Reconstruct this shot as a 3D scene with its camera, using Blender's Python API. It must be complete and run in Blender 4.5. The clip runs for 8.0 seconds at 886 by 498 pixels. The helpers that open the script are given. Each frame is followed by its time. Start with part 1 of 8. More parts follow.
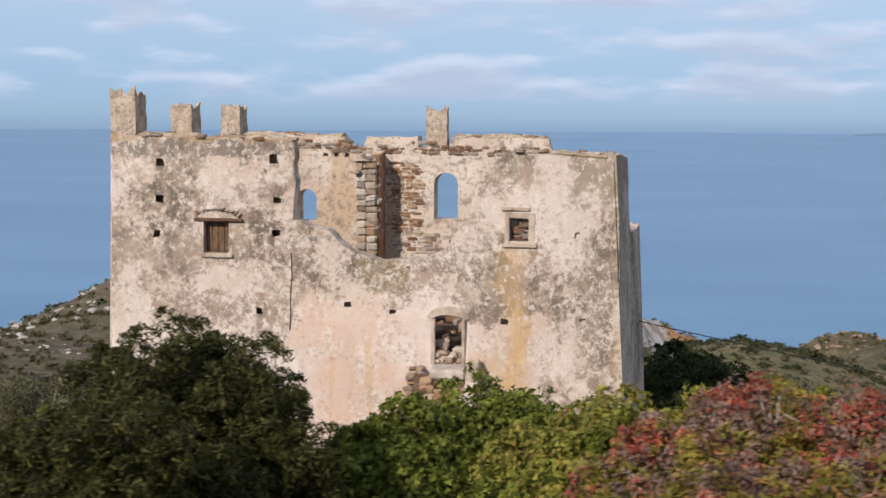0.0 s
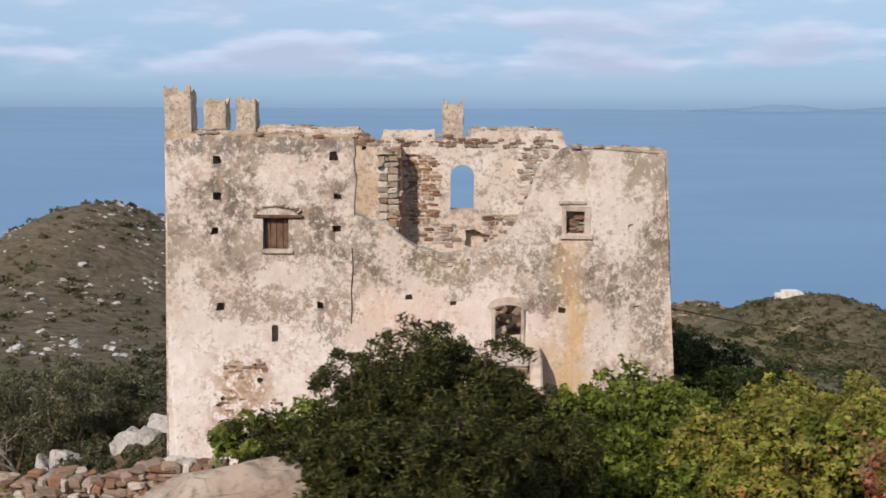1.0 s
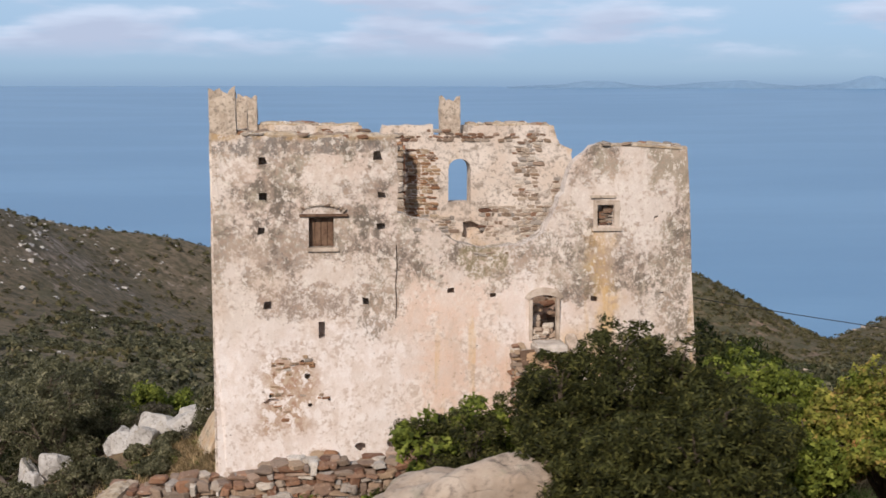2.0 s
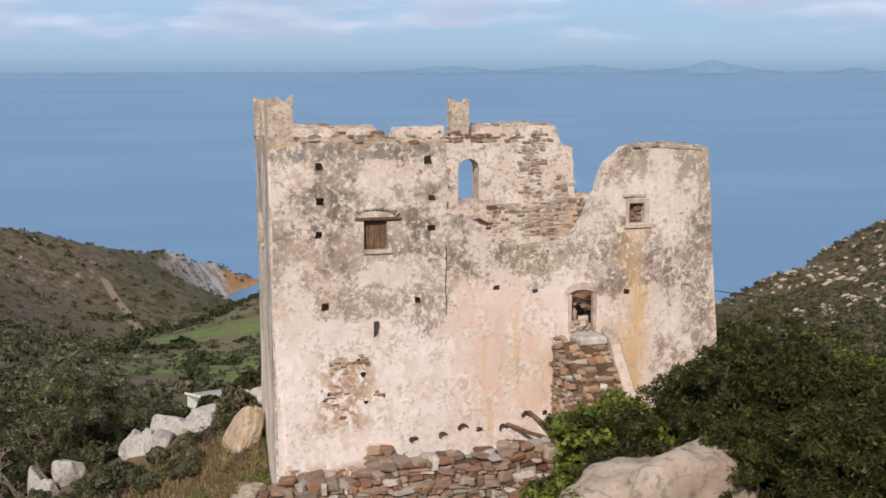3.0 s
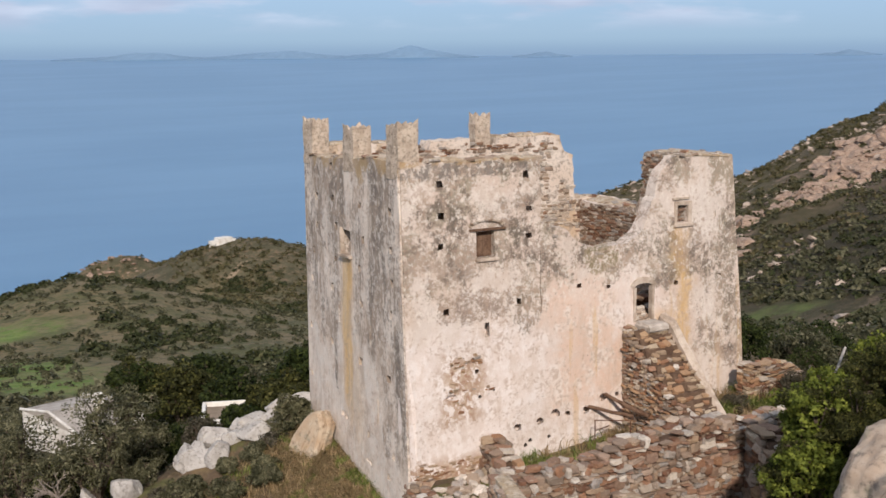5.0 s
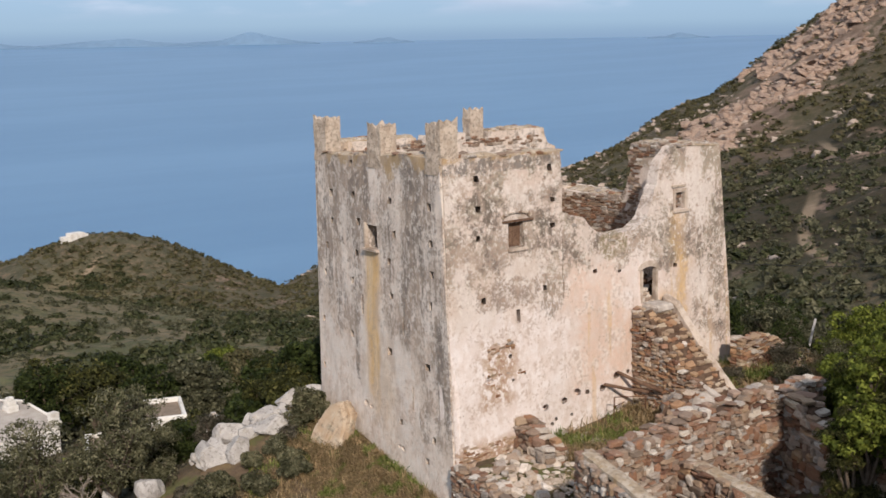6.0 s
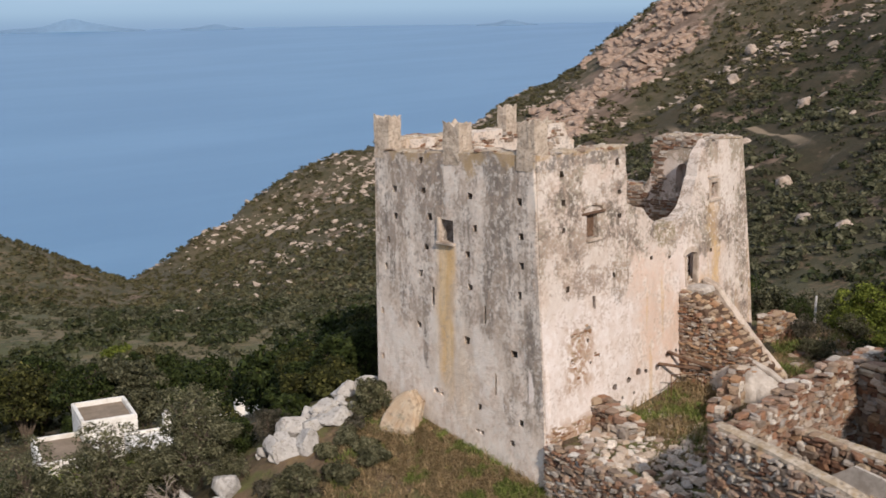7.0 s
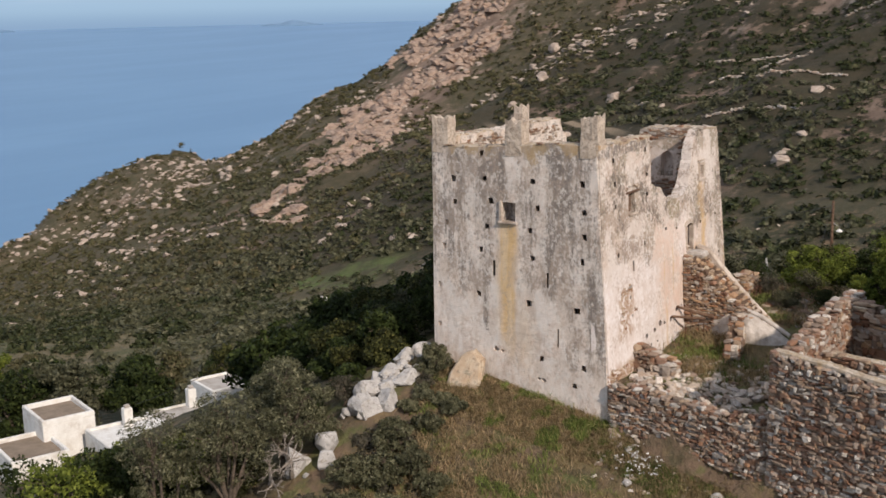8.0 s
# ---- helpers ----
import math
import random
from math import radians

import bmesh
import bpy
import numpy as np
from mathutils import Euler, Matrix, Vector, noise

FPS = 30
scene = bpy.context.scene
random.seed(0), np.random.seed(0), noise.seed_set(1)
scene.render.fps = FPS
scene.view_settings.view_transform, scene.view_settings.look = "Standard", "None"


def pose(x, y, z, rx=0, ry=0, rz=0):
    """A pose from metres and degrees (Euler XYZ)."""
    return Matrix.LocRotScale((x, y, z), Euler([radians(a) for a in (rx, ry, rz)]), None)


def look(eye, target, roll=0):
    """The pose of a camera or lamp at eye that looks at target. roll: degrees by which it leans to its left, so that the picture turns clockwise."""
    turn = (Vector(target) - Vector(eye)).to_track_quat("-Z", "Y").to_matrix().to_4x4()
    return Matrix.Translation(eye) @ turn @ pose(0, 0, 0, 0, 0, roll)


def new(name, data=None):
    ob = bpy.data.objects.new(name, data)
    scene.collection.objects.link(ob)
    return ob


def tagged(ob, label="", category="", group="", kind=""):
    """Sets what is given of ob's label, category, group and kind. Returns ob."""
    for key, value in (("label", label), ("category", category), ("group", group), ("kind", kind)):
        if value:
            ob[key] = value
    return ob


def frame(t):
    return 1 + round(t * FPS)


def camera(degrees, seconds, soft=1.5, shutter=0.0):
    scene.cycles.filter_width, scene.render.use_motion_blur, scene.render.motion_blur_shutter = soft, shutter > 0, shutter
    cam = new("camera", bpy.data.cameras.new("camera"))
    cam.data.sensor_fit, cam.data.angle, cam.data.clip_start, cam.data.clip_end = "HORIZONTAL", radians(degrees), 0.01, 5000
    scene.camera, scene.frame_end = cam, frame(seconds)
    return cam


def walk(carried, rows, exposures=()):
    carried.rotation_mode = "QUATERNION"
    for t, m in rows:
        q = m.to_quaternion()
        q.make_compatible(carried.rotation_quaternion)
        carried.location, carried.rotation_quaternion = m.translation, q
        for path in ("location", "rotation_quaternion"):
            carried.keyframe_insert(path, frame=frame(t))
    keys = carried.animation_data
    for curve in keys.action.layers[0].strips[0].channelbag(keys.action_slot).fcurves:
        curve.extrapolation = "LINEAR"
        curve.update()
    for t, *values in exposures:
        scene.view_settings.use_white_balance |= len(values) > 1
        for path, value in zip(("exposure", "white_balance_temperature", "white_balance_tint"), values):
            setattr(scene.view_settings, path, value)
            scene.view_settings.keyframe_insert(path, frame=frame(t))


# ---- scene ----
cam = camera(41.83, 8.0, 1.6, 0.25)
PATH = [
    (0, (14.931, -32.542, 11.949), (12.117, -12.854, 9.840), 0.35),
    (0.5, (11.661, -33.596, 12.219), (10.228, -13.782, 9.912), 0.36),
    (1, (8.702, -34.157, 12.537), (8.546, -14.314, 10.043), 0.26),
    (2.5, (-1.256, -35.203, 13.586), (2.931, -15.881, 10.564), -0.01),
    (3, (-4.267, -35.208, 13.924), (1.001, -16.168, 10.805), -0.11),
    (3.5, (-7.592, -34.980, 14.238), (-1.117, -16.330, 11.037), -0.22),
    (4, (-10.820, -34.591, 14.615), (-3.211, -16.386, 11.352), -0.33),
    (4.5, (-14.481, -34.025, 14.997), (-5.708, -16.357, 11.696), -0.30),
    (6, (-24.342, -30.962, 15.902), (-12.306, -15.411, 12.255), -0.93),
    (6.5, (-28.063, -29.002, 16.263), (-14.920, -14.408, 12.484), -0.94),
    (7, (-32.608, -26.137, 16.635), (-18.486, -12.524, 12.731), -0.86),
    (7.5, (-39.142, -23.036, 17.167), (-23.820, -10.822, 13.162), -1.05),
    (8, (-46.584, -21.873, 17.552), (-30.240, -11.052, 13.578), -1.27),
]
walk(cam, [(t, look(eye, target, roll)) for t, eye, target, roll in PATH])

# ---------------------------------------------------------------- light
SUN_FROM = Vector((-0.40, -0.74, 0.54)).normalized()
sun = new("sun", bpy.data.lights.new("sun", "SUN"))
sun.data.energy, sun.data.angle, sun.data.color = 4.1, radians(2.0), (1.0, 0.875, 0.765)
sun.matrix_world = look((0, 0, 60), Vector((0, 0, 60)) - SUN_FROM)


def build_world():
    """Daylight sky with a band of soft fair-weather clouds over the sea."""
    w = bpy.data.worlds.new("sky")
    scene.world = w
    w.use_nodes = True
    nt = w.node_tree
    nt.nodes.clear()
    out = nt.nodes.new("ShaderNodeOutputWorld")
    bg = nt.nodes.new("ShaderNodeBackground")
    sky = nt.nodes.new("ShaderNodeTexSky")
    sky.sky_type, sky.sun_disc = "NISHITA", False
    sky.sun_elevation = math.asin(SUN_FROM.z)
    sky.sun_rotation = math.atan2(SUN_FROM.x, SUN_FROM.y)
    sky.altitude, sky.air_density, sky.dust_density, sky.ozone_density = 60, 1.0, 0.5, 2.5
    co = nt.nodes.new("ShaderNodeTexCoord")
    mp = nt.nodes.new("ShaderNodeMapping")
    mp.inputs["Scale"].default_value = (1.0, 1.0, 4.6)
    n1 = nt.nodes.new("ShaderNodeTexNoise")
    n1.inputs["Scale"].default_value, n1.inputs["Detail"].default_value, n1.inputs["Roughness"].default_value = 8.5, 8, 0.50
    r1 = nt.nodes.new("ShaderNodeMapRange")
    r1.interpolation_type = "SMOOTHSTEP"
    r1.inputs["From Min"].default_value, r1.inputs["From Max"].default_value = 0.43, 0.62
    r1.inputs["To Max"].default_value = 0.80
    # clouds thin out towards the horizon
    sep = nt.nodes.new("ShaderNodeSeparateXYZ")
    r2 = nt.nodes.new("ShaderNodeMapRange")
    r2.interpolation_type = "SMOOTHSTEP"
    r2.inputs["From Min"].default_value, r2.inputs["From Max"].default_value = 0.012, 0.035
    mul = nt.nodes.new("ShaderNodeMath")
    mul.operation = "MULTIPLY"
    mix = nt.nodes.new("ShaderNodeMix")
    mix.data_type = "RGBA"
    # the clouds' flat undersides are greyer: where there is cloud above as well
    mp2 = nt.nodes.new("ShaderNodeMapping")
    mp2.inputs["Scale"].default_value = (1.0, 1.0, 4.6)
    mp2.inputs["Location"].default_value = (0.0, 0.0, 0.045)
    n2 = nt.nodes.new("ShaderNodeTexNoise")
    n2.inputs["Scale"].default_value, n2.inputs["Detail"].default_value, n2.inputs["Roughness"].default_value = 8.5, 4, 0.5
    r3 = nt.nodes.new("ShaderNodeMapRange")
    r3.inputs["From Min"].default_value, r3.inputs["From Max"].default_value = 0.42, 0.62
    puff = nt.nodes.new("ShaderNodeMix")
    puff.data_type = "RGBA"
    puff.inputs["A"].default_value = (6.35, 7.1, 8.75, 1)
    puff.inputs["B"].default_value = (4.9, 5.4, 7.0, 1)
    # a thin veil of haze evens the blue out low over the sea
    veil = nt.nodes.new("ShaderNodeMix")
    veil.data_type = "RGBA"
    tone = nt.nodes.new("ShaderNodeValToRGB")
    tr = tone.color_ramp
    while len(tr.elements) < 4:
        tr.elements.new(0.5)
    for e, (p, c) in zip(tr.elements, ((0.0, (0.27, 0.44, 0.65)), (0.04, (0.32, 0.495, 0.745)), (0.11, (0.455, 0.585, 0.785)), (0.4, (0.56, 0.61, 0.68)))):
        e.position, e.color = p, (*c, 1)
    gain = nt.nodes.new("ShaderNodeVectorMath")
    gain.operation = "SCALE"
    gain.inputs["Scale"].default_value = 10.0
    fade = nt.nodes.new("ShaderNodeMapRange")
    fade.inputs["From Min"].default_value, fade.inputs["From Max"].default_value = 0.1, 0.7
    fade.inputs["To Min"].default_value, fade.inputs["To Max"].default_value = 0.85, 0.65
    L = nt.links.new
    L(co.outputs["Generated"], mp.inputs["Vector"])
    L(mp.outputs[0], n1.inputs["Vector"])
    L(co.outputs["Generated"], mp2.inputs["Vector"])
    L(mp2.outputs[0], n2.inputs["Vector"])
    L(n2.outputs["Fac"], r3.inputs["Value"])
    L(r3.outputs[0], puff.inputs["Factor"])
    L(puff.outputs["Result"], mix.inputs["B"])
    L(n1.outputs["Fac"], r1.inputs["Value"])
    L(co.outputs["Generated"], sep.inputs[0])
    L(sep.outputs["Z"], r2.inputs["Value"])
    L(r1.outputs[0], mul.inputs[0])
    L(r2.outputs[0], mul.inputs[1])
    L(sep.outputs["Z"], tone.inputs[0])
    L(tone.outputs[0], gain.inputs[0])
    L(gain.outputs[0], veil.inputs["B"])
    L(sep.outputs["Z"], fade.inputs["Value"])
    L(fade.outputs[0], veil.inputs["Factor"])
    L(sky.outputs[0], veil.inputs["A"])
    # sea haze: the blue of the water fades into the sky across the horizon
    haze = nt.nodes.new("ShaderNodeMix")
    haze.data_type = "RGBA"
    haze.inputs["A"].default_value = (2.55, 3.75, 5.5, 1)
    hr = nt.nodes.new("ShaderNodeMapRange")
    hr.interpolation_type = "SMOOTHSTEP"
    hr.inputs["From Min"].default_value, hr.inputs["From Max"].default_value = -0.008, 0.011
    L(sep.outputs["Z"], hr.inputs["Value"])
    L(hr.outputs[0], haze.inputs["Factor"])
    L(veil.outputs["Result"], haze.inputs["B"])
    L(haze.outputs["Result"], mix.inputs["A"])
    L(mul.outputs[0], mix.inputs["Factor"])
    L(mix.outputs["Result"], bg.inputs["Color"])
    bg.inputs["Strength"].default_value = 0.106
    L(bg.outputs[0], out.inputs[0])


build_world()

# ---------------------------------------------------------------- materials
class Mat:
    """A small builder for node materials in object or world coordinates."""

    def __init__(self, name, rough=0.9):
        self.m = bpy.data.materials.new(name)
        self.m.use_nodes = True
        self.nt = self.m.node_tree
        self.nt.nodes.clear()
        self.out = self.nt.nodes.new("ShaderNodeOutputMaterial")
        self.bsdf = self.nt.nodes.new("ShaderNodeBsdfPrincipled")
        self.bsdf.inputs["Roughness"].default_value = rough
        self.bsdf.inputs["Specular IOR Level"].default_value = 0.25
        self.nt.links.new(self.bsdf.outputs[0], self.out.inputs[0])
        self.co = self.nt.nodes.new("ShaderNodeTexCoord").outputs["Object"]

    def link(self, a, b):
        self.nt.links.new(a, b)

    def put(self, socket, value):
        if isinstance(value, (int, float)):
            socket.default_value = value
        elif isinstance(value, tuple):
            socket.default_value = value if len(value) == 4 else (*value, 1)
        else:
            self.link(value, socket)

    def mapped(self, scale=(1, 1, 1), turn=(0, 0, 0), vec=None):
        n = self.nt.nodes.new("ShaderNodeMapping")
        n.inputs["Scale"].default_value = scale
        n.inputs["Rotation"].default_value = turn
        self.link(vec or self.co, n.inputs["Vector"])
        return n.outputs[0]

    def noise(self, scale, detail=5, rough=0.6, vec=None, distort=0.0):
        n = self.nt.nodes.new("ShaderNodeTexNoise")
        n.inputs["Scale"].default_value, n.inputs["Detail"].default_value = scale, detail
        n.inputs["Roughness"].default_value, n.inputs["Distortion"].default_value = rough, distort
        self.link(vec or self.co, n.inputs["Vector"])
        return n.outputs["Fac"]

    def voronoi(self, scale, vec=None, feature="F1", out="Distance"):
        n = self.nt.nodes.new("ShaderNodeTexVoronoi")
        n.feature = feature
        n.inputs["Scale"].default_value = scale
        self.link(vec or self.co, n.inputs["Vector"])
        return n.outputs[out]

    def ramp(self, value, lo, hi, a=0.0, b=1.0):
        n = self.nt.nodes.new("ShaderNodeMapRange")
        n.interpolation_type = "SMOOTHSTEP"
        self.put(n.inputs["Value"], value)
        for key, v in (("From Min", lo), ("From Max", hi), ("To Min", a), ("To Max", b)):
            n.inputs[key].default_value = v
        return n.outputs[0]

    def math(self, op, a, b=0.0):
        n = self.nt.nodes.new("ShaderNodeMath")
        n.operation = op
        self.put(n.inputs[0], a)
        self.put(n.inputs[1], b)
        return n.outputs[0]

    def times(self, *some):
        out = some[0]
        for s in some[1:]:
            out = self.math("MULTIPLY", out, s)
        return out

    def mix(self, fac, a, b, mode="MIX"):
        n = self.nt.nodes.new("ShaderNodeMix")
        n.data_type, n.blend_type = "RGBA", mode
        self.put(n.inputs["Factor"], fac)
        self.put(n.inputs["A"], a)
        self.put(n.inputs["B"], b)
        return n.outputs["Result"]

    def colors(self, value, stops):
        n = self.nt.nodes.new("ShaderNodeValToRGB")
        r = n.color_ramp
        while len(r.elements) < len(stops):
            r.elements.new(0.5)
        for e, (p, c) in zip(r.elements, stops):
            e.position, e.color = p, (*c, 1)
        self.put(n.inputs[0], value)
        return n.outputs[0]

    def xyz(self, vec=None):
        n = self.nt.nodes.new("ShaderNodeSeparateXYZ")
        self.link(vec or self.co, n.inputs[0])
        return n.outputs

    def random(self):
        return self.nt.nodes.new("ShaderNodeObjectInfo").outputs["Random"]

    def island(self):
        return self.nt.nodes.new("ShaderNodeNewGeometry").outputs["Random Per Island"]

    def normal_z(self):
        g = self.nt.nodes.new("ShaderNodeNewGeometry").outputs["Normal"]
        return self.xyz(g)["Z"]

    def band(self, v, lo, hi, soft):
        """One between lo and hi, fading over soft."""
        return self.times(self.ramp(v, lo - soft, lo + soft), self.ramp(v, hi - soft, hi + soft, 1, 0))

    def done(self, color, bump=None, strength=0.5, dist=0.03, rough=None):
        self.put(self.bsdf.inputs["Base Color"], color)
        if rough is not None:
            self.put(self.bsdf.inputs["Roughness"], rough)
        if bump is not None:
            n = self.nt.nodes.new("ShaderNodeBump")
            n.inputs["Strength"].default_value, n.inputs["Distance"].default_value = strength, dist
            self.link(bump, n.inputs["Height"])
            self.link(n.outputs[0], self.bsdf.inputs["Normal"])
        return self.m


def crust(k, field, cover, soft=0.03):
    """A ragged patchy layer: the fractal field, pushed up where cover is high, cut off sharply."""
    return k.ramp(k.math("ADD", field, cover), 0.5 - soft, 0.5 + soft)


def spot_at(k, u, v, cu, cv, ru, rv, wobble):
    """One inside a rough-edged oval on a wall, fading at the rim."""
    a = k.math("DIVIDE", k.math("SUBTRACT", u, cu), ru)
    b = k.math("DIVIDE", k.math("SUBTRACT", v, cv), rv)
    d = k.math("ADD", k.math("SQRT", k.math("ADD", k.math("MULTIPLY", a, a), k.math("MULTIPLY", b, b))), k.math("MULTIPLY", k.math("SUBTRACT", wobble, 0.5), 2.2))
    return k.ramp(d, 0.55, 1.1, 1, 0)


def mat_plaster_front():
    """Old lime plaster, cream to pink, with lichen, rain streaks and rust-yellow runs."""
    k = Mat("lime_plaster_front", 0.95)
    p = k.xyz()
    x, z = p["X"], p["Z"]
    frac = k.noise(1.05, 11, 0.70)
    frac2 = k.noise(2.3, 11, 0.74, k.mapped((1, 1, 0.9), (0.4, 0.2, 1.3)))
    fine = k.noise(6.5, 9, 0.74)
    speck = k.noise(14.0, 6, 0.72)
    broad = k.noise(0.42, 5, 0.60, k.mapped((1, 1, 0.85), (0.2, 0.5, 0.1)))
    streak = k.noise(2.6, 6, 0.62, k.mapped((1, 1, 0.06)))
    wob = k.noise(0.8, 8, 0.68, k.mapped((1, 1, 1), (1.1, 0.3, 0.6)))
    warp = k.math("MULTIPLY", k.math("SUBTRACT", wob, 0.5), 4.2)
    zz, xx = k.math("ADD", z, warp), k.math("ADD", x, k.math("MULTIPLY", warp, 0.45))
    # lime coats: pinkish cream, paler repairs, salmon where the top coat is gone
    base = k.mix(k.ramp(broad, 0.40, 0.60), (0.67, 0.585, 0.525), (0.63, 0.51, 0.435))
    salmon = k.times(k.band(xx, 5.9, 11.0, 0.8), k.band(zz, 1.2, 7.4, 0.8))
    base = k.mix(k.times(salmon, k.ramp(frac2, 0.36, 0.60, 0.35, 0.9)), base, (0.68, 0.50, 0.40))
    base = k.mix(k.times(crust(k, frac, -0.02, 0.05), 0.75), base, (0.76, 0.685, 0.625))
    # smooth limewash left on the lower storey
    wash = k.math("MAXIMUM", k.times(k.ramp(zz, 5.2, 6.1, 1, 0), k.ramp(xx, 5.3, 6.6, 1, 0)), k.times(k.ramp(zz, 1.6, 3.0, 1, 0), k.ramp(xx, 10.6, 11.6, 1, 0.4)))
    wash = k.math("MAXIMUM", wash, k.times(k.band(xx, 8.9, 11.2, 0.4), k.band(zz, 5.0, 7.3, 0.5), 0.75))
    base = k.mix(k.times(wash, 0.92), base, k.mix(k.ramp(frac2, 0.40, 0.58), (0.79, 0.725, 0.69), (0.72, 0.63, 0.58)))
    # lichen thick on the upper storey and down the eastern quoin
    high = k.times(k.ramp(zz, 5.5, 6.7), k.ramp(zz, 11.0, 11.9, 1, 0.9))
    quoin = k.times(k.ramp(xx, 12.3, 13.5), k.ramp(zz, 1.4, 3.4))
    zone = k.math("MAXIMUM", high, quoin)
    cover = k.math("ADD", k.math("MULTIPLY", zone, 0.27), k.math("ADD", -0.27, k.math("MULTIPLY", k.math("SUBTRACT", broad, 0.5), 0.55)))
    pale = k.math("MAXIMUM", spot_at(k, x, z, 3.6, 10.55, 1.5, 0.75, wob), k.math("MAXIMUM", spot_at(k, x, z, 1.1, 10.5, 0.55, 0.5, wob), spot_at(k, x, z, 13.4, 9.9, 0.6, 1.2, wob)))
    cover = k.math("SUBTRACT", cover, k.math("MULTIPLY", pale, 0.10))
    cover = k.math("SUBTRACT", cover, k.times(salmon, k.ramp(zz, 7.2, 6.4), 0.10))
    mottle = k.math("ADD", k.math("MULTIPLY", frac, 0.45), k.math("ADD", k.math("MULTIPLY", fine, 0.35), k.math("MULTIPLY", speck, 0.20)))
    lich = crust(k, mottle, k.math("ADD", cover, 0.002), 0.055)
    hue = k.mix(k.ramp(k.noise(0.8, 4), 0.42, 0.58), (0.305, 0.245, 0.200), (0.295, 0.255, 0.190))
    base = k.mix(k.times(lich, 0.88), base, hue)
    dark = crust(k, k.math("ADD", k.math("MULTIPLY", frac2, 0.55), k.math("MULTIPLY", fine, 0.45)), k.math("SUBTRACT", cover, 0.050), 0.045)
    base = k.mix(k.times(dark, 0.82), base, (0.132, 0.108, 0.090))
    # brown algae where the limewash ends, olive ones below the gap, grey at the head of the wall
    for cu, cv, ru, rv, tone, much in ((3.0, 6.45, 2.4, 0.8, (0.205, 0.145, 0.108), 0.070), (5.2, 6.1, 1.1, 0.9, (0.185, 0.145, 0.105), 0.065), (8.4, 7.55, 1.2, 0.8, (0.245, 0.205, 0.115), 0.075),
                                       (10.4, 7.9, 1.3, 0.9, (0.22, 0.19, 0.15), 0.05), (2.6, 11.25, 3.6, 0.42, (0.15, 0.132, 0.118), 0.11), (14.6, 6.2, 0.9, 2.6, (0.21, 0.175, 0.135), 0.06)):
        here = spot_at(k, x, z, cu, cv, ru, rv, wob)
        base = k.mix(k.times(crust(k, k.math("ADD", k.math("MULTIPLY", speck, 0.3), k.math("ADD", k.math("MULTIPLY", fine, 0.4), k.math("MULTIPLY", frac2, 0.3))), k.math("SUBTRACT", k.math("MULTIPLY", here, much + 0.13), 0.18), 0.05), 0.8), base, tone)
    # smooth cement patch at the eastern top corner
    cement = k.times(k.ramp(xx, 13.7, 13.95), k.ramp(zz, 9.7, 10.0), 0.88)
    base = k.mix(cement, base, k.mix(k.ramp(frac2, 0.40, 0.60), (0.40, 0.33, 0.255), (0.27, 0.225, 0.165)))
    # rust-yellow runs under the small window and beside the door
    run = k.times(k.band(xx, 11.95, 12.65, 0.26), k.ramp(z, 8.75, 8.4), k.ramp(streak, 0.34, 0.60, 0.35, 0.95))
    run2 = k.times(k.band(xx, 10.9, 11.8, 0.25), k.ramp(z, 5.7, 4.9), 0.6)
    run3 = k.times(k.ramp(streak, 0.55, 0.68), k.ramp(xx, 6.0, 7.0), k.ramp(zz, 7.5, 5), 0.5)
    base = k.mix(k.times(k.math("MAXIMUM", k.math("MAXIMUM", run, run2), run3), 0.9), base, (0.60, 0.39, 0.17))
    # plaster fallen off: earth-red bedding shows
    bare = k.times(k.band(xx, 1.4, 3.1, 0.4), k.band(zz, 2.6, 4.9, 0.4), k.ramp(frac2, 0.47, 0.49))
    bare = k.math("MAXIMUM", bare, k.times(k.ramp(z, 1.5, 0.9), k.ramp(xx, 3.5, 2.8), k.ramp(frac2, 0.46, 0.49)))
    base = k.mix(k.times(bare, 0.9), base, k.mix(k.ramp(k.noise(7, 6, 0.7), 0.4, 0.6), (0.34, 0.19, 0.115), (0.50, 0.385, 0.28)))
    # gold lichen on the coping
    gold = k.times(k.ramp(z, 11.38, 11.52), k.ramp(k.noise(1.2, 5), 0.42, 0.56))
    base = k.mix(k.times(gold, 0.8), base, (0.42, 0.27, 0.11))
    # flakes of bare pale lime and small pits
    flake = k.times(crust(k, k.noise(5.0, 10, 0.76, k.mapped((1, 1, 0.8), (0.7, 0.1, 0.2))), -0.055, 0.02), zone)
    base = k.mix(k.times(flake, 0.75), base, (0.74, 0.67, 0.60))
    pit = k.times(k.ramp(k.voronoi(2.3), 0.035, 0.06, 1, 0), k.ramp(k.noise(1.1, 3), 0.43, 0.53))
    pit = k.math("MAXIMUM", pit, k.times(k.ramp(k.voronoi(6.0), 0.06, 0.10, 1, 0), k.ramp(wob, 0.48, 0.56), 0.85))
    base = k.mix(k.times(pit, 0.85), base, (0.10, 0.07, 0.052))
    scuff = crust(k, k.math("ADD", k.math("MULTIPLY", fine, 0.6), k.math("MULTIPLY", frac, 0.4)), -0.042, 0.025)
    base = k.mix(k.times(scuff, 0.62), base, (0.43, 0.315, 0.245))
    grime = k.ramp(k.noise(1.7, 9, 0.72, k.mapped((1, 1, 0.5), (0.1, 0.7, 0.4))), 0.50, 0.60)
    base = k.mix(k.times(grime, 0.35), base, (0.52, 0.40, 0.315))
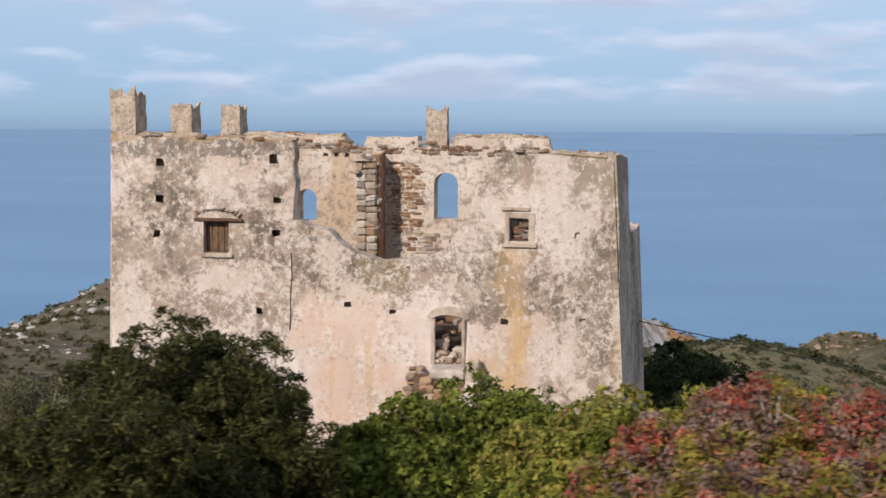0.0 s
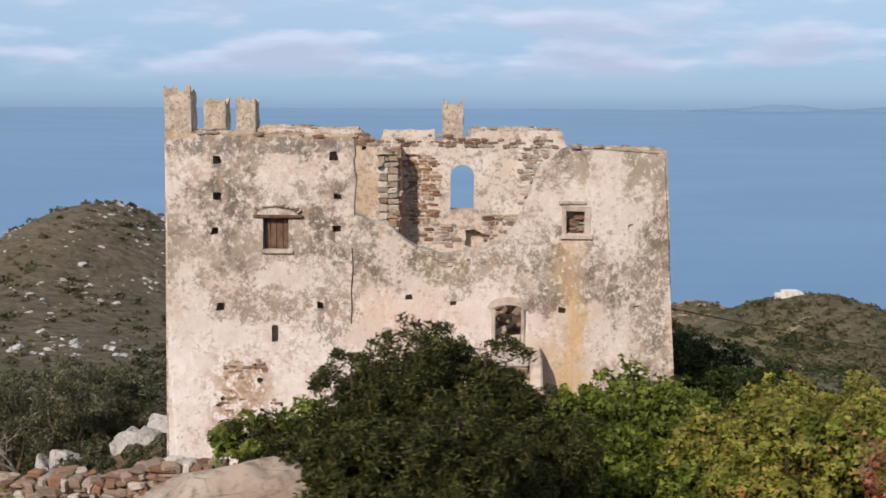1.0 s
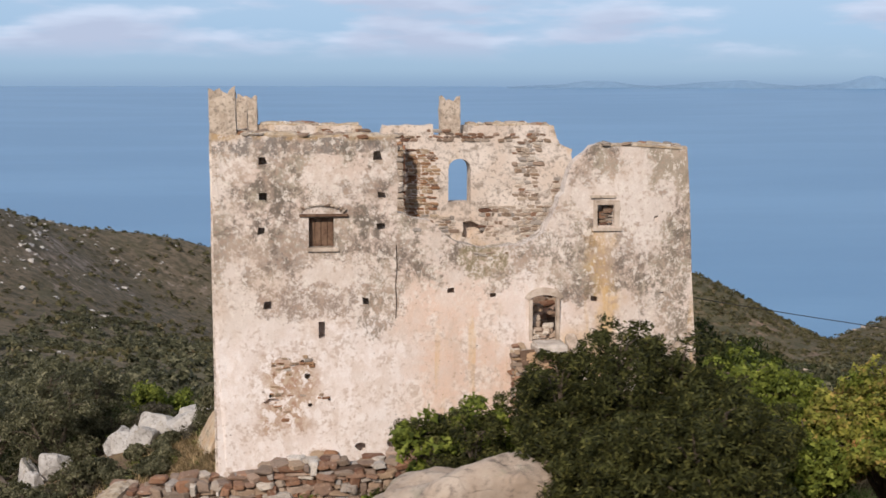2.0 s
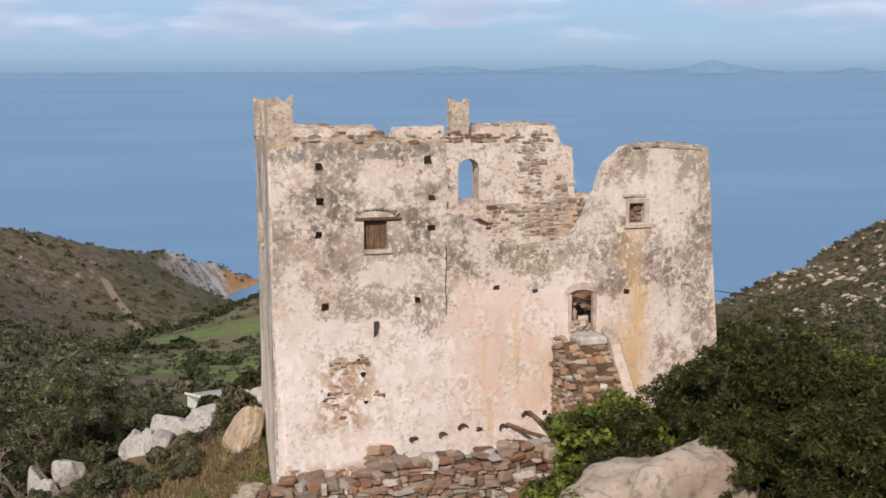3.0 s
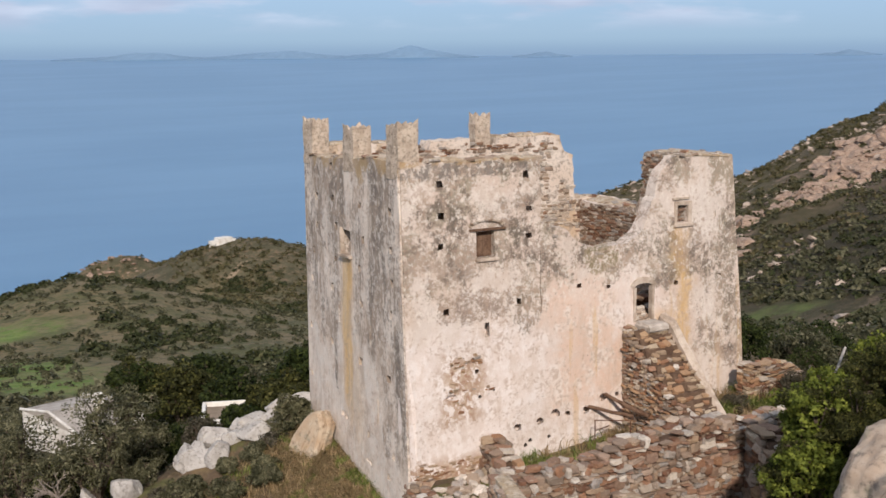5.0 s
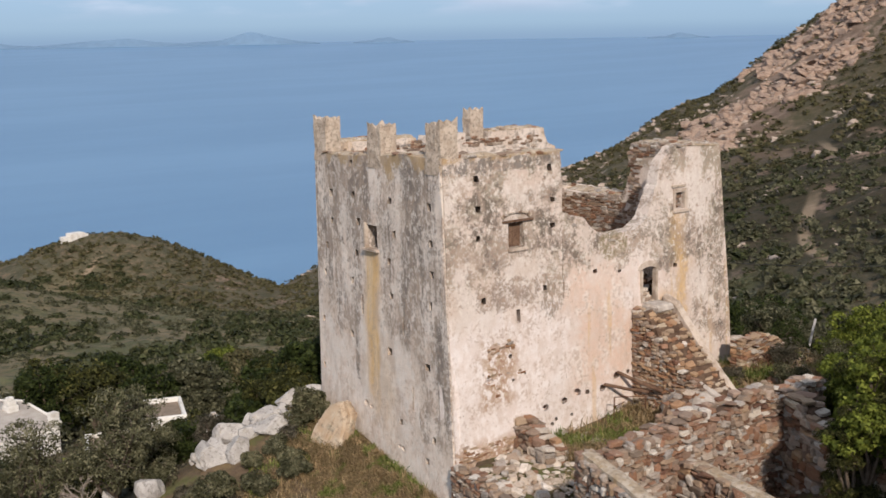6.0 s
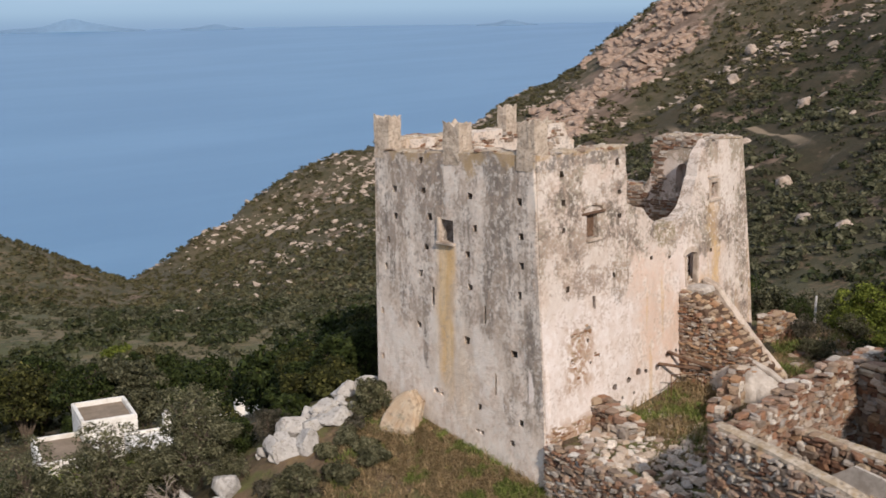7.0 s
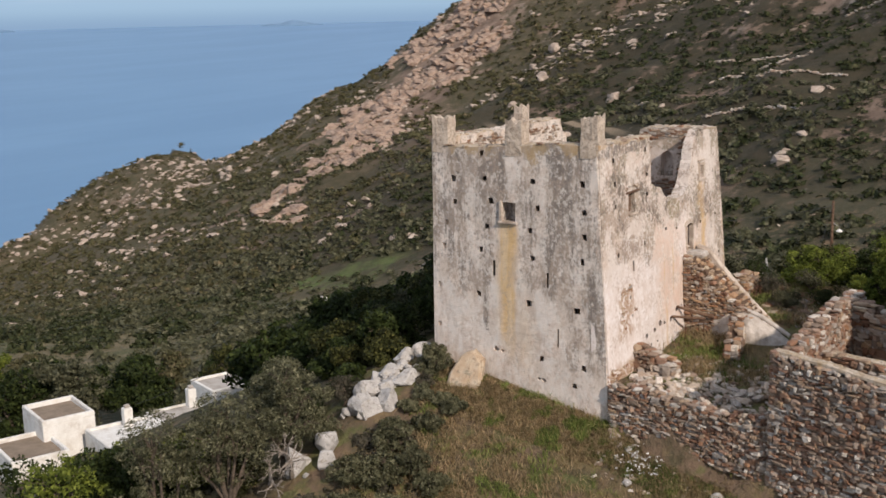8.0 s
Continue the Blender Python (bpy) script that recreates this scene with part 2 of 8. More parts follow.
    grain = k.mix(0.30, base, k.colors(k.noise(26, 5, 0.7), ((0.3, (0.5, 0.5, 0.5)), (0.7, (1, 1, 1)))), "MULTIPLY")
    height = k.math("ADD", k.math("SUBTRACT", fine, k.math("MULTIPLY", pit, 0.5)), k.math("MULTIPLY", k.noise(22, 6, 0.7), 0.35))
    return k.done(grain, height, 0.75, 0.05)


def mat_plaster_side():
    """The weather side: grey streaked render with a broad ochre run below the window."""
    k = Mat("weathered_render", 0.95)
    p = k.xyz()
    y, z = p["Y"], p["Z"]
    frac = k.noise(1.0, 11, 0.70, k.mapped((1, 1, 0.75), (0.3, 0.1, 0.9)))
    frac2 = k.noise(2.4, 11, 0.74, k.mapped((1, 1, 0.8), (0.9, 0.4, 0.2)))
    fine = k.noise(6.0, 9, 0.74, k.mapped((1, 1, 0.85)))
    speck = k.noise(13.0, 6, 0.72)
    streak = k.noise(1.5, 7, 0.64, k.mapped((1, 1, 0.10)))
    wob = k.noise(0.8, 8, 0.68, k.mapped((1, 1, 0.8), (1.1, 0.3, 0.6)))
    warp = k.math("MULTIPLY", k.math("SUBTRACT", wob, 0.5), 3.6)
    zz, yy = k.math("ADD", z, warp), k.math("ADD", y, k.math("MULTIPLY", k.math("SUBTRACT", k.noise(1.2, 3, 0.6, k.mapped((1, 1, 0.3))), 0.5), 1.1))
    base = k.mix(k.ramp(frac, 0.42, 0.58), (0.77, 0.675, 0.595), (0.68, 0.56, 0.475))
    base = k.mix(k.times(crust(k, frac2, -0.03, 0.05), 0.6), base, (0.80, 0.73, 0.67))
    ochre = k.times(k.band(yy, 5.10, 5.95, 0.30), k.ramp(z, 7.85, 7.6), k.ramp(zz, 0.4, 3.4))
    ochre = k.math("MAXIMUM", ochre, k.times(k.band(yy, 4.2, 5.0, 0.6), k.band(zz, 0.5, 4.0, 1.0), 0.35))
    base = k.mix(k.times(ochre, 0.92), base, k.mix(k.ramp(streak, 0.42, 0.58), (0.66, 0.43, 0.19), (0.72, 0.53, 0.31)))
    # grey crust: thick above, in columns down the south half and beside the ochre run
    zone = k.ramp(zz, 2.4, 5.0)
    column = k.math("MAXIMUM", k.times(k.ramp(yy, 3.1, 2.0), k.ramp(zz, 0.0, 1.4)), k.times(k.band(yy, 6.3, 7.3, 0.4), k.ramp(zz, 0.8, 2.6)))
    band = k.math("MAXIMUM", k.band(yy, 2.2, 3.2, 0.3), k.band(yy, 6.4, 7.2, 0.3))
    cover = k.math("ADD", k.math("MULTIPLY", k.math("MAXIMUM", zone, column), 0.30), -0.300)
    cover = k.math("ADD", cover, k.math("MULTIPLY", k.math("SUBTRACT", streak, 0.5), 0.55))
    cover = k.math("ADD", cover, k.times(band, k.ramp(zz, 0.8, 2.6), 0.05))
    cover = k.math("SUBTRACT", cover, k.math("MULTIPLY", ochre, 0.22))
    mottle = k.math("ADD", k.math("MULTIPLY", frac, 0.42), k.math("ADD", k.math("MULTIPLY", fine, 0.36), k.math("MULTIPLY", speck, 0.22)))
    grey = crust(k, mottle, k.math("ADD", cover, 0.004), 0.055)
    base = k.mix(k.times(grey, 0.86), base, k.mix(k.ramp(wob, 0.42, 0.58), (0.335, 0.285, 0.245), (0.30, 0.258, 0.225)))
    dark = crust(k, k.math("ADD", k.math("MULTIPLY", frac2, 0.5), k.math("MULTIPLY", fine, 0.5)), k.math("SUBTRACT", cover, 0.042), 0.045)
    base = k.mix(k.times(dark, 0.62), base, (0.145, 0.118, 0.100))
    flake = k.times(crust(k, k.noise(3.6, 10, 0.76, k.mapped((1, 1, 0.8), (0.7, 0.1, 0.2))), -0.045, 0.02), k.ramp(ochre, 0.0, 0.4, 1, 0))
    base = k.mix(k.times(flake, 0.8), base, (0.72, 0.655, 0.59))
    gold = k.times(k.ramp(zz, 10.95, 11.25), k.ramp(k.noise(1.0, 4), 0.36, 0.5))
    base = k.mix(k.times(gold, 0.85), base, (0.42, 0.29, 0.145))
    pit = k.times(k.ramp(k.voronoi(2.6), 0.035, 0.06, 1, 0), k.ramp(k.noise(1.1, 3), 0.46, 0.56))
    base = k.mix(k.times(pit, 0.85), base, (0.09, 0.07, 0.06))
    scuff = crust(k, k.math("ADD", k.math("MULTIPLY", fine, 0.6), k.math("MULTIPLY", frac, 0.4)), -0.045, 0.03)
    base = k.mix(k.times(scuff, 0.55), base, (0.45, 0.345, 0.27))
    grime = k.ramp(k.noise(1.7, 9, 0.72, k.mapped((1, 1, 0.35), (0.1, 0.7, 0.4))), 0.48, 0.58)
    base = k.mix(k.times(grime, 0.4), base, (0.50, 0.40, 0.32))
    grain = k.mix(0.30, base, k.colors(k.noise(26, 5, 0.7), ((0.3, (0.5, 0.5, 0.5)), (0.7, (1, 1, 1)))), "MULTIPLY")
    height = k.math("ADD", k.math("SUBTRACT", fine, k.math("MULTIPLY", pit, 0.5)), k.math("MULTIPLY", k.noise(22, 6, 0.7), 0.35))
    return k.done(grain, height, 0.75, 0.05)


def mat_plaster_inner():
    """Inside plaster: buff and pink with ochre and grey stains."""
    k = Mat("inner_plaster", 0.95)
    base = k.mix(k.ramp(k.noise(0.55, 5), 0.38, 0.6), (0.60, 0.50, 0.42), (0.68, 0.60, 0.53))
    base = k.mix(k.times(k.ramp(k.noise(0.7, 5, 0.6, k.mapped((1, 1, 0.5))), 0.52, 0.62), 0.55), base, (0.46, 0.31, 0.17))
    base = k.mix(k.times(k.ramp(k.noise(2.2, 9, 0.75), 0.48, 0.62), 0.8), base, (0.26, 0.21, 0.17))
    base = k.mix(k.times(k.ramp(k.noise(7, 8, 0.75), 0.54, 0.62), 0.6), base, (0.14, 0.105, 0.08))
    height = k.math("ADD", k.noise(5, 8, 0.7), k.math("MULTIPLY", k.noise(22, 5, 0.7), 0.4))
    return k.done(base, height, 0.7, 0.05)


def mat_stone(name, per_island, stops, tint=(1, 1, 1)):
    """Field stone and schist slabs, each its own colour."""
    k = Mat(name, 0.92)
    r = k.island() if per_island else k.random()
    c = k.colors(r, stops)
    c = k.mix(k.ramp(k.noise(7, 6, 0.7), 0.44, 0.66, 0, 0.42), c, (0.30, 0.205, 0.14))
    c = k.mix(k.ramp(k.noise(17, 6, 0.7), 0.52, 0.68, 0, 0.65), c, (0.11, 0.085, 0.065))
    c = k.mix(k.ramp(k.noise(9, 4, 0.6), 0.60, 0.70, 0, 0.40), c, (0.52, 0.455, 0.38))
    height = k.math("ADD", k.noise(9, 7, 0.7), k.math("MULTIPLY", k.noise(40, 4, 0.7), 0.3))
    return k.done(c, height, 0.8, 0.05)


RUBBLE = ((0.0, (0.112, 0.053, 0.036)), (0.13, (0.258, 0.133, 0.077)), (0.26, (0.181, 0.142, 0.112)), (0.40, (0.361, 0.258, 0.176)),
          (0.52, (0.206, 0.155, 0.125)), (0.64, (0.310, 0.163, 0.099)), (0.76, (0.396, 0.331, 0.271)), (0.86, (0.284, 0.262, 0.245)), (0.94, (0.533, 0.469, 0.396)), (1.0, (0.619, 0.568, 0.507)))
RUST = ((0.0, (0.22, 0.105, 0.06)), (0.25, (0.37, 0.20, 0.105)), (0.5, (0.43, 0.29, 0.175)), (0.75, (0.34, 0.245, 0.165)), (0.9, (0.47, 0.36, 0.245)), (1.0, (0.53, 0.44, 0.33)))
SLATE = ((0.0, (0.27, 0.19, 0.14)), (0.25, (0.46, 0.375, 0.295)), (0.5, (0.57, 0.475, 0.385)), (0.7, (0.36, 0.325, 0.295)), (0.85, (0.64, 0.565, 0.48)), (1.0, (0.74, 0.67, 0.60)))


def mat_simple(name, a, b, scale, rough=0.9, bump=0.4, dist=0.02, stain=None):
    k = Mat(name, rough)
    c = k.mix(k.ramp(k.noise(scale, 7, 0.65), 0.36, 0.64), a, b)
    if stain:
        c = k.mix(k.times(k.ramp(k.noise(scale * 0.35, 6, 0.65), 0.50, 0.64), 0.85), c, stain)
    c = k.mix(0.3, c, k.colors(k.noise(scale * 9, 4, 0.7), ((0.3, (0.5, 0.5, 0.5)), (0.7, (1, 1, 1)))), "MULTIPLY")
    h = k.math("ADD", k.noise(scale * 2.2, 7, 0.7), k.math("MULTIPLY", k.noise(scale * 11, 4, 0.7), 0.3))
    return k.done(c, h, bump, dist)


def mat_rock(name, light, mid, dark, scale=1.0, lichen=(0.30, 0.27, 0.20)):
    """Weathered boulder: cracks, crust and lichen at several sizes."""
    k = Mat(name, 0.93)
    c = k.mix(k.ramp(k.noise(0.9 * scale, 6, 0.65), 0.36, 0.62), mid, light)
    c = k.mix(k.times(k.ramp(k.noise(3.2 * scale, 9, 0.72), 0.50, 0.64), 0.75), c, dark)
    c = k.mix(k.times(k.ramp(k.noise(1.7 * scale, 6, 0.6), 0.56, 0.64), 0.6), c, lichen)
    crack = k.ramp(k.voronoi(1.1 * scale, k.mapped((1, 1, 2.2), (0.3, 0.2, 0.5)), "DISTANCE_TO_EDGE"), 0.0, 0.025, 1, 0)
    crack = k.times(crack, k.ramp(k.noise(1.3 * scale, 3), 0.48, 0.58))
    c = k.mix(k.times(crack, 0.35), c, (0.07, 0.058, 0.048))
    h = k.math("ADD", k.noise(3.0 * scale, 10, 0.72), k.math("MULTIPLY", crack, -0.2))
    return k.done(c, h, 0.9, 0.10 / scale)


def mat_leaf(name, stops, back=0.35, rough=0.55, tuft_shade=0.9, patches=()):
    """Leaves, each with a tone of its own, letting some light through; shade between tufts is painted in."""
    k = Mat(name, rough)
    c = k.colors(k.island(), stops)
    for scale, at, other in patches:
        c = k.mix(k.ramp(k.noise(scale, 3, 0.6, k.mapped((1, 1, 1), (scale, 0.4, at))), at, at + 0.05, 0, 0.92), c, k.colors(k.island(), other))
    # painted shade: noise patches multiplied to a third, like gaps between tufts
    c = k.mix(k.ramp(k.noise(2.1, 4, 0.6), 0.40, 0.58, 0, tuft_shade), c, k.mix(1.0, c, (0.34, 0.36, 0.32), "MULTIPLY"))
    k.bsdf.inputs["Specular IOR Level"].default_value = 0.1
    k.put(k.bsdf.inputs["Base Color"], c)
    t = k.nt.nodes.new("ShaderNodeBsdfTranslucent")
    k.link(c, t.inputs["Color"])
    s = k.nt.nodes.new("ShaderNodeMixShader")
    s.inputs[0].default_value = back
    k.link(k.bsdf.outputs[0], s.inputs[1])
    k.link(t.outputs[0], s.inputs[2])
    k.link(s.outputs[0], k.out.inputs[0])
    return k.m


def mat_ground():
    """Dry hillside: soil, straw, turf in patches, scrub and bare rock on the steep parts, footpaths."""
    k = Mat("hillside", 0.97)
    p = k.xyz()
    x, y, z = p["X"], p["Y"], p["Z"]
    soil = k.mix(k.ramp(k.noise(0.05, 8, 0.7), 0.4, 0.6), (0.185, 0.130, 0.085), (0.235, 0.158, 0.105))
    soil = k.mix(k.ramp(k.noise(0.6, 8, 0.7), 0.42, 0.6, 0, 0.7), soil, (0.105, 0.095, 0.05))
    straw = k.ramp(k.noise(0.35, 7, 0.68), 0.46, 0.60)
    near = k.times(k.band(x, -70, 40, 12), k.band(y, -90, 16, 5))
    c = k.mix(k.times(straw, k.math("ADD", k.math("MULTIPLY", near, 0.55), 0.25)), soil, (0.30, 0.215, 0.105))
    scrub = k.times(k.ramp(k.noise(0.16, 8, 0.7), 0.44, 0.56), k.math("SUBTRACT", 1.0, k.math("MULTIPLY", near, 0.6)))
    c = k.mix(k.times(scrub, 0.8), c, (0.066, 0.068, 0.034))
    fine_scrub = k.times(k.ramp(k.noise(0.55, 7, 0.72), 0.43, 0.53), k.math("SUBTRACT", 1.0, near))
    c = k.mix(k.times(fine_scrub, 0.85), c, k.mix(k.ramp(k.noise(0.09, 4), 0.42, 0.58), (0.060, 0.061, 0.033), (0.115, 0.105, 0.062)))
    # the grassy brow before the cove: dry olive turf with green hollows, and one bright field
    brow = k.times(k.band(x, -6, 150, 20), k.band(y, 95, 430, 24))
    tuft = k.mix(k.ramp(k.noise(0.045, 9, 0.70), 0.44, 0.58), (0.225, 0.178, 0.098), (0.115, 0.118, 0.05))
    tuft = k.mix(k.ramp(k.noise(0.12, 8, 0.72), 0.52, 0.60, 0, 0.7), tuft, (0.255, 0.20, 0.125))
    c = k.mix(k.times(brow, 0.85), c, tuft)
    cushion = k.times(brow, k.ramp(k.noise(0.42, 8, 0.74), 0.50, 0.57), k.ramp(k.noise(0.04, 5, 0.65), 0.38, 0.52, 0.3, 1.0))
    c = k.mix(k.times(cushion, 0.8), c, (0.072, 0.074, 0.036))
    # the western hills are browner: dry phrygana and bare earth
    dry = k.times(k.ramp(x, 0, -16), k.ramp(y, 150, 210), k.ramp(k.noise(0.07, 7, 0.7), 0.36, 0.56, 0.3, 0.85))
    c = k.mix(dry, c, k.mix(k.ramp(k.noise(0.3, 8, 0.72), 0.44, 0.58), (0.185, 0.140, 0.095), (0.085, 0.072, 0.045)))
    lawn = k.noise(0.05, 6, 0.66)
    field = k.math("MAXIMUM", k.math("MAXIMUM", spot_at(k, x, y, 18, 236, 24, 15, lawn), spot_at(k, x, y, 12, 165, 16, 40, lawn)), spot_at(k, x, y, 5, 100, 16, 9, lawn))
    field = k.math("MAXIMUM", field, k.times(k.band(x, 138, 174, 8), k.band(y, 112, 166, 8), k.ramp(lawn, 0.42, 0.50)))
    c = k.mix(k.times(field, k.ramp(k.noise(0.11, 7, 0.7), 0.40, 0.58, 0.25, 0.95)), c, k.mix(k.ramp(k.noise(0.4, 6, 0.7), 0.42, 0.58), (0.135, 0.215, 0.045), (0.20, 0.26, 0.075)))
    c = k.mix(k.times(near, k.ramp(k.noise(0.5, 6, 0.65), 0.50, 0.60), 0.7), c, (0.15, 0.165, 0.055))
    maquis = k.times(k.ramp(x, 180, 260), k.ramp(k.noise(0.07, 7, 0.7), 0.36, 0.52, 0.55, 0.95))
    c = k.mix(maquis, c, k.mix(k.ramp(k.noise(0.25, 6, 0.7), 0.42, 0.58), (0.078, 0.070, 0.036), (0.125, 0.098, 0.058)))
    # heath on the upper slope, its colour darkened further to stand for cloud shade
    heath = k.times(k.ramp(x, 130, 190), k.ramp(y, 250, 170), k.ramp(k.noise(0.06, 7, 0.7), 0.34, 0.52, 0.6, 0.95))
    c = k.mix(heath, c, k.mix(k.ramp(k.noise(0.3, 6, 0.7), 0.42, 0.58), (0.043, 0.038, 0.020), (0.062, 0.048, 0.028)))
    nz = k.normal_z()
    rock = k.times(k.math("SUBTRACT", 1.0, near), k.ramp(k.math("ADD", nz, k.math("MULTIPLY", k.math("SUBTRACT", k.noise(0.22, 8, 0.7), 0.5), 0.75)), 0.70, 0.84, 1, 0), k.ramp(k.noise(0.03, 3), 0.38, 0.55))
    c = k.mix(rock, c, k.mix(k.ramp(k.noise(0.4, 7, 0.7), 0.4, 0.6), (0.42, 0.34, 0.28), (0.30, 0.22, 0.17)))
    mid_line = k.math("SUBTRACT", 281, k.math("MULTIPLY", k.math("MAXIMUM", k.math("SUBTRACT", 370, x), 0.0), 0.6))
    s1 = k.math("ADD", k.math("SUBTRACT", y, mid_line), k.math("MULTIPLY", k.math("SUBTRACT", k.noise(0.016, 4), 0.5), 110))
    crag = k.times(k.band(s1, -30, 30, 8), k.ramp(x, 250, 310), k.ramp(k.noise(0.05, 8, 0.72), 0.37, 0.46))
    far_rock = k.times(k.ramp(k.noise(0.045, 9, 0.74), 0.555, 0.61), k.ramp(x, 140, 190), k.ramp(y, 520, 420))
    c = k.mix(k.times(k.math("MAXIMUM", crag, far_rock), 0.9), c, k.mix(k.ramp(k.noise(0.11, 7, 0.7), 0.40, 0.6), (0.30, 0.21, 0.155), (0.19, 0.13, 0.095)))
    # headland cliff with pale and orange rock at its tip
    cliff = k.times(k.band(x, 14, 110, 8), k.band(y, 575, 720, 12), k.ramp(z, -117, -113))
    c = k.mix(cliff, c, k.mix(k.ramp(k.noise(0.12, 6, 0.7), 0.42, 0.56), (0.36, 0.27, 0.20), (0.62, 0.58, 0.54)))
    tip = k.times(k.ramp(x, 47, 53), k.ramp(y, 622, 634), k.ramp(y, 730, 700), k.ramp(z, -117, -113))
    c = k.mix(tip, c, k.mix(k.ramp(k.noise(0.3, 6), 0.4, 0.6), (0.55, 0.27, 0.09), (0.40, 0.24, 0.13)))
    # worn footpaths
    w1 = k.math("ABSOLUTE", k.math("ADD", k.math("ADD", x, 6.0), k.math("MULTIPLY", k.math("SUBTRACT", k.noise(0.02, 2), 0.5), 26)))
    path = k.times(k.ramp(w1, 1.0, 2.2, 1, 0), k.band(y, 165, 300, 8))
    wave = k.math("MULTIPLY", k.math("SINE", k.math("MULTIPLY", x, 0.06)), 6.0)
    for y0, x0, slope, lo, hi in ((90, 208, 1.03, 226, 290), (127, 207, 0.90, 168, 212)):
        along = k.math("SUBTRACT", k.math("SUBTRACT", y, y0), k.math("MULTIPLY", k.math("SUBTRACT", x, x0), slope))
        w2 = k.math("ABSOLUTE", k.math("ADD", along, wave))
        path = k.math("MAXIMUM", path, k.times(k.ramp(w2, 1.0, 2.4, 1, 0), k.band(x, lo, hi, 10)))
    for (ax, ay), (bx, by) in (((-14, 478), (-4, 445)), ((-4, 445), (-2.5, 428)), ((-2.5, 428), (2, 398)), ((12, 430), (34, 473)), ((143, 424), (155, 438))):
        along = k.math("DIVIDE", k.math("SUBTRACT", y, ay), by - ay)
        off = k.math("ABSOLUTE", k.math("SUBTRACT", x, k.math("ADD", ax, k.math("MULTIPLY", along, bx - ax))))
        path = k.math("MAXIMUM", path, k.times(k.ramp(off, 1.2, 2.6, 1, 0), k.band(along, 0.0, 1.0, 0.04)))
    c = k.mix(k.times(path, 0.85), c, (0.36, 0.27, 0.18))
    c = k.mix(0.45, c, k.colors(k.noise(2.6, 7, 0.75), ((0.3, (0.35, 0.35, 0.35)), (0.68, (1, 1, 1)))), "MULTIPLY")
    h = k.math("ADD", k.noise(0.9, 9, 0.72), k.math("MULTIPLY", k.noise(6, 5, 0.7), 0.2))
    return k.done(c, h, 0.9, 0.5)


def mat_sea():
    k = Mat("sea_water", 0.35)
    k.bsdf.inputs["Specular IOR Level"].default_value = 0.40
    k.bsdf.inputs["IOR"].default_value = 1.33
    c = k.mix(k.ramp(k.noise(0.0016, 4, 0.6, k.mapped((1, 3.0, 1))), 0.35, 0.7), (0.081, 0.193, 0.341), (0.107, 0.231, 0.388))
    h = k.math("ADD", k.noise(0.06, 5, 0.6, k.mapped((1, 2.2, 1))), k.math("MULTIPLY", k.noise(0.5, 4, 0.6), 0.3))
    return k.done(c, h, 0.12, 0.6)


M_FRONT, M_SIDE, M_INNER = mat_plaster_front(), mat_plaster_side(), mat_plaster_inner()
M_STONE = mat_stone("field_stone", False, RUBBLE)
M_STONE_J = mat_stone("field_stone_joined", True, RUBBLE)
M_RUST = mat_stone("rust_schist", False, RUST)
M_SLATE = mat_stone("pale_schist", False, SLATE)
M_SLATE_J = mat_stone("pale_schist_joined", True, SLATE)
M_CORE = mat_simple("earth_mortar", (0.085, 0.050, 0.033), (0.15, 0.098, 0.066), 3.0, 0.97, 0.8, 0.05)
M_LIME = mat_simple("limewash", (0.78, 0.76, 0.72), (0.70, 0.67, 0.62), 1.6, 0.9, 0.25, 0.02, (0.56, 0.51, 0.45))
M_WORNLIME = mat_simple("worn_white_plaster", (0.58, 0.525, 0.47), (0.42, 0.365, 0.315), 2.5, 0.92, 0.5, 0.04, (0.30, 0.26, 0.22))
M_COPING = mat_rock("lichened_mortar", (0.50, 0.42, 0.33), (0.36, 0.275, 0.185), (0.15, 0.12, 0.09), 2.4, (0.36, 0.24, 0.11))
M_MERLON = mat_rock("lichened_masonry", (0.54, 0.45, 0.365), (0.40, 0.32, 0.25), (0.15, 0.12, 0.095), 2.6, (0.26, 0.225, 0.18))
M_TRIM = mat_simple("dressed_lime_stone", (0.58, 0.49, 0.41), (0.44, 0.35, 0.28), 3.0, 0.9, 0.6, 0.03, (0.30, 0.235, 0.18))
M_WOOD = mat_simple("weathered_timber", (0.10, 0.055, 0.035), (0.19, 0.12, 0.08), 5.0, 0.85, 0.5, 0.02)
M_IRON = mat_simple("rusty_iron", (0.075, 0.035, 0.022), (0.14, 0.065, 0.035), 14.0, 0.7, 0.3, 0.005)
M_GREYWOOD = mat_simple("grey_timber", (0.42, 0.40, 0.38), (0.30, 0.28, 0.26), 5.0, 0.85, 0.4, 0.01)
M_DEADWOOD = mat_simple("bleached_wood", (0.34, 0.29, 0.24), (0.22, 0.18, 0.15), 6.0, 0.9, 0.5, 0.01)
M_BARK = mat_simple("bark", (0.085, 0.065, 0.05), (0.15, 0.115, 0.085), 7.0, 0.95, 0.8, 0.03)
M_BOULDER = mat_rock("granite_boulder", (0.47, 0.385, 0.31), (0.38, 0.29, 0.22), (0.17, 0.135, 0.11))
M_WHITEROCK = mat_rock("pale_marble_rock", (0.50, 0.475, 0.45), (0.37, 0.345, 0.32), (0.17, 0.155, 0.14), 1.6, (0.40, 0.36, 0.30))
M_SLAB = mat_rock("tan_rock", (0.50, 0.41, 0.31), (0.42, 0.31, 0.21), (0.22, 0.16, 0.11), 1.3)
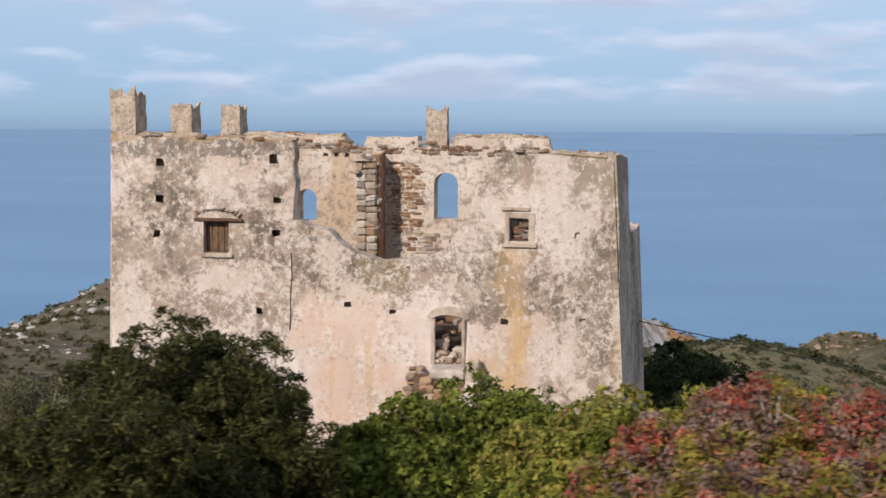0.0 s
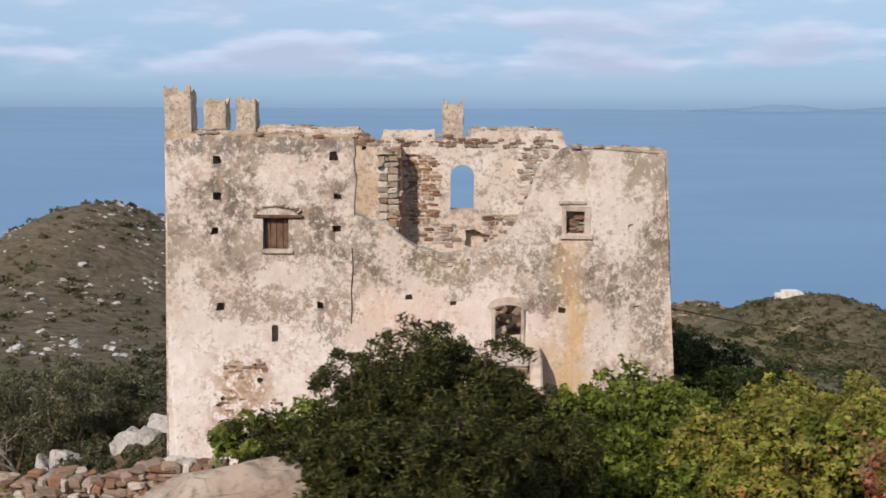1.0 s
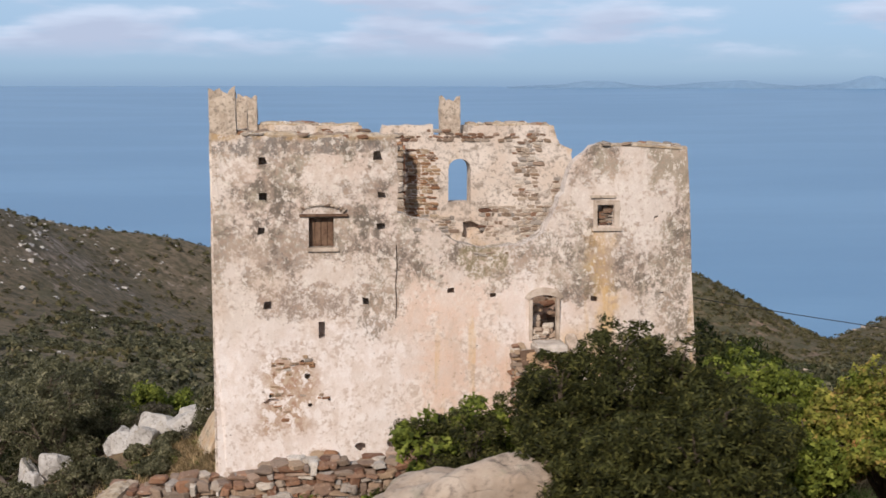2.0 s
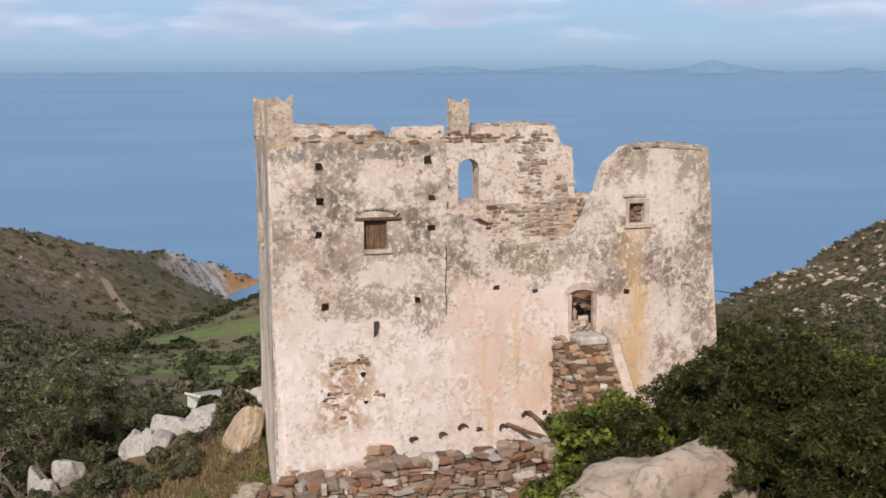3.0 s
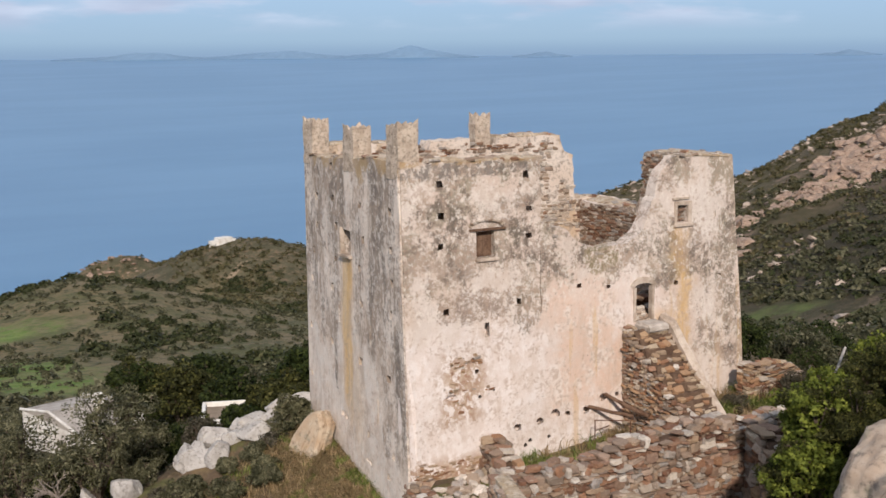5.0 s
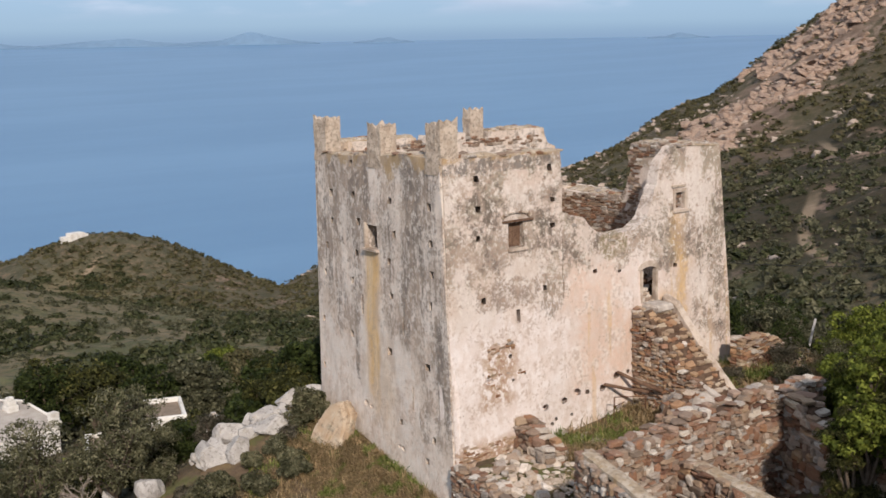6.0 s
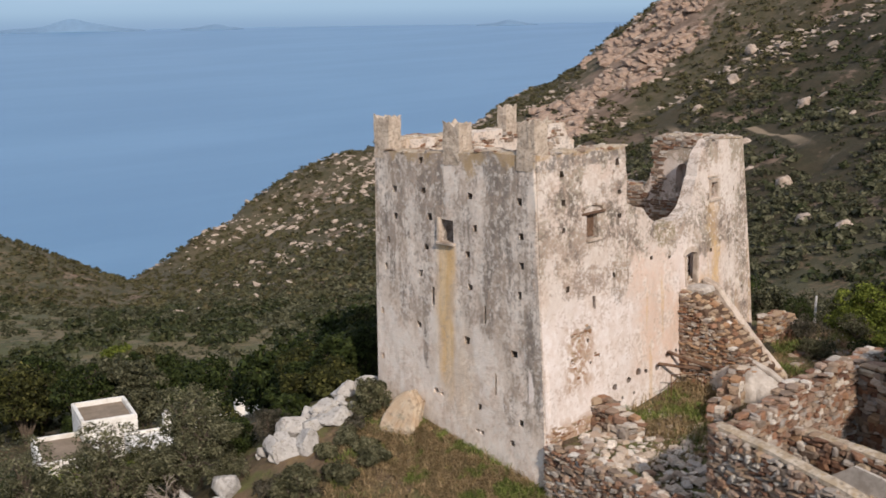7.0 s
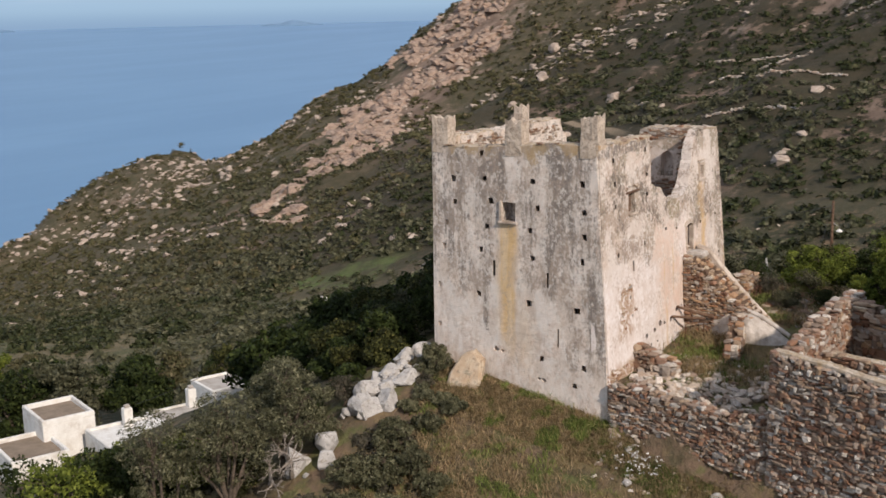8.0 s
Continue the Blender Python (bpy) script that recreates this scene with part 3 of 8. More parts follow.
M_HILLROCK = mat_rock("hillside_granite", (0.47, 0.385, 0.32), (0.35, 0.27, 0.215), (0.15, 0.115, 0.09), 0.7)
M_CRAG = mat_rock("rosy_crag", (0.39, 0.285, 0.22), (0.25, 0.17, 0.125), (0.085, 0.062, 0.048), 0.55)
M_REDPLASTER = mat_simple("red_earth_plaster", (0.30, 0.135, 0.075), (0.42, 0.24, 0.15), 1.8, 0.95, 0.7, 0.05, (0.17, 0.08, 0.05))
M_GROUND, M_SEA = mat_ground(), mat_sea()
M_CONCRETE = mat_simple("grey_cement", (0.46, 0.42, 0.375), (0.38, 0.34, 0.30), 0.9, 0.92, 0.3, 0.02, (0.27, 0.235, 0.20))
M_ROOFDIRT = mat_simple("earth_roof", (0.27, 0.21, 0.155), (0.20, 0.155, 0.115), 0.7, 0.95, 0.5, 0.03)
# island land with the blue of distance haze painted into its base colour
M_ISLAND = mat_simple("haze_blue_island", (0.150, 0.246, 0.368), (0.163, 0.260, 0.380), 0.004, 1.0, 0.0, 0.01)
M_CABLE = mat_simple("black_cable", (0.02, 0.02, 0.02), (0.03, 0.03, 0.03), 9.0, 0.6, 0.0, 0.001)
M_LEAF_DARK = mat_leaf("leaf_dark_green", ((0.0, (0.026, 0.036, 0.013)), (0.5, (0.048, 0.066, 0.020)), (1.0, (0.085, 0.105, 0.030))))
M_LEAF_JUNIPER = mat_leaf("leaf_juniper", ((0.0, (0.026, 0.029, 0.011)), (0.5, (0.058, 0.061, 0.021)), (0.85, (0.108, 0.110, 0.034)), (1.0, (0.18, 0.165, 0.052))), 0.35, 0.55, 0.6)
M_LEAF_SAGE = mat_leaf("leaf_sage", ((0.0, (0.095, 0.093, 0.050)), (0.5, (0.175, 0.168, 0.095)), (1.0, (0.285, 0.265, 0.165))))
M_LEAF_GREEN = mat_leaf("leaf_fresh_green", ((0.0, (0.078, 0.098, 0.020)), (0.5, (0.165, 0.20, 0.036)), (1.0, (0.28, 0.31, 0.06))), 0.35, 0.55, 0.7)
M_LEAF_GOLD = mat_leaf("leaf_yellow_green", ((0.0, (0.17, 0.18, 0.045)), (0.45, (0.31, 0.31, 0.060)), (0.8, (0.40, 0.37, 0.085)), (1.0, (0.46, 0.30, 0.10))), 0.35, 0.55, 0.75, ((1.3, 0.55, ((0.0, (0.13, 0.17, 0.03)), (1.0, (0.26, 0.30, 0.05)))), (1.1, 0.60, ((0.0, (0.50, 0.22, 0.09)), (1.0, (0.52, 0.36, 0.14))))))
M_LEAF_RED = mat_leaf("leaf_red", ((0.0, (0.34, 0.07, 0.055)), (0.3, (0.50, 0.10, 0.075)), (0.6, (0.52, 0.20, 0.12)), (0.85, (0.34, 0.22, 0.19)), (1.0, (0.56, 0.26, 0.07))), 0.35, 0.55, 0.75, ((1.2, 0.50, ((0.0, (0.19, 0.145, 0.125)), (0.6, (0.30, 0.235, 0.21)), (1.0, (0.42, 0.20, 0.16)))), (0.95, 0.535, ((0.0, (0.20, 0.21, 0.04)), (0.6, (0.34, 0.32, 0.055)), (1.0, (0.50, 0.30, 0.08))))))
M_LEAF_OLIVE = mat_leaf("leaf_olive", ((0.0, (0.070, 0.072, 0.042)), (0.5, (0.135, 0.132, 0.076)), (1.0, (0.23, 0.215, 0.135))))
M_LEAF_SCRUB = mat_leaf("leaf_scrub", ((0.0, (0.060, 0.058, 0.028)), (0.5, (0.105, 0.098, 0.046)), (0.85, (0.150, 0.130, 0.068)), (1.0, (0.195, 0.150, 0.088))), 0.2, 0.55, 0.6)
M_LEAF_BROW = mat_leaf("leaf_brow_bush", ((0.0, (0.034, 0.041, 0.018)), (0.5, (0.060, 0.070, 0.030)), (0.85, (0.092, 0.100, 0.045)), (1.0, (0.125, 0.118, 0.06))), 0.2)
M_LEAF_GREY = mat_leaf("leaf_grey_bush", ((0.0, (0.075, 0.068, 0.050)), (0.5, (0.125, 0.110, 0.080)), (1.0, (0.19, 0.165, 0.12))))
M_GRASS = mat_leaf("dry_grass", ((0.0, (0.20, 0.15, 0.08)), (0.4, (0.38, 0.27, 0.15)), (0.75, (0.50, 0.37, 0.22)), (1.0, (0.24, 0.20, 0.09))), 0.3, 0.8, 0.5, ((0.55, 0.52, ((0.0, (0.11, 0.16, 0.035)), (0.7, (0.23, 0.29, 0.07)), (1.0, (0.42, 0.36, 0.16)))),))
M_GRASS_G = mat_leaf("green_grass", ((0.0, (0.10, 0.135, 0.035)), (0.5, (0.165, 0.20, 0.058)), (0.8, (0.27, 0.23, 0.11)), (1.0, (0.40, 0.30, 0.165))), 0.3, 0.8, 0.5, ((0.5, 0.46, ((0.0, (0.22, 0.165, 0.085)), (1.0, (0.42, 0.31, 0.18)))),))

# ---------------------------------------------------------------- geometry helpers
rng = np.random.default_rng(7)
random.seed(7)


def mesh_np(name, verts, faces, smooth=False):
    """A mesh from arrays of places and of equal-sized faces."""
    verts, faces = np.asarray(verts, np.float32), np.asarray(faces, np.int32)
    me = bpy.data.meshes.new(name)
    n, k = faces.shape
    me.vertices.add(len(verts))
    me.vertices.foreach_set("co", verts.ravel())
    me.loops.add(n * k)
    me.loops.foreach_set("vertex_index", faces.ravel())
    me.polygons.add(n)
    me.polygons.foreach_set("loop_start", np.arange(0, n * k, k, dtype=np.int32))
    me.polygons.foreach_set("loop_total", np.full(n, k, np.int32))
    me.polygons.foreach_set("use_smooth", np.full(n, smooth, bool))
    me.update(calc_edges=True)
    me.validate()
    return me


def bm_mesh(name, bm, smooth=False):
    me = bpy.data.meshes.new(name)
    bmesh.ops.recalc_face_normals(bm, faces=bm.faces)
    bm.to_mesh(me)
    bm.free()
    if smooth:
        me.polygons.foreach_set("use_smooth", np.ones(len(me.polygons), bool))
    return me


def part(name, data, material, parent=None, label="", m=None):
    """Links a mesh or bmesh as one object, under a thing or a part where one is given."""
    if isinstance(data, bmesh.types.BMesh):
        data = bm_mesh(name, data)
    if material and not data.materials:
        data.materials.append(material)
    ob = new(name, data)
    if m is not None:
        ob.matrix_world = m
    if parent:
        ob.parent = parent
        if m is not None:
            ob.matrix_parent_inverse = Matrix.Identity(4)
            ob.matrix_basis = parent.matrix_world.inverted() @ m
    return tagged(ob, label)


def thing(name, place, label, category, group=""):
    """An Empty at the base of a thing that parents its parts."""
    ob = new(name)
    ob.location = place
    ob.matrix_world = Matrix.Translation(place)
    return tagged(ob, label, category, group)


def hash2(ix, iy, seed):
    v = np.sin(ix * 127.1 + iy * 311.7 + seed * 74.7) * 43758.5453
    return v - np.floor(v)


def vnoise(x, y, seed=0):
    ix, iy = np.floor(x), np.floor(y)
    fx, fy = x - ix, y - iy
    fx, fy = fx * fx * (3 - 2 * fx), fy * fy * (3 - 2 * fy)
    a, b = hash2(ix, iy, seed), hash2(ix + 1, iy, seed)
    c, d = hash2(ix, iy + 1, seed), hash2(ix + 1, iy + 1, seed)
    return (a + (b - a) * fx) * (1 - fy) + (c + (d - c) * fx) * fy


def fbm(x, y, seed=0, octaves=4):
    out, amp, tot = 0, 1.0, 0.0
    for o in range(octaves):
        out = out + amp * vnoise(x * 2**o, y * 2**o, seed + o * 13)
        tot += amp
        amp *= 0.5
    return out / tot - 0.5


def smooth(v, lo, hi):
    t = np.clip((v - lo) / (hi - lo), 0, 1)
    return t * t * (3 - 2 * t)


def softmax(a, b, k):
    """The larger of two heights, rounded where they meet."""
    h = np.clip(0.5 + 0.5 * (a - b) / k, 0, 1)
    return b + (a - b) * h + k * h * (1 - h)


# Hills over the falling valley floor: centre, height, half-widths along and across, turn of the long axis in degrees.
HILLS = (
    (180.2, 472.8, 35.5, 43, 52.6, 27.6),  # dome with the chapel
    (59.8, 331.8, 9.6, 41.4, 89.8, -6.5),  # long green shoulder above the cove
    (237.6, 445.6, -10, 49.5, 53.1, 2.4),  # saddle towards the shore
    (-116, 384.8, 45, 38, 67.3, -1.9),  # western hill
    (-51.7, 499.8, 33, 58.1, 32.1, 34.7),  # its ridge towards the headland
    (22.9, 600, 24.3, 43.4, 9, 67),  # headland
    (61.5, 652.7, 14.3, 22.2, 9, 30.3),  # tip of the headland
    (150.7, 622.5, 26.9, 29.6, 16.4, -5.7),  # rocky knob on the shore
    (44.7, 286.3, 10.1, 25.7, 32.1, -27.7),  # grassy brow before the cove
    (8.5, 361.3, -14.4, 31.8, 73.9, -3.1),  # gully west of the brow
    (76.6, 474.5, -12.1, 24.4, 62.7, 4.2),  # dip behind the brow
    (195.4, 337.5, -5.8, 28.6, 65.5, -36.3),  # hollow below the saddle
)
# Knobs and dips on the long eastern hill, in the same terms.
KNOBS = (
    (460.3, 503.4, 11.1, 9, 9, 0),
    (456.3, 487.5, -8.4, 20.6, 20.8, 0),
    (400.1, 494.2, 7.6, 26.7, 39.2, 0.5),
    (327.3, 488.4, 9, 43.5, 22.6, -3.8),
    (429.2, 418.9, 9, 43.7, 38.7, 1),
    (528.4, 377.8, -10.7, 48, 21.2, 2.8),
    (571.8, 356.3, -10.5, 31.4, 45.7, -0.3),
    (478, 418.3, 4.5, 36.1, 26.8, -0.5),
    (495.7, 263.6, 4.7, 55.8, 61.8, -0),
    (338.1, 453.2, -4.5, 40.3, 40.1, 0),
    (310, 460, -9.2, 59.4, 48, 0.9),
    (467.8, 470.9, -8, 22.2, 23, 0),
)


def mounds(x, y, rows):
    """The sum of rounded hills and hollows."""
    out = 0.0
    for cx, cy, hh, rx, ry, turn in rows:
        c, q = math.cos(radians(turn)), math.sin(radians(turn))
        u, v = (x - cx) * c + (y - cy) * q, -(x - cx) * q + (y - cy) * c
        out = out + hh * np.exp(-0.5 * ((u / rx) ** 2 + (v / ry) ** 2))
    return out


def height(x, y):
    """The ground's height over the plan."""
    x, y = np.asarray(x, float), np.asarray(y, float)
    # valley floor, falling north to the sea
    s = 0.45 * x + 0.90 * y
    b = -17.21 - 0.187 * np.maximum(s - 45, 0)
    b = np.where(x < 0, b - 0.05 * np.minimum(-x, 220) * smooth(y, 60, 200), b)
    b = b - 0.15 * np.maximum(-x - 125, 0) * smooth(y, 150, 260) + mounds(x, y, HILLS)
    b = b - 26 * np.exp(-(((x - 62) / 14) ** 2 + ((y - 590) / 34) ** 2)) * smooth(x - 0.3 * (y - 590), 44, 56)
    b = b + 5.0 * fbm(x / 80, y / 80, 3, 6) * smooth(y, 20, 140)
    # the long rocky hill in the east
    line = 112 + 0.272 * y
    floor = -17.21 - 0.187 * np.maximum(0.45 * line + 0.90 * y - 45, 0)
    e = floor + 0.269 * (x - line)
    crest = 0.81 * (x - 461.4) + 0.585 * (y - 499.6)
    e = e - 0.95 * np.maximum(crest, 0) - 0.9 * np.maximum(y - 526 + 0.255 * np.maximum(460 - x, 0), 0)
    along = 0.585 * (x - 460) - 0.81 * (y - 500)
    e = e + smooth(crest, -260, -30) * (0.383 * np.maximum(along - 103, 0) - 21.5 * np.exp(-(((along - 45.6) / 35.8) ** 2)))
    rough = smooth(x - line, 10, 90)
    e = e + rough * (20.0 * fbm(x / 75, y / 75, 5, 7) + 9.0 * np.abs(fbm(x / 34, y / 34, 9, 5))) + mounds(x, y, KNOBS)
    e = np.minimum(e, 150 + 6 * fbm(x / 60, y / 60, 2))
    h = softmax(b, e, 6.0)
    # the spur that carries the tower
    west = -1.15 + 0.155 * np.clip(y, -12, 10) - 0.42 * np.maximum(-x, 0) - 0.46 * np.maximum(y - 11.5, 0)
    yard = 0.55 + 0.10 * np.clip(x - 5, 0, 12) - 0.46 * np.maximum(y - 11.5, 0)
    rise = 0.62 * np.clip(-y - 9, 0, 7) + 0.14 * np.clip(-y - 16, 0, 40)
    yard = yard + rise * (smooth(x, 2.0, 7.5) * (1 - smooth(-y, 18, 28)) + smooth(x, -10, 14) * smooth(-y, 18, 28)) - 0.30 * np.maximum(x - 18, 0)
    edge = -0.15 + 0.19 * np.clip(y, -14, 0) + 0.75 * smooth(y, -0.6, 0.3) + 0.07 * np.clip(y, 0, 12)
    away = smooth(-y, 15, 24)
    k = west + (yard - west) * (smooth(x, edge - 0.15, edge + 0.35) * (1 - away) + smooth(x, -14, 12) * away)
    k = k + 0.5 * fbm(x / 3.5, y / 3.5, 21, 4) * smooth(np.hypot(x - 6, y + 3), 9, 16)
    return softmax(k, h, 3.0)


def hz(x, y):
    return float(height(x, y))


def clip_poly(points, rag, seed):
    """A polyline broken up into short uneven steps, as a torn edge."""
    r = random.Random(seed)
    out = []
    for (a, b), (c, d) in zip(points, points[1:]):
        n = max(1, int(math.hypot(c - a, d - b) / 0.22))
        for i in range(n):
            t = i / n
            out.append((a + (c - a) * t + r.uniform(-rag, rag), b + (d - b) * t + r.uniform(-rag, rag)))
    out.append(points[-1])
    return out


def pane(x0, z0, x1, z1, depth, rough=0.0, seed=0):
    """A rectangular opening in a wall: outline and depth (None: right through)."""
    r = random.Random(seed + int(x0 * 100) + int(z0 * 10))
    pts = [(x0, z0), (x1, z0), (x1, z1), (x0, z1)]
    return [(a + r.uniform(-rough, rough), b + r.uniform(-rough, rough)) for a, b in pts], depth


def arch(x0, z0, x1, z1, depth, rise=0.3):
    """An opening with a rounded head."""
    pts = [(x0, z0), (x1, z0)]
    for i in range(7):
        a = math.pi * i / 6
        pts.append(((x0 + x1) / 2 + (x1 - x0) / 2 * math.cos(a), z1 - rise + rise * math.sin(a)))
    return pts, depth


def wall_mesh(name, outline, openings, front, back, seed, wob=0.03, step=0.33, flare=False):
    """A thick wall: skins front(u, v) and back(u, v), openings cut into the front to their depth, or right through."""
    from mathutils.geometry import delaunay_2d_cdt

    r = random.Random(seed)
    us, vs = [p[0] for p in outline], [p[1] for p in outline]

    def skin(holes):
        pts, edges = [], []
        for loop in [outline] + holes:
            s = len(pts)
            pts += [Vector(p) for p in loop]
            edges += [(s + i, s + (i + 1) % len(loop)) for i in range(len(loop))]
        rim = len(pts)
        u = min(us) + step
        while u < max(us):
            v = min(vs) + step
            while v < max(vs):
                q = Vector((u + r.uniform(-0.1, 0.1), v + r.uniform(-0.1, 0.1)))
                if inside(q, outline) and not any(inside(q, h) for h in holes) and all((q - p).length > 0.12 for p in pts[:rim]):
                    pts.append(q)
                v += step
            u += step
        res = delaunay_2d_cdt(pts, edges, [], 0, 1e-5)
        out, tris = res[0], res[2]
        keep = []
        for t in tris:
            m = (out[t[0]] + out[t[1]] + out[t[2]]) / 3
            if inside(m, outline) and not any(inside(m, h) for h in holes):
                keep.append(t)
        return out, keep

    def inside(q, loop):
        hit = False
        j = len(loop) - 1
        for i in range(len(loop)):
            (a, b), (c, d) = loop[i], loop[j]
            if (b > q.y) != (d > q.y) and q.x < (c - a) * (q.y - b) / (d - b) + a:
                hit = not hit
            j = i
        return hit

    def bulge(p):
        n = noise.noise(Vector((p[0] * 0.5 + seed, p[1] * 0.5, 0)))
        return wob * (n * 1.6 + 0.7 * noise.noise(Vector((p[0] * 1.7, p[1] * 1.7, seed))))

    bm = bmesh.new()
    depth_way = (Vector(back(us[0], vs[0])) - Vector(front(us[0], vs[0])))
    thick = depth_way.length
    inward = depth_way / thick

    def fpt(p):
        return Vector(front(p[0], p[1])) + inward * bulge(p)

    def bpt(p):
        return Vector(back(p[0], p[1])) + inward * bulge((p[0] + 9, p[1]))

    pts, tris = skin([h for h, d in openings])
    vf = [bm.verts.new(fpt(p)) for p in pts]
    for t in tris:
        bm.faces.new([vf[i] for i in t])
    splayed = [h for h, d in openings if d is None] if flare else []
    pts, tris = skin([[(sum(q[0] for q in h) / len(h) + (p[0] - sum(q[0] for q in h) / len(h)) * 2.6, p[1]) for p in h] if h in splayed else h for h, d in openings if d is None])
    vb = [bm.verts.new(bpt(p)) for p in pts]
    for t in tris:
        bm.faces.new([vb[i] for i in reversed(t)])

    def ribbon(loop, d, cap, splay=False):
        a = [bm.verts.new(fpt(p)) for p in loop]
        n = len(loop)
        mu, mv = sum(p[0] for p in loop) / n, sum(p[1] for p in loop) / n
        wide, tall = (max(p[j] for p in loop) - min(p[j] for p in loop) for j in (0, 1))
        # small sockets widen behind their broken rim, doorways splay inwards
        fu = 2.6 if splay else 1 + 0.40 / wide if cap and wide < 0.5 and d > 0.3 else 1.0
        fv = 1 + 0.32 / tall if cap and wide < 0.5 and tall < 0.5 and d > 0.3 else 1.0
        inner = [(mu + (p[0] - mu) * fu, mv + (p[1] - mv) * fv) for p in loop]
        if d is None:
            b = [bm.verts.new(bpt(p)) for p in inner]
        else:
            b = [bm.verts.new(fpt(p) + inward * d) for p in inner]
        for i in range(n):
            bm.faces.new((a[i], a[(i + 1) % n], b[(i + 1) % n], b[i]))
        if cap:
            bm.faces.new(b)

    ribbon(outline, None, False)
    for h, d in openings:
        ribbon(h, d, d is not None, d is None and len(splayed) > 0 and h in splayed)
    bmesh.ops.remove_doubles(bm, verts=bm.verts, dist=0.0005)
    return bm_mesh(name, bm)


def stone_variants(n, seed, flat=1.0):
    """Rough stones of unit size with knocked-off corners, to be shared by many."""
    r = random.Random(seed)
    out = []
    for i in range(n):
        bm = bmesh.new()
        bmesh.ops.create_cube(bm, size=1.0)
        bmesh.ops.bevel(bm, geom=bm.edges[:], offset=0.17, segments=1, affect="EDGES", profile=0.6)
        sx, sy = r.uniform(-0.25, 0.25), r.uniform(-0.2, 0.2)
        for v in bm.verts:
            v.co.x += sx * v.co.z
            v.co.z += sy * v.co.x * 0.7
            v.co += Vector([r.uniform(-0.095, 0.095) for _ in range(3)])
        me = bm_mesh("stone_shape", bm)
        out.append(me)
    return out


STONES = {key: stone_variants(12, 40 + i) for i, key in enumerate(("stone", "rust", "slate"))}
for key, mat in (("stone", M_STONE), ("rust", M_RUST), ("slate", M_SLATE)):
    for me in STONES[key]:
        me.materials.append(mat)


def stone(parent, place, size, turn=(0, 0, 0), kind="stone", r=random):
    """One stone, a part of its wall."""
    ob = new("stone", r.choice(STONES[kind]))
    ob.parent = parent
    m = Matrix.LocRotScale(place, Euler(turn), size)
    ob.matrix_basis = parent.matrix_world.inverted() @ m
    return ob


def joined_stones(name, items, material, parent, seed):
    """Many small stones in one mesh: rows of place, size, turn."""
    r = random.Random(seed)
    shapes = []
    for me in STONES["stone"]:
        co = np.empty(len(me.vertices) * 3)
        me.vertices.foreach_get("co", co)
        me.calc_loop_triangles()
        tri = np.empty(len(me.loop_triangles) * 3, int)
        me.loop_triangles.foreach_get("vertices", tri)
        shapes.append((co.reshape(-1, 3), tri.reshape(-1, 3)))
    vs, fs, base = [], [], 0
    for place, size, turn in items:
        co, tri = shapes[r.randrange(len(shapes))]
        m = np.array(Matrix.LocRotScale(place, Euler(turn), size))
        vs.append(co @ m[:3, :3].T + m[:3, 3])
        fs.append(tri + base)
        base += len(co)
    ob = part(name, mesh_np(name, np.concatenate(vs), np.concatenate(fs)), material, parent)
    return ob


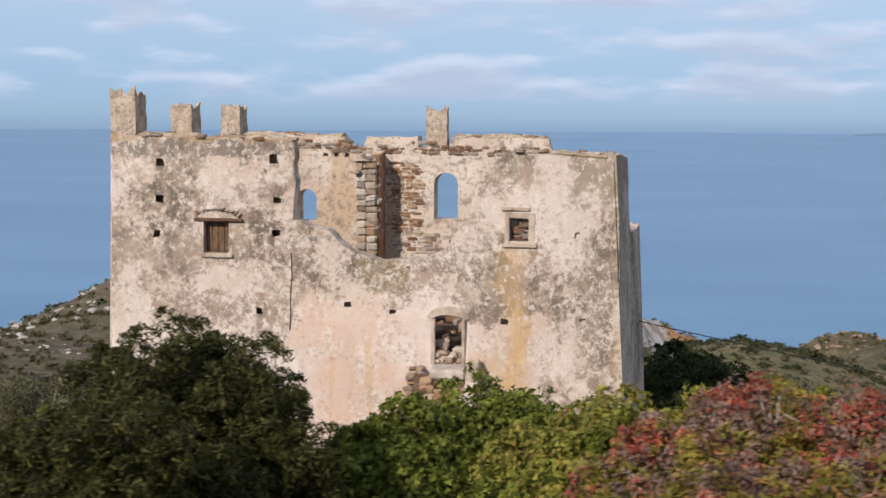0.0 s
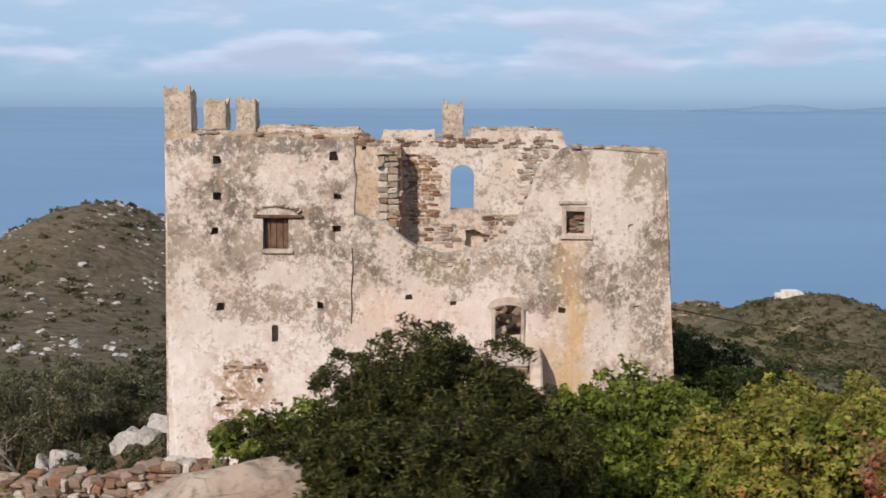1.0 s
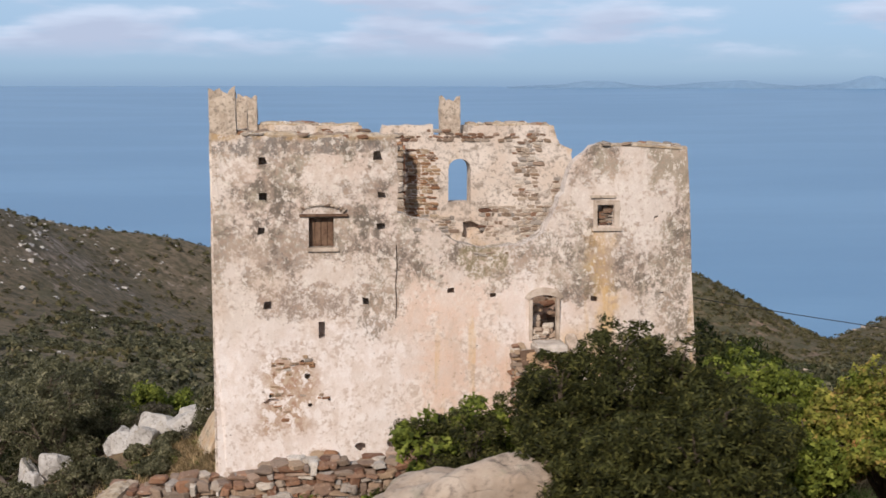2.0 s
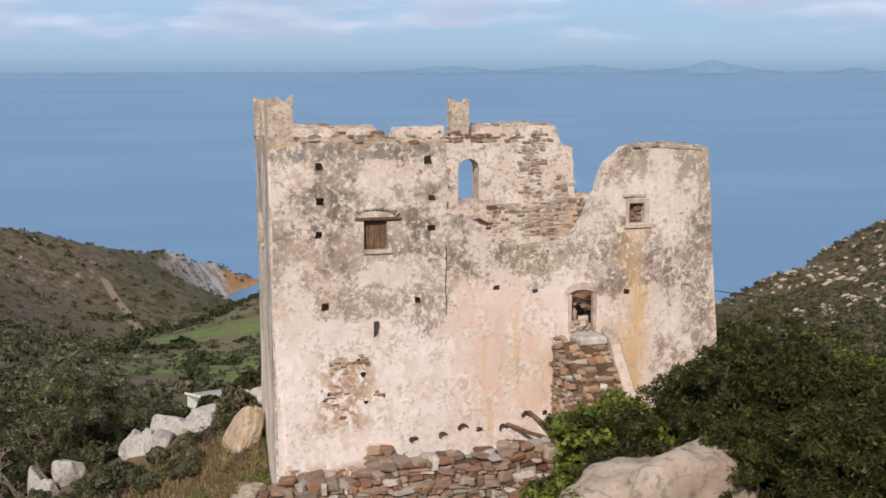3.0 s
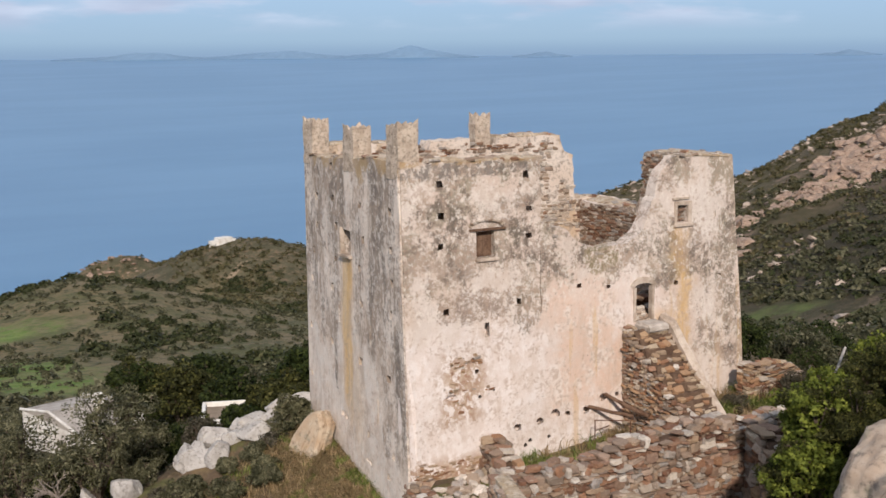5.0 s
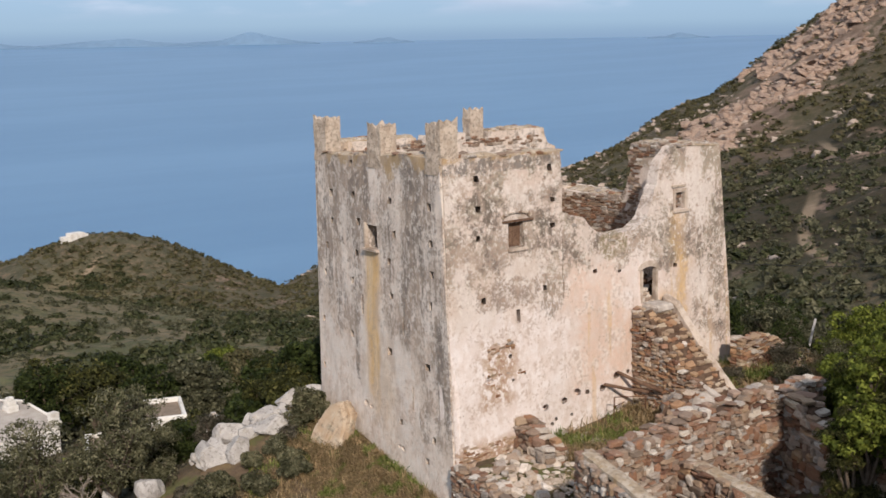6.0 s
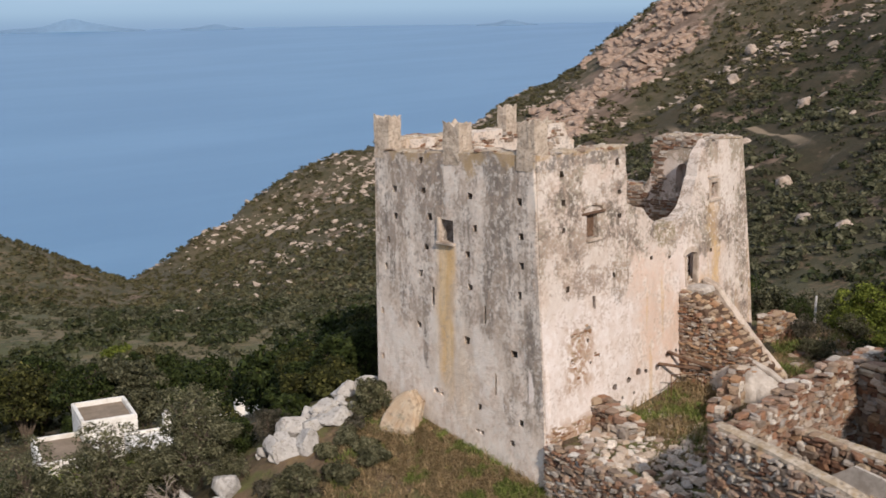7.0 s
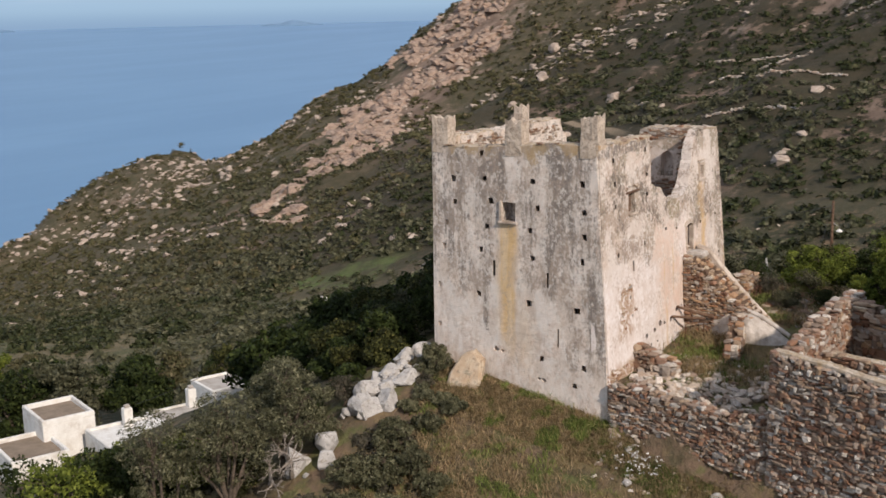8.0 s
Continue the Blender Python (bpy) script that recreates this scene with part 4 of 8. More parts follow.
def dry_wall(name, a, b, top, base, thick, label, seed, faces=(1, 1), limit=300, kind="stone", size=(0.40, 0.17), core_top=0.10, ends=True, category="ruined wall", parent=None):
    """A dry-stone wall from a to b on the plan: core, coursed stones on the faces asked for (left, right of the way), stones on top.
    top and base: heights as functions of 0..1 along the way."""
    r = random.Random(seed)
    a, b = Vector((*a, 0)), Vector((*b, 0))
    way = (b - a).normalized()
    side = Vector((-way.y, way.x, 0))
    length = (b - a).length
    yaw = math.atan2(way.y, way.x)
    z0 = min(base(0), base(1))
    ob = parent or thing(name, (a + b) / 2 + Vector((0, 0, z0)), label, category)
    if parent is None:
        bpy.context.view_layer.update()
    # core
    bm = bmesh.new()
    n = max(2, int(length / 0.35))
    rows = []
    for i in range(n + 1):
        t = i / n
        c = a + way * (length * t)
        ht = top(t) - core_top + r.uniform(-0.06, 0.04)
        w = thick / 2 - 0.07
        rows.append([bm.verts.new(c + side * s + Vector((0, 0, z))) for s, z in ((w, base(t) - 0.3), (w * 0.9, ht), (-w * 0.9, ht), (-w, base(t) - 0.3))])
    for p, q in zip(rows, rows[1:]):
        for i in range(4):
            bm.faces.new((p[i], p[(i + 1) % 4], q[(i + 1) % 4], q[i]))
    bm.faces.new(rows[0])
    bm.faces.new(rows[-1])
    me = bm_mesh("core", bm)
    me.transform(ob.matrix_world.inverted())
    part("core", me, M_CORE, ob)
    spots = []
    for sgn, want in ((1, faces[0]), (-1, faces[1])):
        if not want:
            continue
        z = min(base(0), base(1)) - 0.15
        zt = max(top(i / 20) for i in range(21))
        while z < zt:
            hh = size[1] * r.uniform(0.6, 1.5)
            s = r.uniform(-0.25, 0.0)
            while s < length:
                ll = size[0] * min(2.2, max(0.28, math.exp(r.gauss(-0.15, 0.5))))
                t = min(max((s + ll / 2) / length, 0), 1)
                zc = z + hh / 2 + r.uniform(-0.02, 0.02)
                if base(t) - 0.25 < zc < top(t) - 0.05 + r.uniform(-0.12, 0.05) and 0.02 < s + ll / 2 < length:
                    out = thick / 2 - 0.09 + r.uniform(-0.085, 0.05)
                    c = a + way * (s + ll / 2) + side * (sgn * out) + Vector((0, 0, zc))
                    spots.append((c, (ll * r.uniform(0.88, 1.04), r.uniform(0.22, 0.36), hh * r.choice((0.6, 0.8, 0.95, 1.0, 1.15, 1.5, 1.9))), (r.uniform(-0.12, 0.12), r.uniform(-0.2, 0.2), yaw + r.uniform(-0.14, 0.14))))
                s += ll
            z += hh
    # stones lying on top
    s = 0.0
    while s < length:
        ll = size[0] * r.uniform(0.6, 1.7)
        for lane in (-0.25, 0.25):
            if r.random() < 0.86:
                t = min((s + ll / 2) / length, 1)
                c = a + way * min(s + ll / 2 + r.uniform(-0.1, 0.1), length) + side * (lane * thick + r.uniform(-0.06, 0.06)) + Vector((0, 0, top(t) - 0.04 + r.uniform(-0.05, 0.06)))
                spots.append((c, (ll, thick * r.uniform(0.4, 0.62), r.uniform(0.08, 0.19)), (r.uniform(-0.14, 0.14), r.uniform(-0.14, 0.14), yaw + r.uniform(-0.5, 0.5))))
        s += ll * 0.9
    if ends:
        for t, e in ((0, a), (1, b)):
            z = base(t)
            while z < top(t) - 0.08:
                hh = size[1] * r.uniform(0.8, 1.7)
                for lane in (-0.24, 0.24):
                    spots.append((e + side * lane * thick + Vector((0, 0, z + hh / 2)), (0.30 + r.uniform(0, 0.12), thick * 0.5, hh), (r.uniform(-0.07, 0.07), r.uniform(-0.07, 0.07), yaw + r.uniform(-0.1, 0.1))))
                z += hh
    order = list(range(len(spots)))
    r.shuffle(order)
    for i in order[:limit]:
        c, sz, tn = spots[i]
        stone(ob, c, sz, tn, kind if r.random() < 0.72 else r.choice(("slate", "slate", "rust")), r)
    rest = [spots[i] for i in order[limit:]]
    if rest:
        inv = ob.matrix_world.translation
        j = joined_stones("stone_fill", [(c - inv, sz, tn) for c, sz, tn in rest], M_STONE_J if kind != "slate" else M_SLATE_J, ob, seed)
        tagged(j, kind="stuff")
    return ob


def lumpy(name, size, seed, detail=3, rough=0.22, flat=0.0, freq=1.0, cut=(0.62, 0.92)):
    """A weathered rock: a ball cut by random planes and roughened."""
    bm = bmesh.new()
    bmesh.ops.create_icosphere(bm, subdivisions=detail, radius=1.0)
    r = random.Random(seed)
    planes = [(Vector((r.gauss(0, 1), r.gauss(0, 1), r.gauss(0, 1))).normalized(), r.uniform(*cut)) for _ in range(11)]
    off = Vector((r.uniform(0, 50), r.uniform(0, 50), r.uniform(0, 50)))
    for v in bm.verts:
        c = v.co.copy()
        for n, d in planes:
            over = c.dot(n) - d
            if over > 0:
                c -= n * over * 0.88
        c *= 1 + rough * noise.fractal(c * 1.3 * freq + off, 1.0, 2.0, 5) + 0.05 * noise.noise(c * 6 * freq + off)
        if flat and c.z < -flat:
            c.z = -flat
        v.co = Vector((c.x * size[0], c.y * size[1], c.z * size[2]))
    return bm_mesh(name, bm, detail > 2)


def tube(bm, pts, radii, sides=7):
    """A tapered limb along points."""
    rings = []
    for i, p in enumerate(pts):
        d = (pts[min(i + 1, len(pts) - 1)] - pts[max(i - 1, 0)]).normalized()
        u = d.cross(Vector((0.3, 0.2, 1))).normalized()
        w = d.cross(u)
        rings.append([bm.verts.new(p + (u * math.cos(2 * math.pi * k / sides) + w * math.sin(2 * math.pi * k / sides)) * radii[i]) for k in range(sides)])
    for p, q in zip(rings, rings[1:]):
        for k in range(sides):
            bm.faces.new((p[k], p[(k + 1) % sides], q[(k + 1) % sides], q[k]))
    bm.faces.new(rings[0])
    bm.faces.new(rings[-1])


def leaves(centers, normals, size, seed, slim=0.55, far=False):
    """Arrays for small leaves: two triangles each about a bent midrib, or one where they are far off."""
    g = np.random.default_rng(seed)
    n = len(centers)
    nrm = normals + g.normal(0, 0.55, (n, 3))
    nrm /= np.linalg.norm(nrm, axis=1, keepdims=True) + 1e-9
    ref = g.normal(0, 1, (n, 3))
    u = np.cross(nrm, ref)
    u /= np.linalg.norm(u, axis=1, keepdims=True) + 1e-9
    v = np.cross(nrm, u)
    s = (size * g.uniform(0.6, 1.4, n))[:, None]
    a = centers - u * s * 0.5
    b = centers + v * s * slim * 0.5 + nrm * s * 0.12
    c = centers + u * s * 0.5
    d = centers - v * s * slim * 0.5 + nrm * s * 0.12
    if far:
        return np.stack([a - v * s * slim * 0.3, a + v * s * slim * 0.9, c], 1).reshape(-1, 3), np.arange(n * 3).reshape(-1, 3)
    verts = np.stack([a, b, c, d], 1).reshape(-1, 3)
    faces = np.arange(n * 4).reshape(-1, 4)
    return verts, faces


def crown_points(lobes, count, tuft, seed, inner=0.55):
    """Places and outward ways of leaves: rounded clumps over a crown of several lobes (centre, radii), and a sparse dark filling."""
    g = np.random.default_rng(seed)
    vol = np.array([rx * ry + ry * rz + rx * rz for _, (rx, ry, rz) in lobes])
    cr = tuft * 2.3
    n = max(14, int(1.15 * vol.sum() / cr**2))
    pick = g.choice(len(lobes), n, p=vol / vol.sum())
    cen, rad = np.array([c for c, _ in lobes])[pick], np.array([q for _, q in lobes])[pick]
    d = g.normal(0, 1, (n, 3))
    d[:, 2] = np.abs(d[:, 2]) * 0.95 - 0.30
    d /= np.linalg.norm(d, axis=1, keepdims=True)
    tips = cen + d * rad * (g.uniform(inner, 1.05, n) ** 0.5)[:, None] + (g.random(n) < 0.14)[:, None] * d * rad * 0.16
    per = max(6, int(count * 0.84 / n))
    e = g.normal(0, 1, (n, per, 3)) + 0.75 * d[:, None] + np.array([0, 0, 0.45])
    e /= np.linalg.norm(e, axis=2, keepdims=True)
    size = cr * g.uniform(0.65, 1.25, (n, 1, 1))
    pts = (tips[:, None] + e * size * g.uniform(0.35, 1.08, (n, per, 1)) ** 0.6 * np.array([1, 1, 0.82])).reshape(-1, 3)
    m = int(count * 0.16)
    pick = g.choice(len(lobes), m, p=vol / vol.sum())
    f = g.normal(0, 1, (m, 3))
    f /= np.linalg.norm(f, axis=1, keepdims=True)
    core = np.array([c for c, _ in lobes])[pick] + f * np.array([q for _, q in lobes])[pick] * g.uniform(0.2, 0.85, (m, 1))
    return np.concatenate([pts, core]), np.concatenate([e.reshape(-1, 3), f])


def tree(name, place, lobes, material, label, category, seed, count=9000, leaf=0.09, tuft=0.16, trunk=0.13, bark=None, group="", inner=0.55, slim=0.55, needles=False):
    """Trunk, limbs to each lobe and a crown of small leaves in tufts. Lobes are relative to the base."""
    r = random.Random(seed)
    ob = thing(name, place, label, category, group)
    bm = bmesh.new()
    fork = Vector((0, 0, 0.35 * min(c[2] for c, _ in lobes)))
    pts = [Vector((0, 0, -0.3)), Vector((r.uniform(-0.1, 0.1), r.uniform(-0.1, 0.1), fork.z * 0.5)), fork]
    tube(bm, pts, [trunk * 1.25, trunk, trunk * 0.9])
    part("trunk", bm, bark or M_BARK, ob)
    for c, q in lobes:
        bm = bmesh.new()
        e = Vector(c)
        mid = fork.lerp(e, 0.5) + Vector((r.uniform(-0.2, 0.2), r.uniform(-0.2, 0.2), r.uniform(-0.1, 0.15)))
        tube(bm, [fork, mid, e], [trunk * 0.7, trunk * 0.45, trunk * 0.2], 6)
        for _ in range(5):
            d = Vector((r.gauss(0, 1), r.gauss(0, 1), abs(r.gauss(0, 0.8)))).normalized()
            tip = e + Vector((d.x * q[0], d.y * q[1], d.z * q[2])) * 0.85
            tube(bm, [mid.lerp(e, r.uniform(0.3, 1)), e.lerp(tip, 0.5) + Vector((0, 0, 0.05)), tip], [trunk * 0.25, trunk * 0.15, trunk * 0.05], 4)
        part("limb", bm, bark or M_BARK, ob)
    pts, nrm = crown_points(lobes, count, tuft, seed, inner)
    v, f = leaves(pts, nrm, leaf * (1.15 if place[1] > 10 else 1.0), seed, slim, needles or place[1] > 10 or place[0] > 21)
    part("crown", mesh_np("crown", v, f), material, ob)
    return ob


def round_lobes(r, height, n, seed, low=0.35, fat=1.0):
    """A handful of uneven lobes for a crown of radius r and that height."""
    q = random.Random(seed)
    out = []
    for i in range(n):
        a = 2 * math.pi * i / n + q.uniform(-0.4, 0.4)
        d = r * q.uniform(0.35, 0.62)
        z = height * q.uniform(low + 0.12, 0.78)
        s = r * fat * q.uniform(0.42, 0.62)
        out.append(((d * math.cos(a), d * math.sin(a), z), (s, s, s * q.uniform(0.7, 0.95))))
    out.append(((q.uniform(-0.15, 0.15) * r, q.uniform(-0.15, 0.15) * r, height - r * 0.42), (r * 0.5, r * 0.5, r * 0.42)))
    return out


def box(bm, lo, hi, bevel=0.0):
    lo, hi = Vector(lo), Vector(hi)
    got = bmesh.ops.create_cube(bm, size=1.0, matrix=Matrix.Translation((lo + hi) / 2) @ Matrix.Diagonal((*(hi - lo), 1)))
    if bevel:
        edges = list({e for v in got["verts"] for e in v.link_edges})
        bmesh.ops.bevel(bm, geom=edges, offset=bevel, segments=2, affect="EDGES")


def box_part(name, lo, hi, material, parent, bevel=0.02, label="", rough=0.0, seed=0):
    """A block with rounded, slightly uneven edges, in world places."""
    bm = bmesh.new()
    box(bm, lo, hi, bevel)
    r = random.Random(seed)
    for v in bm.verts:
        v.co += Vector([r.uniform(-rough, rough) for _ in range(3)])
    me = bm_mesh(name, bm)
    if parent:
        me.transform(parent.matrix_world.inverted())
    return part(name, me, material, parent, label)

# ---------------------------------------------------------------- ground, sea and distance
def build_ground():
    """One sheet, fine round the tower and coarse far off."""
    n = 410
    gx = 8 + 45 * np.sinh(np.linspace(-math.asinh(1200 / 45), math.asinh(1600 / 45), n))
    gy = 10 + 45 * np.sinh(np.linspace(-math.asinh(1100 / 45), math.asinh(1700 / 45), n))
    x, y = np.meshgrid(gx, gy)
    z = height(x, y)
    far = smooth(np.hypot(x - 8, y - 30), 900, 1300)
    inland = smooth(-y + 0.15 * x, -60, 200)
    z = z * (1 - far) + far * np.where(inland > 0.02, 25 * inland * (1 + fbm(x / 260, y / 260, 4)), -160)
    fine = smooth(np.hypot(x - 6, y - 3), 12, 40)
    z = z + fine * 0.55 * fbm(x / 2.2, y / 2.2, 31, 3) * (far < 0.5)
    idx = np.arange(n * n).reshape(n, n)
    f = np.stack([idx[:-1, :-1], idx[:-1, 1:], idx[1:, 1:], idx[1:, :-1]], -1).reshape(-1, 4)
    ob = part("ground", mesh_np("ground", np.stack([x, y, z], -1).reshape(-1, 3), f, True), M_GROUND)
    tagged(ob, "dry stony hillside ground with straw, turf and scrub", "ground", kind="structure")


def build_sea():
    rad = np.concatenate([[0.0], np.geomspace(60, 4840, 60)])
    ang = np.linspace(0, 2 * math.pi, 181)[:-1]
    rr, aa = np.meshgrid(rad, ang, indexing="ij")
    x, y = rr * np.cos(aa), 20 + rr * np.sin(aa)
    z = np.where(rr < 1200, -115.0, -115 + 105.0 * (np.maximum(rr - 1200, 0) / 3640) ** 1.2)
    idx = np.arange(len(rad) * len(ang)).reshape(len(rad), len(ang))
    nx = np.roll(idx, -1, 1)
    f = np.stack([idx[:-1], nx[:-1], nx[1:], idx[1:]], -1).reshape(-1, 4)
    ob = part("water", mesh_np("water", np.stack([x, y, z], -1).reshape(-1, 3), f, True), M_SEA)
    tagged(ob, "calm blue open sea reaching the hazy horizon", "sea", kind="structure")


def build_islands():
    """Low far islands, long ridges on the horizon: bearing, width in degrees, height."""
    for i, (bear, wide, hh, seed) in enumerate(((28.4, 7.0, 42, 1), (22.0, 9.0, 31, 2), (15.5, 8.0, 27, 3), (35.0, 3.0, 20, 5), (49.3, 3.0, 18, 4))):
        n, d = 60, 4700
        bm = bmesh.new()
        r = random.Random(seed)
        prof = []
        for k in range(n + 1):
            t = k / n
            e = math.sin(math.pi * t) ** 0.8 * (0.45 + 0.55 * math.exp(-((t - 0.55) / 0.18) ** 2))
            prof.append(-12 + hh * e * (1 + 0.35 * noise.noise(Vector((t * 5, seed, 0)))))
        rows = []
        for depth, kf in ((0, 0.0), (60, 1.0), (110, 0.5)):
            row = []
            for k in range(n + 1):
                a = radians(bear + wide * (k / n - 0.5))
                row.append(bm.verts.new(((d + depth) * math.sin(a), (d + depth) * math.cos(a), -16 + (prof[k] + 16) * kf)))
            rows.append(row)
        for p, q in zip(rows, rows[1:]):
            for k in range(n):
                bm.faces.new((p[k], p[k + 1], q[k + 1], q[k]))
        tagged(part("backdrop_island", bm, M_ISLAND), "long low island on the horizon, coloured haze-blue", "island", "islands on the horizon", "structure")


build_ground()
build_sea()
build_islands()

# ---------------------------------------------------------------- the tower
tower = thing("tower", (0, 0, 0), "ruined tower house of weathered lime plaster with pointed merlons", "tower")


def front_pt(u, v):
    return (u, 0.055 * v, v)


def build_front():
    gap = clip_poly([(5.76, 11.58), (5.78, 10.6), (5.73, 9.28), (6.2, 9.12), (6.75, 8.95), (7.3, 8.45), (8.4, 8.10), (9.1, 8.12), (9.8, 8.25), (10.35, 8.62),
                     (10.75, 9.25), (11.0, 9.9), (11.2, 10.55), (11.55, 11.0), (11.95, 11.32)], 0.05, 3)
    top_r = clip_poly([(12.0, 11.36), (12.9, 11.40), (13.7, 11.34), (14.95, 11.24)], 0.025, 5)[1:]
    top_l = clip_poly([(0.12, 11.66), (1.0, 11.60), (3.0, 11.55), (5.76, 11.58)], 0.03, 6)[:-1]
    outline = [(0.10, -1.2), (0.10, 5.0)] + top_l + gap + top_r + [(15.04, 11.1), (15.42, 4.85), (15.66, -1.2)]
    ops = []
    for u, v in ((1.63, 10.86), (5.13, 11.0), (1.64, 9.74), (5.26, 9.79), (1.57, 8.72), (5.23, 8.84), (1.71, 6.42), (4.72, 6.51)):
        ops.append(pane(u - 0.12, v - 0.11, u + 0.12, v + 0.11, 0.42, 0.04, 1))
    for u, v in ((7.41, 6.80), (8.75, 6.65), (12.03, 6.48), (14.27, 6.60), (14.62, 4.42)):
        ops.append(pane(u - 0.09, v - 0.07, u + 0.09, v + 0.07, 0.4, 0.03, 2))
    ops.append(pane(13.99, 8.92, 14.15, 9.10, 0.4, 0.02))
    for u, v, s in ((2.88, 4.19, 0.12), (2.95, 3.29, 0.08), (2.11, 4.57, 0.07), (1.77, 3.62, 0.10), (2.75, 4.63, 0.09), (3.55, 3.45, 0.06), (4.50, 1.93, 0.18), (5.50, 1.98, 0.18), (6.20, 2.20, 0.22), (6.75, 2.10, 0.14), (7.58, 2.10, 0.17), (8.43, 2.48, 0.20), (9.05, 2.5, 0.11), (5.05, 1.35, 0.09), (4.85, 1.2, 0.10), (5.9, 1.35, 0.09)):
        pts = [(u + s * math.cos(a) * random.uniform(0.75, 1.2), v + 0.8 * s * math.sin(a) * random.uniform(0.75, 1.2)) for a in np.linspace(0, 2 * math.pi, 9)[:-1]]
        ops.append((pts, 0.40))
    ops.append(pane(3.26, 5.36, 3.45, 5.88, 0.55, 0.006))
    ops.append(pane(3.01, 8.19, 3.78, 9.10, 0.40, 0.015))
    ops.append(arch(10.01, 5.12, 10.80, 6.60, None, 0.10))
    ops.append(pane(12.13, 8.80, 12.68, 9.46, 0.42, 0.01))
    # the open joint between the two building stages
    seam = [(5.70, 8.25), (5.72, 7.6), (5.67, 7.0), (5.69, 6.4), (5.66, 5.95)]
    ops.append(([(u - 0.018, v) for u, v in seam] + [(u + 0.018 + 0.01 * (i % 2), v) for i, (u, v) in reversed(list(enumerate(seam)))], 0.12))
    # a hollow where the plaster and a stone have fallen out
    ops.append(([(1.52, 3.42), (1.62, 3.34), (1.90, 3.33), (2.05, 3.40), (1.96, 3.50), (1.72, 3.53)], 0.16))
    return part("wall_front", wall_mesh("wall_front", outline, ops, front_pt, lambda u, v: (u, 0.92 + 0.02 * v, v), 11, 0.035, flare=True), M_FRONT, tower, "cream and pink lime plaster wall mottled with grey lichen")


def side_pt(u, v):
    return (0.02 + 0.07 * u, u, v)


def build_side():
    top = clip_poly([(0.10 + 0.62, 11.66), (2.0, 11.60), (3.0, 11.66), (4.5, 11.44), (5.5, 11.40), (7.0, 11.28), (8.6, 11.22), (9.9, 11.25)], 0.025, 8)
    outline = [(0.06 - 0.06, -1.4), (0.06 + 0.055 * 5.5, 5.5)] + top + [(10.05, 5.0), (10.1, -1.0)]
    ops = []
    for u, v in ((8.69, 9.66), (6.83, 9.79), (8.60, 8.54), (6.44, 8.75), (9.12, 7.44), (6.70, 7.47), (9.30, 6.25), (7.10, 6.31), (4.09, 9.83), (3.80, 8.58),
                 (4.23, 7.49), (4.10, 6.18), (4.34, 3.96), (1.41, 9.86), (1.30, 8.59), (1.31, 7.45), (1.42, 6.29), (1.71, 3.95), (9.60, 4.24), (7.27, 4.06), (9.69, 2.22), (3.62, 1.34), (1.31, 1.21), (1.81, 0.29), (7.0, 11.0)):
        ops.append(pane(u - 0.125, v - 0.13, u + 0.125, v + 0.13, 0.6, 0.04, 4))
    for u, v, s in ((6.27, 1.41, 0.20), (5.90, 1.36, 0.10), (3.52, 0.28, 0.15), (3.78, 0.30, 0.12), (5.15, -0.50, 0.16)):
        pts = [(u + s * math.cos(a) * random.uniform(0.75, 1.2), v + 0.7 * s * math.sin(a) * random.uniform(0.75, 1.2)) for a in np.linspace(0, 2 * math.pi, 9)[:-1]]
        ops.append((pts, 0.25))
    for u0, v0, u1, v1 in ((6.25, 5.05, 6.40, 5.83), (3.23, 4.80, 3.34, 5.56), (2.68, 2.02, 2.77, 2.93)):
        ops.append(pane(u0, v0, u1, v1, 0.6, 0.008))
    ops.append(pane(5.08, 7.82, 5.85, 8.74, 0.78, 0.01))
    return part("wall_west", wall_mesh("wall_west", outline, ops, side_pt, lambda u, v: (0.92 + 0.07 * u, u, v), 23, 0.035), M_SIDE, tower, "grey streaked render with an ochre stain below the window")


def back_pt(u, v):
    return (u, 9.12, v)


def build_back():
    top = clip_poly([(0.84, 11.55), (1.7, 11.62), (5.3, 11.60), (5.45, 11.25), (6.0, 11.20), (6.15, 11.60), (8.02, 11.64), (8.08, 11.26), (9.2, 11.26), (9.28, 11.64), (12.75, 11.66), (12.9, 11.2),
                     (13.0, 10.95), (13.5, 10.75), (13.58, 9.6), (13.62, 8.85), (14.6, 8.75), (15.75, 8.7)], 0.03, 9)
    outline = [(0.80, -2.0)] + top + [(16.2, -2.0)]
    ops = [arch(8.63, 8.66, 9.51, 10.36, None, 0.40), arch(3.5, 8.45, 4.25, 9.65, None, 0.33)]
    ops.append(([(9.15, 7.35), (9.45, 7.22), (9.7, 7.4), (10.0, 7.45), (10.1, 7.7), (9.8, 7.82), (9.5, 7.95), (9.2, 7.9), (9.22, 7.6)], 0.4))
    for u in (4.6, 5.0, 5.4):
        ops.append(pane(u - 0.08, 10.85, u + 0.08, 11.0, 0.3, 0.02))
    return part("wall_north", wall_mesh("wall_north", outline, ops, back_pt, lambda u, v: (u, 10.05, v), 31, 0.03), M_INNER, tower, "back wall with an arched window and bare masonry")


